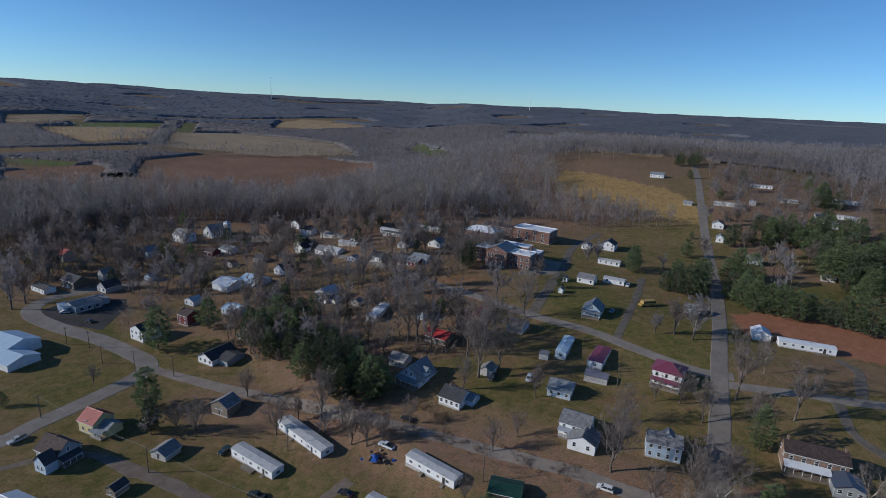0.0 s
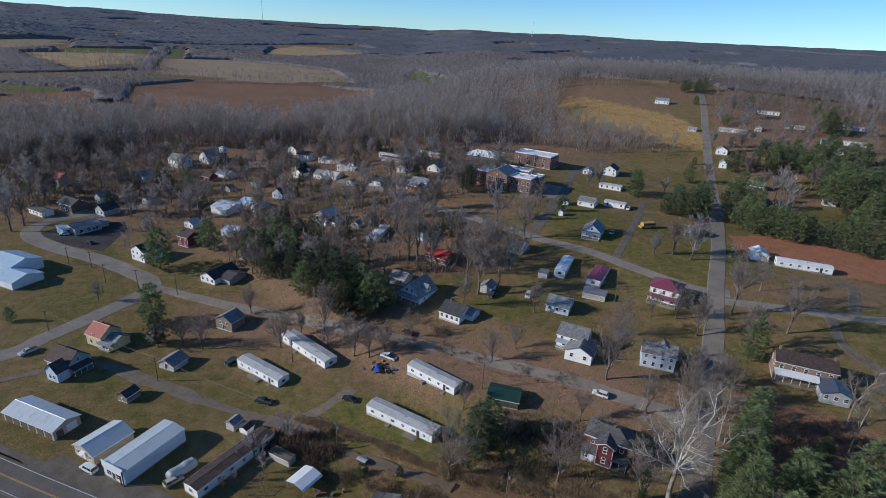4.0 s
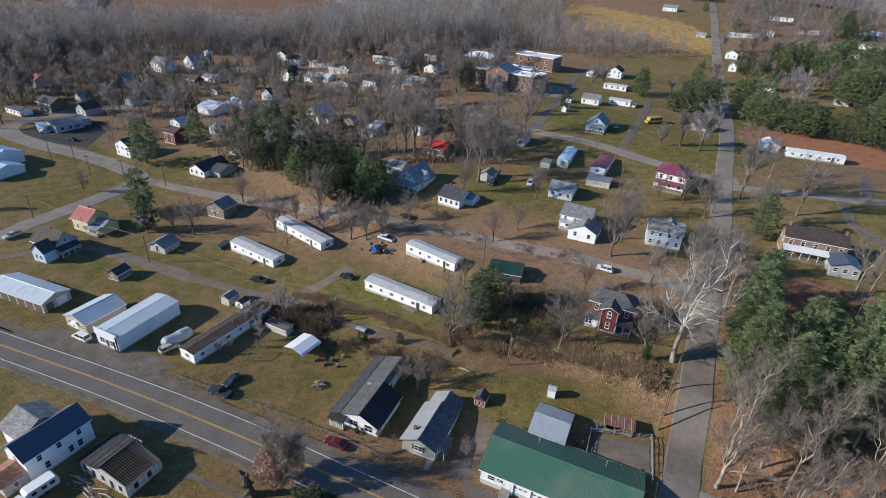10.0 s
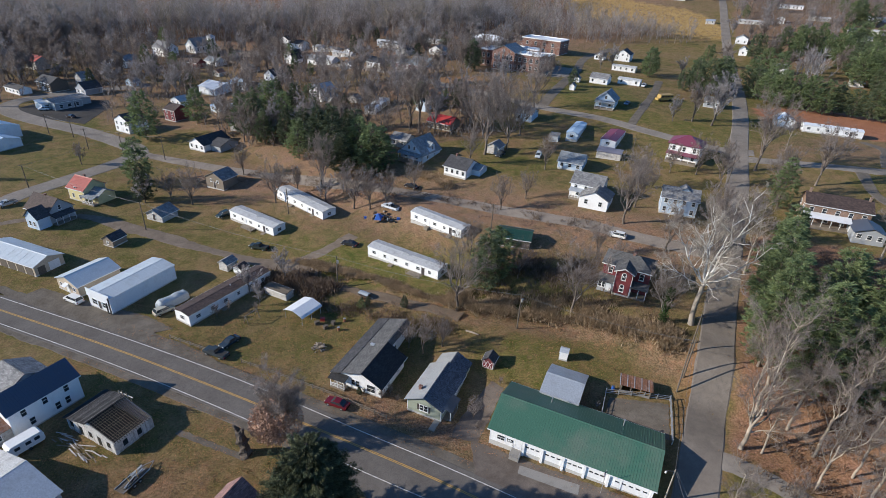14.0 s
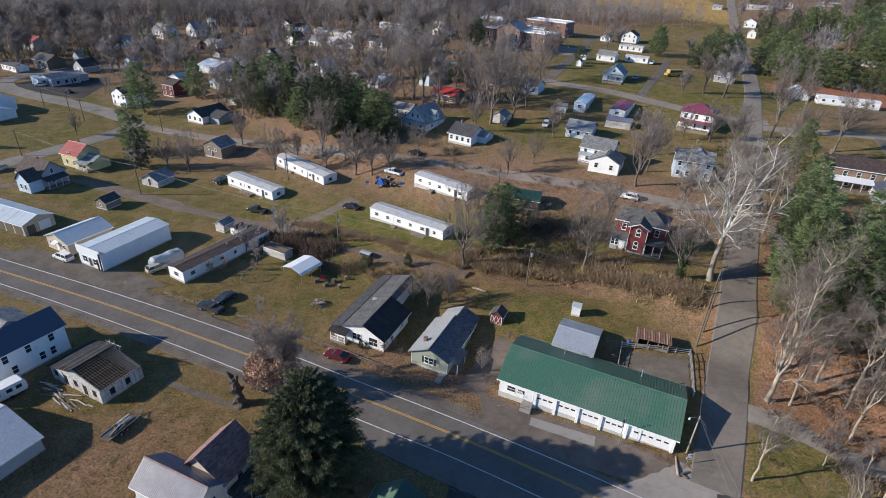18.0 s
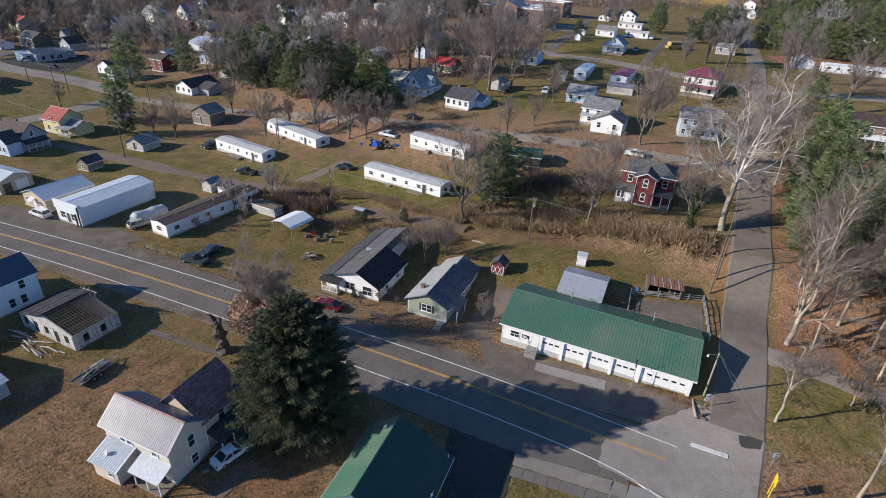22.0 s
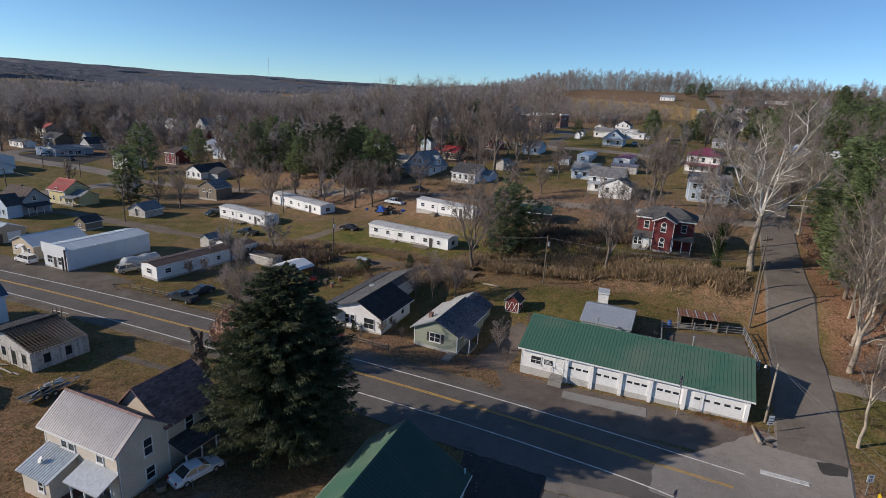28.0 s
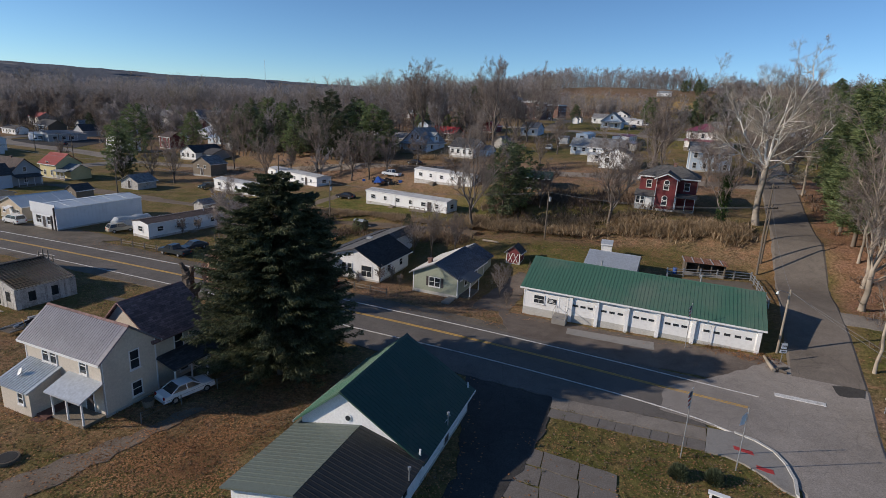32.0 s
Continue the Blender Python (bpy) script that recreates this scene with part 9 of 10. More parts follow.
iv = tree(MAPLES[2], 48.4, 93.0, 0.72, "bare tree with its trunk wrapped in green ivy", "ivied tree", names=("trunk", "forked_limb", "crown"))
p = np.stack([rg.normal(0, 0.6, 2600), rg.normal(0, 0.6, 2600), rg.uniform(0, 1, 2600) ** 0.8 * 12], 1)
v, f = slivers(p, p + rg.normal(0, 0.26, p.shape), np.full(2600, 0.12), rg)
part("ivy", tri_mesh("ivy", v, f, "ivy"), None, iv, "green climbing ivy")

for x, y, h in ((-9.2, 75.0, 2.6), (-7.6, 76.4, 2.2), (-10.6, 77.6, 2.9), (-6.2, 74.4, 1.6), (-12.2, 73.9, 1.4), (8.6, 67.8, 2.0), (-12.6, 76.6, 1.2), (30.6, 72.6, 1.5), (13.5, 79.0, 1.8), (-49, 98.6, 3.2), (-47, 101, 2.8), (-41, 101.5, 2.4)):
    tree(YARD[int(h * 10) % 6], x, y, h / 17, "bare twiggy garden shrub", "shrub", "garden shrubs", names=("stem", "limb", "crown"))
tree(DARKS[0], -13.6, 76.2, 1.9 / 15, "clipped dark evergreen bush by the bungalow", "shrub", "garden shrubs")

# yard trees in the crowded middle of the village
TAKEN = [(o.matrix_basis.translation.x, o.matrix_basis.translation.y, 9.0 if o.get("category") in ("house", "church", "school", "store", "barn", "warehouse", "mobile home") else 2.5) for o in scene.objects if o.parent is None and "category" in o and o.get("kind") != "structure"]
ROADS = [SIDE, MAIN, [(110, 184), (80, 207), (45, 237), (-26, 304), (-70, 345)], [(-118, 203), (-57, 179), (5, 150), (75, 112)], [(-240, 100), (-140, 149), (-119, 197), (-155, 227), (-209, 265), (-198, 284), (-165, 310)], [(43, 238), (89, 362)], [(100, 180), (240, 150)]]
OPEN = [[(-72, 176), (-20, 164), (-16, 186), (-58, 202), (-84, 206), (-88, 192)], [(-196, 262), (-150, 236), (-143, 250), (-172, 283), (-190, 280)], [(-170, 398), (-128, 408), (-120, 425), (-165, 428)], [(42, 292), (64, 296), (74, 322), (60, 330), (48, 308)], [(-4, 262), (34, 236), (60, 290), (24, 310)]]


def free(x, y, room=4.0):
    """Clear of houses, roads and car parks."""
    ok = np.ones(len(x), bool)
    for a, b, r in TAKEN:
        ok &= ((x - a - 3) / r) ** 2 + ((y - b + 0.25 * r) / (1.5 * r)) ** 2 > 1
    for r in ROADS:
        ok &= near_line(x, y, r) > room
    for q in OPEN:
        ok &= ~inside(x, y, q)
    return ok


rng = np.random.default_rng(21)
x, y = rng.uniform(-330, 60, 7000), rng.uniform(175, 442, 7000)
ok = inside(x, y, CROWD) & free(x, y)
x, y = x[ok], y[ok]
grove(YARD, list(zip(x[:165], y[:165], rng.uniform(8, 17, 165))), 17, *VB)
grove(DARKS, list(zip(x[310:340], y[310:340], rng.uniform(6, 13, 30))), 15, *VE)
back_x, back_y = x[165:310], y[165:310]
crowd_x, crowd_y = x[340:3000], y[340:3000]
x, y = rng.uniform(190, 430, 900), rng.uniform(300, 640, 900)
ok = inside(x, y, HILL) & free(x, y, 8)
grove(YARD, list(zip(x[ok][:45], y[ok][:45], rng.uniform(8, 15, 45))), 17, *VB)

# ---- woods, brush and grass, as one mesh each ----
def scatter_mesh(name, kinds, spots, mat, label, category):
    """Many trees in one mesh: kinds are (corners, faces), spots (x, y, turn, size, kind)."""
    vs, fs, o = [], [], 0
    for k, (v, f) in enumerate(kinds):
        s = spots[spots[:, 4] == k]
        if not len(s):
            continue
        c, sn_ = np.cos(s[:, 2])[:, None], np.sin(s[:, 2])[:, None]
        x, y, z = v[:, 0][None], v[:, 1][None], v[:, 2][None]
        z0 = land(s[:, 0], s[:, 1])[:, None]
        sz = s[:, 3][:, None]
        w = np.stack([s[:, 0][:, None] + (x * c - y * sn_) * sz, s[:, 1][:, None] + (x * sn_ + y * c) * sz, z0 + z * sz], -1)
        vs.append(w.reshape(-1, 3))
        fs.append((f[None] + (np.arange(len(s)) * len(v))[:, None, None] + o).reshape(-1, 3))
        o += len(s) * len(v)
    ob = new(name, tri_mesh(name, np.concatenate(vs), np.concatenate(fs), mat))
    return tagged(ob, label, category, kind="stuff")


def small_tree(seed, h, limb=9, twigs=120, width=0.05, trunk=0.2, first=0.3):
    """Trunk, ascending limbs and a haze of twigs, as corners and triangles."""
    rg = np.random.default_rng(seed)
    kink = rg.normal(0, 0.3, (4, 3)) * [1, 1, 0]
    spine = np.array([[0, 0, -0.4], [0, 0, h * 0.3], [0, 0, h * 0.62], [0, 0, h * 0.97]]) + kink * [[0], [0.6], [1.2], [2]]
    t = rg.uniform(first, 0.95, limb)
    root = np.stack([np.interp(t * h, spine[:, 2], spine[:, k]) for k in range(3)], 1)
    an = rg.uniform(0, 6.28, limb)
    ln = h * (0.34 * (1 - t) + 0.13) * rg.uniform(0.8, 1.25, limb)
    tip = root + np.stack([np.cos(an) * ln * 0.62, np.sin(an) * ln * 0.62, ln * 0.9], 1)
    v, f = tubes(np.concatenate([spine[:3], root]), np.concatenate([spine[1:], tip]), [trunk, trunk * 0.75, trunk * 0.45] + [0.07] * limb, [trunk * 0.75, trunk * 0.45, 0.03] + [0.03] * limb, 3)
    k = rg.integers(0, limb, twigs)
    s = rg.uniform(0.25, 1, twigs)[:, None]
    p = root[k] + (tip - root)[k] * s
    q = p + (tip - root)[k] * rg.uniform(0.15, 0.4, (twigs, 1)) + rg.normal(0, h * 0.05, (twigs, 3)) + [0, 0, h * 0.03]
    v2, f2 = slivers(p, q, rg.uniform(0.6, 1.3, twigs) * width, rg)
    return np.concatenate([v, v2]), np.concatenate([f, f2 + len(v)])


WOOD = [small_tree(100 + i, 20, 15, 250, 0.042, 0.24, 0.1) for i in range(6)]
FARWOOD = [small_tree(120 + i, 20, 5, 60, 0.1) for i in range(4)]
SHRUB = [small_tree(140 + i, 5, 7, 70, 0.05, 0.06, 0.02) for i in range(4)]
rng = np.random.default_rng(5)
W1 = [(-700, 290), (-310, 300), (-297, 355), (-278, 390), (-256, 425), (-226, 452), (-163, 452), (-122, 466), (-76, 432), (-28, 424), (25, 448), (80, 447), (114, 421), (174, 418), (188, 440), (150, 495), (114, 534), (124, 660), (170, 740), (330, 720), (330, 900), (60, 930), (-88, 670), (-165, 545), (-235, 540), (-320, 555), (-370, 500), (-720, 430)]
n = 17000
x, y = rng.uniform(-720, 330, n), rng.uniform(290, 960, n)
ok = inside(x, y, W1)
x, y = x[ok][:5400], y[ok][:5400]
pale = rng.random(len(x)) < 0.17
far = (y - 0.4 * np.abs(x) > 560) | (x < -420)
size = rng.uniform(0.65, 1.35, len(x)) * (1 - 0.45 * (x > 50) * (y < 560))
sp = np.stack([x, y, rng.uniform(0, 6.28, len(x)), size, rng.integers(0, 6, len(x))], 1)
scatter_mesh("woodland", WOOD, sp[~pale & ~far], "greytwig", "leafless brown winter woodland behind the village", "woodland")
pp = sp[pale & ~far]
pp[:, 3] *= 1.15
scatter_mesh("pale_woodland", WOOD, pp, "palebark", "pale sycamore trunks scattered in the woodland", "woodland")
low = sp[(rng.random(len(sp)) < 0.75) & ~far]
low[:, 0] += rng.normal(0, 5, len(low))
low[:, 1] += rng.normal(-3, 5, len(low))
low[:, 3] = rng.uniform(0.7, 1.5, len(low))
low[:, 4] = rng.integers(0, 4, len(low))
scatter_mesh("understorey", SHRUB, low, "twig", "bare saplings and brush under the woodland trees", "brush")
sp[:, 4] %= 4
scatter_mesh("far_woodland", FARWOOD, sp[far], "greytwig", "leafless brown woodland below the fields", "woodland")
k = len(back_x)
scatter_mesh("village_trees", [small_tree(160 + i, 14, 18, 460, 0.035, 0.2, 0.12) for i in range(4)], np.stack([back_x, back_y, rng.uniform(0, 6.28, k), rng.uniform(0.65, 1.2, k), rng.integers(0, 4, k)], 1), "twig", "leafless trees crowded between the village houses", "bare trees")
k = len(crowd_x)
scatter_mesh("yard_thickets", SHRUB, np.stack([crowd_x, crowd_y, rng.uniform(0, 6.28, k), rng.uniform(0.4, 1.4, k), rng.integers(0, 4, k)], 1), "twig", "bare shrubs and saplings between the village houses", "shrub")
x, y = rng.uniform(200, 480, 1500), rng.uniform(350, 780, 1500)
ok = inside(x, y, [(215, 420), (250, 400), (310, 370), (470, 560), (430, 720), (300, 775), (262, 600)]) & free(x, y, 12)
x, y = x[ok], y[ok]
scatter_mesh("hilltop_trees", WOOD, np.stack([x, y, rng.uniform(0, 6.28, len(x)), rng.uniform(0.35, 0.75, len(x)), rng.integers(0, 6, len(x))], 1), "twig", "bare trees round the hilltop homes", "woodland")
# woods on the hill behind and beside the climbing lane, and hedgerows between the fields
n = 3600
x, y = rng.uniform(200, 1000, n), rng.uniform(330, 1100, n)
ok = (0.62 * x + 0.78 * y > 770) | ((x > 350) & (x - 0.6 * y > 60))
ok &= ~((x < 335) & (y < 700)) & (near_line(x, y, SIDE) > 14)
x, y = x[ok], y[ok]
hx, hy = [], []
for line, cnt in (([(-540, 640), (-465, 720), (-452, 830), (-480, 920)], 90), ([(-460, 885), (-300, 945), (-140, 1010), (0, 1050)], 130), ([(-600, 990), (-540, 1040), (-680, 1370), (-860, 1800)], 130), ([(-940, 1270), (-610, 1100), (-540, 1040)], 70), ([(-120, 905), (-60, 1060), (-170, 1260)], 60), ([(150, 232), (196, 300), (236, 330)], 8), ([(130, 690), (240, 720), (330, 850)], 40)):
    for k in range(cnt):
        t = rng.random() * (len(line) - 1)
        i = int(t)
        hx.append(line[i][0] + (line[i + 1][0] - line[i][0]) * (t - i) + rng.normal(0, 6))
        hy.append(line[i][1] + (line[i + 1][1] - line[i][1]) * (t - i) + rng.normal(0, 6))
x, y = np.concatenate([x, hx]), np.concatenate([y, hy])
scatter_mesh("hillside_woods", FARWOOD, np.stack([x, y, rng.uniform(0, 6.28, len(x)), rng.uniform(0.65, 1.15, len(x)), rng.integers(0, 4, len(x))], 1), "greytwig", "leafless woods and hedgerows on the hillside", "woodland")


def tuft(seed, blades, wide, tall, thick=(0.03, 0.075)):
    rg = np.random.default_rng(seed)
    b = np.stack([rg.normal(0, wide * 0.35, blades), rg.normal(0, wide * 0.35, blades), rg.uniform(0, tall * 0.25, blades)], 1)
    t = b + np.stack([rg.normal(0, wide * 0.22, blades), rg.normal(0, wide * 0.22, blades), rg.uniform(tall * 0.45, tall, blades)], 1)
    return slivers(b, t, rg.uniform(wide * thick[0], wide * thick[1], blades), rg)


def leaves(seed, n, spread):
    """Fallen leaves lying about within a patch."""
    rg = np.random.default_rng(seed)
    b = np.stack([rg.uniform(-spread, spread, n), rg.uniform(-spread, spread, n), rg.uniform(0.05, 0.09, n)], 1)
    d = rg.normal(0, 1, (n, 3)) * [1, 1, 0.12]
    d *= 0.16 / np.linalg.norm(d, axis=1)[:, None]
    w = np.cross(d, [0, 0, 1.0]) * 0.32
    v = np.stack([b, b + d * 0.5 + w, b + d, b + d * 0.5 - w], 1).reshape(-1, 3)
    i = np.arange(n)[:, None] * 4
    return v, np.concatenate([i + [0, 1, 2], i + [0, 2, 3]], 0)


def canopy(r0, r1, step, tall, mat, name, label):
    """The far woods as one rough roof of crowns, cut open over the fields; its cells grow with the distance."""
    rows, cols = int(math.log(r1 / r0) / step) + 1, int(1.76 / step) + 1
    r = r0 * np.exp(step * np.arange(rows))[:, None] * (1 + rng.uniform(-0.4, 0.4, (rows, cols)) * step)
    az = np.linspace(-0.88, 0.88, cols)[None] + rng.uniform(-0.4, 0.4, (rows, cols)) * step
    x, y = r * np.sin(az), r * np.cos(az)
    glade = np.sin(x * 0.0071 + 2.0 * np.sin(y * 0.0043)) + np.sin(y * 0.0093 + 1.7 * np.sin(x * 0.0061 + 1.0))
    wood = ~np.any([inside(x * k, y * k, q[1]) for q in FIELDS for k in (1.0, 1.05)], axis=0) & (glade < 1.45)
    wood &= ~inside(x, y, W1) & ~inside(x, y, GOLD_FIELD) & (near_line(x, y, SIDE) > 16) & ~((x > 110) & (x < 340) & (y < 740))
    soft = wood.astype(float)
    for _ in range(2):
        soft[1:-1, 1:-1] = (soft[1:-1, 1:-1] * 2 + soft[:-2, 1:-1] + soft[2:, 1:-1] + soft[1:-1, :-2] + soft[1:-1, 2:]) / 6
    h = np.where(wood, soft ** 2 * (tall * 0.55 + tall * 0.45 * smooth(1300, 1800, r)) * rng.uniform(0.78, 1.1, x.shape) * (0.8 + 0.25 * np.sin(x * 0.021) * np.sin(y * 0.017)), -1.0)
    v = np.stack([x, y, land(x, y) + h], -1).reshape(-1, 3)
    i = (np.arange(rows - 1)[:, None] * cols + np.arange(cols - 1)[None]).ravel()
    f = np.concatenate([np.stack([i, i + 1, i + cols + 1], -1), np.stack([i, i + cols + 1, i + cols], -1)])
    me = tri_mesh(name, v, f[wood.reshape(-1)[f].any(axis=1)], mat)
    me.polygons.foreach_set("use_smooth", np.ones(len(me.polygons), bool))
    tagged(new(name, me), label, "woodland", kind="stuff")


canopy(770, 2000, 0.003, 9.0, "farwood", "distant_woods", "leafless grey-brown woods on the nearer ridges")
# Distance haze is painted in: the farthest ridges take the bluish wood colour.
canopy(1985, 4500, 0.003, 10.0, "hazewood", "ridge_backdrop", "blue-grey wooded ridges on the horizon")
n = 9000
az, r = rng.uniform(-0.86, 0.86, n), np.sqrt(rng.uniform(760 ** 2, 1650 ** 2, n))
x, y = r * np.sin(az), r * np.cos(az)
glade = np.sin(x * 0.0071 + 2.0 * np.sin(y * 0.0043)) + np.sin(y * 0.0093 + 1.7 * np.sin(x * 0.0061 + 1.0))
ok = ~np.any([inside(x * k, y * k, q[1]) for q in FIELDS for k in (1.0, 1.05)], axis=0) & (glade < 1.45) & ~inside(x, y, W1) & ~inside(x, y, GOLD_FIELD) & (near_line(x, y, SIDE) > 16) & ~((x > 110) & (x < 340) & (y < 740))
x, y = x[ok][:4200], y[ok][:4200]
scatter_mesh("ridge_trees", FARWOOD, np.stack([x, y, rng.uniform(0, 6.28, len(x)), rng.uniform(0.45, 0.8, len(x)), rng.integers(0, 4, len(x))], 1), "twig", "leafless trees on the nearer ridges", "woodland")

for line, cnt in (([(-640, 1010), (-500, 962), (-397, 944), (-304, 953), (-232, 988), (-140, 925)], 150), ([(-400, 690), (-455, 830), (-520, 1000), (-600, 1180), (-690, 1400)], 190), ([(-560, 690), (-520, 770), (-440, 760)], 60)):
    p = along(line, 4.0)
    i = rng.integers(0, len(p), cnt)
    x, y = p[i, 0] + rng.normal(0, 5, cnt), p[i, 1] + rng.normal(0, 5, cnt)
    scatter_mesh("hedgerow_trees", FARWOOD, np.stack([x, y, rng.uniform(0, 6.28, cnt), rng.uniform(0.3, 0.7, cnt), rng.integers(0, 4, cnt)], 1), "twig", "line of leafless trees between the fields", "woodland")

# dead grass on the ditch bank, brush, and leaf drifts
BLADES = [tuft(400 + i, 16, 1.4, 1.0, (0.02, 0.05)) for i in range(4)]


def drift(line, cnt, width, offset, size, mat, name, label, patchy=True):
    p = along(line, 1.0)
    t = np.gradient(p, axis=0)
    t /= np.hypot(t[:, 0], t[:, 1])[:, None]
    i = rng.integers(0, len(p), cnt)
    d = offset + rng.normal(0, width, cnt)
    x, y = p[i, 0] - t[i, 1] * d + rng.normal(0, 0.5, cnt), p[i, 1] + t[i, 0] * d + rng.normal(0, 0.5, cnt)
    off = (near_line(x, y, SIDE) > 4.3) & (near_line(x, y, MAIN) > 4.8)
    x, y = x[off], y[off]
    if patchy:
        off = np.sin(x * 0.55 + 1.3 * np.sin(y * 0.4)) + np.sin(y * 0.8 + x * 0.23) + rng.normal(0, 0.5, len(x)) > -0.5
        x, y = x[off], y[off]
    cnt = len(x)
    scatter_mesh(name, BLADES, np.stack([x, y, rng.uniform(0, 6.28, cnt), size * rng.uniform(0.5, 1.3, cnt), rng.integers(0, 4, cnt)], 1), mat, label, "grass" if mat == "straw" else "brush")


drift([(-38, 124), (-10, 110), (4, 103)], 5200, 0.55, 1.1, 0.6, "straw", "dead_grass", "strip of pale dead grass along the ditch")
drift([(3, 103.5), (8, 101), (28, 97), (40, 91), (47, 85)], 5200, 1.3, 2.9, 1.2, "straw", "dead_grass", "tall dead straw-coloured grass on the bank")
drift([(6, 103), (28, 98), (40, 92), (48, 86)], 300, 1.6, 4.6, 0.9, "brush", "brush_bank", "tangled brown brush on the bank")
drift([(-30, 108), (-18, 104), (-6, 99), (4, 96)], 400, 1.6, -1.5, 1.1, "brush", "brush_thicket", "bare brown thicket beside the ditch")
drift([(-42, 113), (-37, 115), (-30, 112), (-27, 109)], 1100, 1.6, 0, 1.7, "brush", "brush_thicket", "bare brown thicket beside the trailer")
drift([(30, 55.5), (36, 51.5)], 260, 0.45, 0.6, 0.25, "rustleaf", "leaf_drift", "drift of fallen leaves on the forecourt")
drift([(-70, 176), (-30, 160), (10, 142), (40, 128)], 500, 2.5, 4.5, 0.9, "brush", "roadside_brush", "bare brush and dead weeds beside the lane")
drift([(10, 118), (22, 112), (34, 112), (46, 108)], 900, 3.6, 0, 1.35, "brush", "brush_thicket", "tangled bare brush below the terrace lane")
drift([(52, 50), (60, 70), (72, 95)], 600, 7.0, -9, 1.2, "brush", "undergrowth", "bare undergrowth under the pale trees")
drift([(84, 106), (96, 112), (110, 112)], 420, 3.5, 0, 1.1, "brush", "undergrowth", "bare undergrowth below the brick house")
drift([(62, 105), (80, 100), (100, 100)], 300, 5.0, 0, 1.2, "brush", "undergrowth", "bare undergrowth under the pines")
drift([(-6, 172), (6, 162)], 120, 1.5, -3, 1.3, "straw", "dead_grass", "tall dead straw-coloured grass by a cottage")
n = 2600
x, y = rng.uniform(118, 262, n), rng.uniform(424, 712, n)
ok = inside(x, y, GOLD_FIELD)
scatter_mesh("field_stubble", BLADES, np.stack([x[ok], y[ok], rng.uniform(0, 6.28, ok.sum()), rng.uniform(0.8, 1.6, ok.sum()), rng.integers(0, 4, ok.sum())], 1), "straw", "standing golden corn stubble on the hill", "stubble")
n = 5000
x, y = rng.uniform(44, 110, n), rng.uniform(25, 125, n)
ok = inside(x, y, LITTER) & (near_line(x, y, SIDE) > 4) & ~np.any([inside(x, y, q) for q in SLABS], axis=0)
v, f = leaves(600, 16, 1.4)
scatter_mesh("leaf_litter", [(v, f)], np.stack([x[ok], y[ok], rng.uniform(0, 6.28, ok.sum()), rng.uniform(0.6, 1.4, ok.sum()), np.zeros(ok.sum())], 1), "rustleaf", "drifts of fallen russet leaves", "leaf litter")
n = 9000
x, y = rng.uniform(-75, 48, n), rng.uniform(14, 105, n)
ok = (np.min([near_line(x, y, r) for r in ROADS[:2]], axis=0) > 5) & ~np.any([inside(x, y, q) for q in SLABS], axis=0)
v, f = leaves(610, 12, 1.8)
scatter_mesh("fallen_leaves", [(v, f)], np.stack([x[ok], y[ok], rng.uniform(0, 6.28, ok.sum()), rng.uniform(0.6, 1.5, ok.sum()), np.zeros(ok.sum())], 1), "rustleaf", "scattered fallen leaves on the lawns", "leaf litter")
n = 420
x, y = rng.normal(44.5, 3.6, n), rng.normal(37.5, 4.2, n)
ok = near_line(x, y, SIDE) > 3.8
v, f = leaves(615, 14, 0.9)
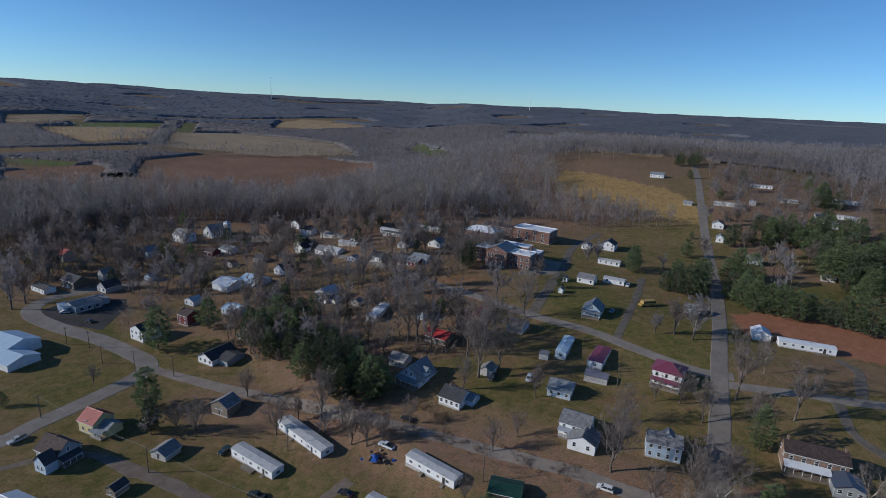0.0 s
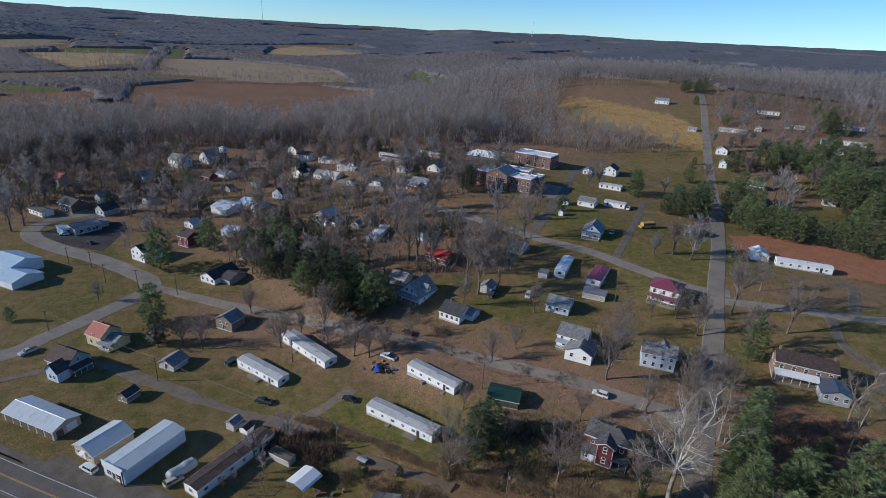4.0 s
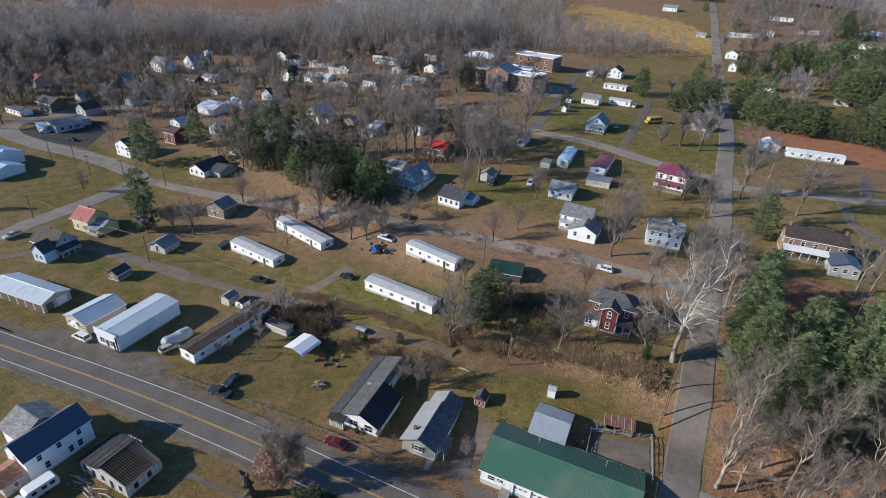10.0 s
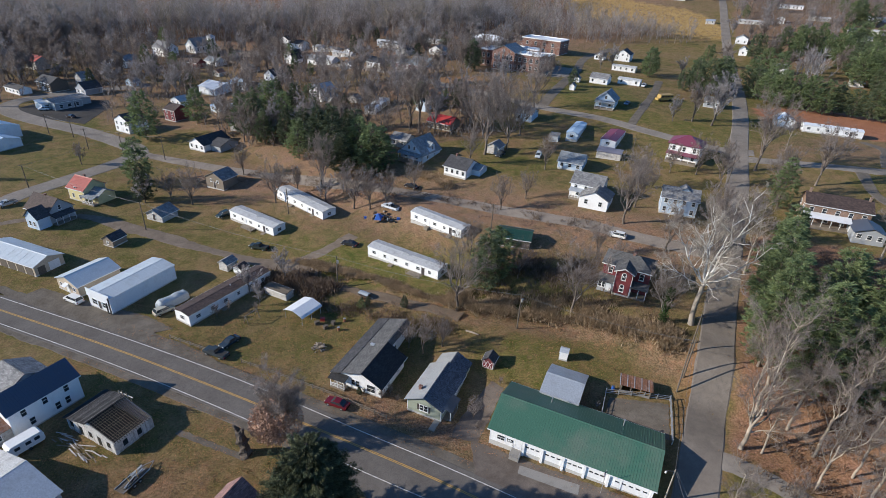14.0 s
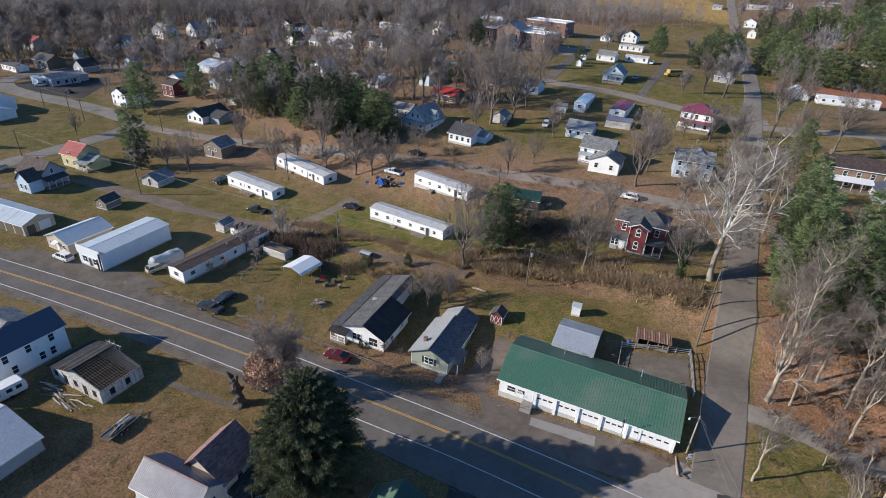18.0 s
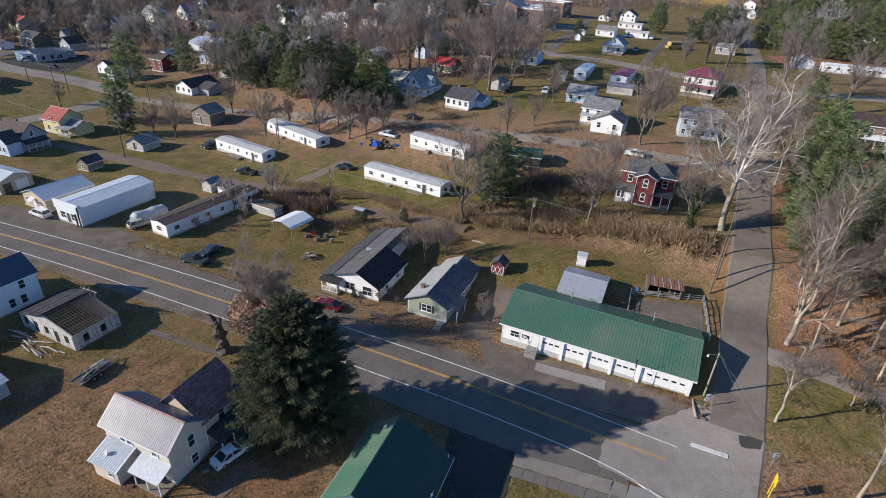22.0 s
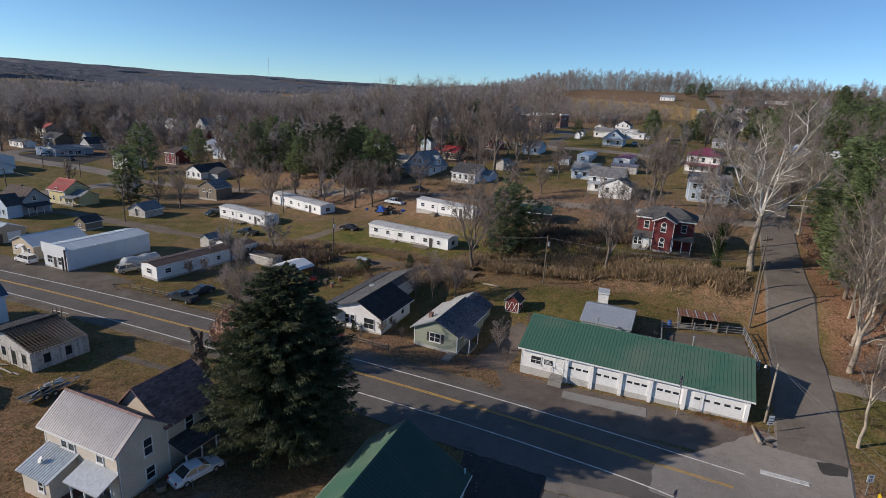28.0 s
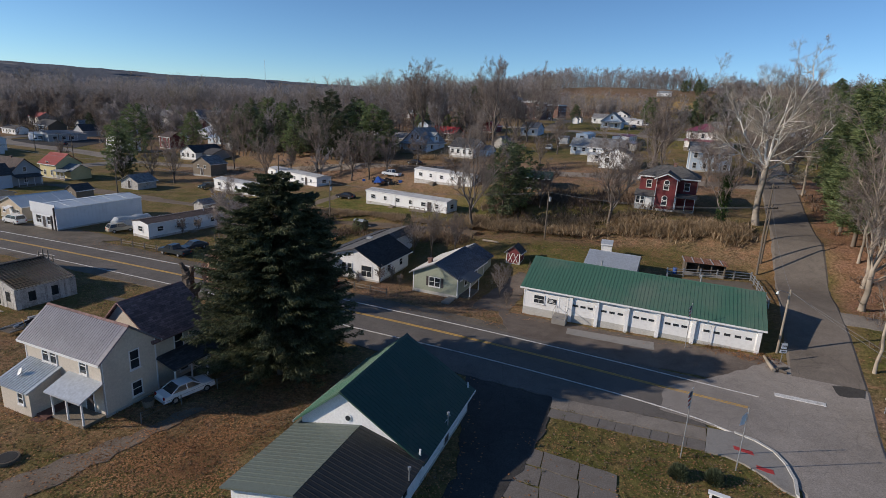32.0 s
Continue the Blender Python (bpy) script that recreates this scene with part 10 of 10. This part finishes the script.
scatter_mesh("verge_leaves", [(v, f)], np.stack([x[ok], y[ok], rng.uniform(0, 6.28, ok.sum()), rng.uniform(0.6, 1.3, ok.sum()), np.zeros(ok.sum())], 1), "rustleaf", "russet leaves on the lane's verge", "leaf litter")
n = 520
x, y = rng.normal(-19, 3.4, n), rng.normal(34, 2.6, n)
v, f = leaves(620, 14, 0.9)
scatter_mesh("yard_leaves", [(v, f)], np.stack([x, y, rng.uniform(0, 6.28, n), rng.uniform(0.6, 1.2, n), np.zeros(n)], 1), "rustleaf", "russet leaves under the spruce and beside the drive", "leaf litter")
TUFTS = [tuft(430 + i, 8, 0.55, 0.2, (0.03, 0.06)) for i in range(4)]
n = 26000
x, y = rng.uniform(-62, 58, n), rng.uniform(18, 100, n)
keep = rng.random(n) < np.where(y < 60, 1.0, 0.45)
ok = keep & (near_line(x, y, MAIN) > 6) & (near_line(x, y, SIDE) > 4.5) & ~np.any([inside(x, y, q) for q in SLABS], axis=0)
sp = np.stack([x, y, rng.uniform(0, 6.28, n), rng.uniform(0.5, 1.3, n), rng.integers(0, 4, n)], 1)
dry = np.sin(x * 0.31 + 1.7 * np.sin(y * 0.23)) + np.sin(y * 0.37 + 0.9) + rng.normal(0, 0.7, n) > 0.1
scatter_mesh("grass_tufts", TUFTS, sp[ok & ~dry], "lawn", "short winter grass on the lawns", "grass")
scatter_mesh("dry_grass_tufts", TUFTS, sp[ok & dry], "brush", "withered brown grass on the lawns", "grass")
fp = thing("fire_pit", pose(-31.1, 32.9, gz(-31.1, 32.9)), "round dark fire pit ring on the lawn", "fire pit")
part("ring", Shape().rod((0, 0, -0.1), (0, 0, 0.28), 0.85, 0.8, 18), "darkwood", fp)
part("ash", Shape().rod((0, 0, 0.27), (0, 0, 0.3), 0.66, 0.66, 18), "rubber", fp, "black ash")
# radio masts on the far ridge
for x, y, h in ((-1050, 3300, 130), (480, 3400, 120)):
    m = thing("radio_mast", pose(x, y, gz(x, y)), "thin steel radio mast on the far ridge", "radio mast")
    part("mast", Shape().rod((0, 0, 0), (0, 0, h), 1.2, 0.8, 4), "steel", m)
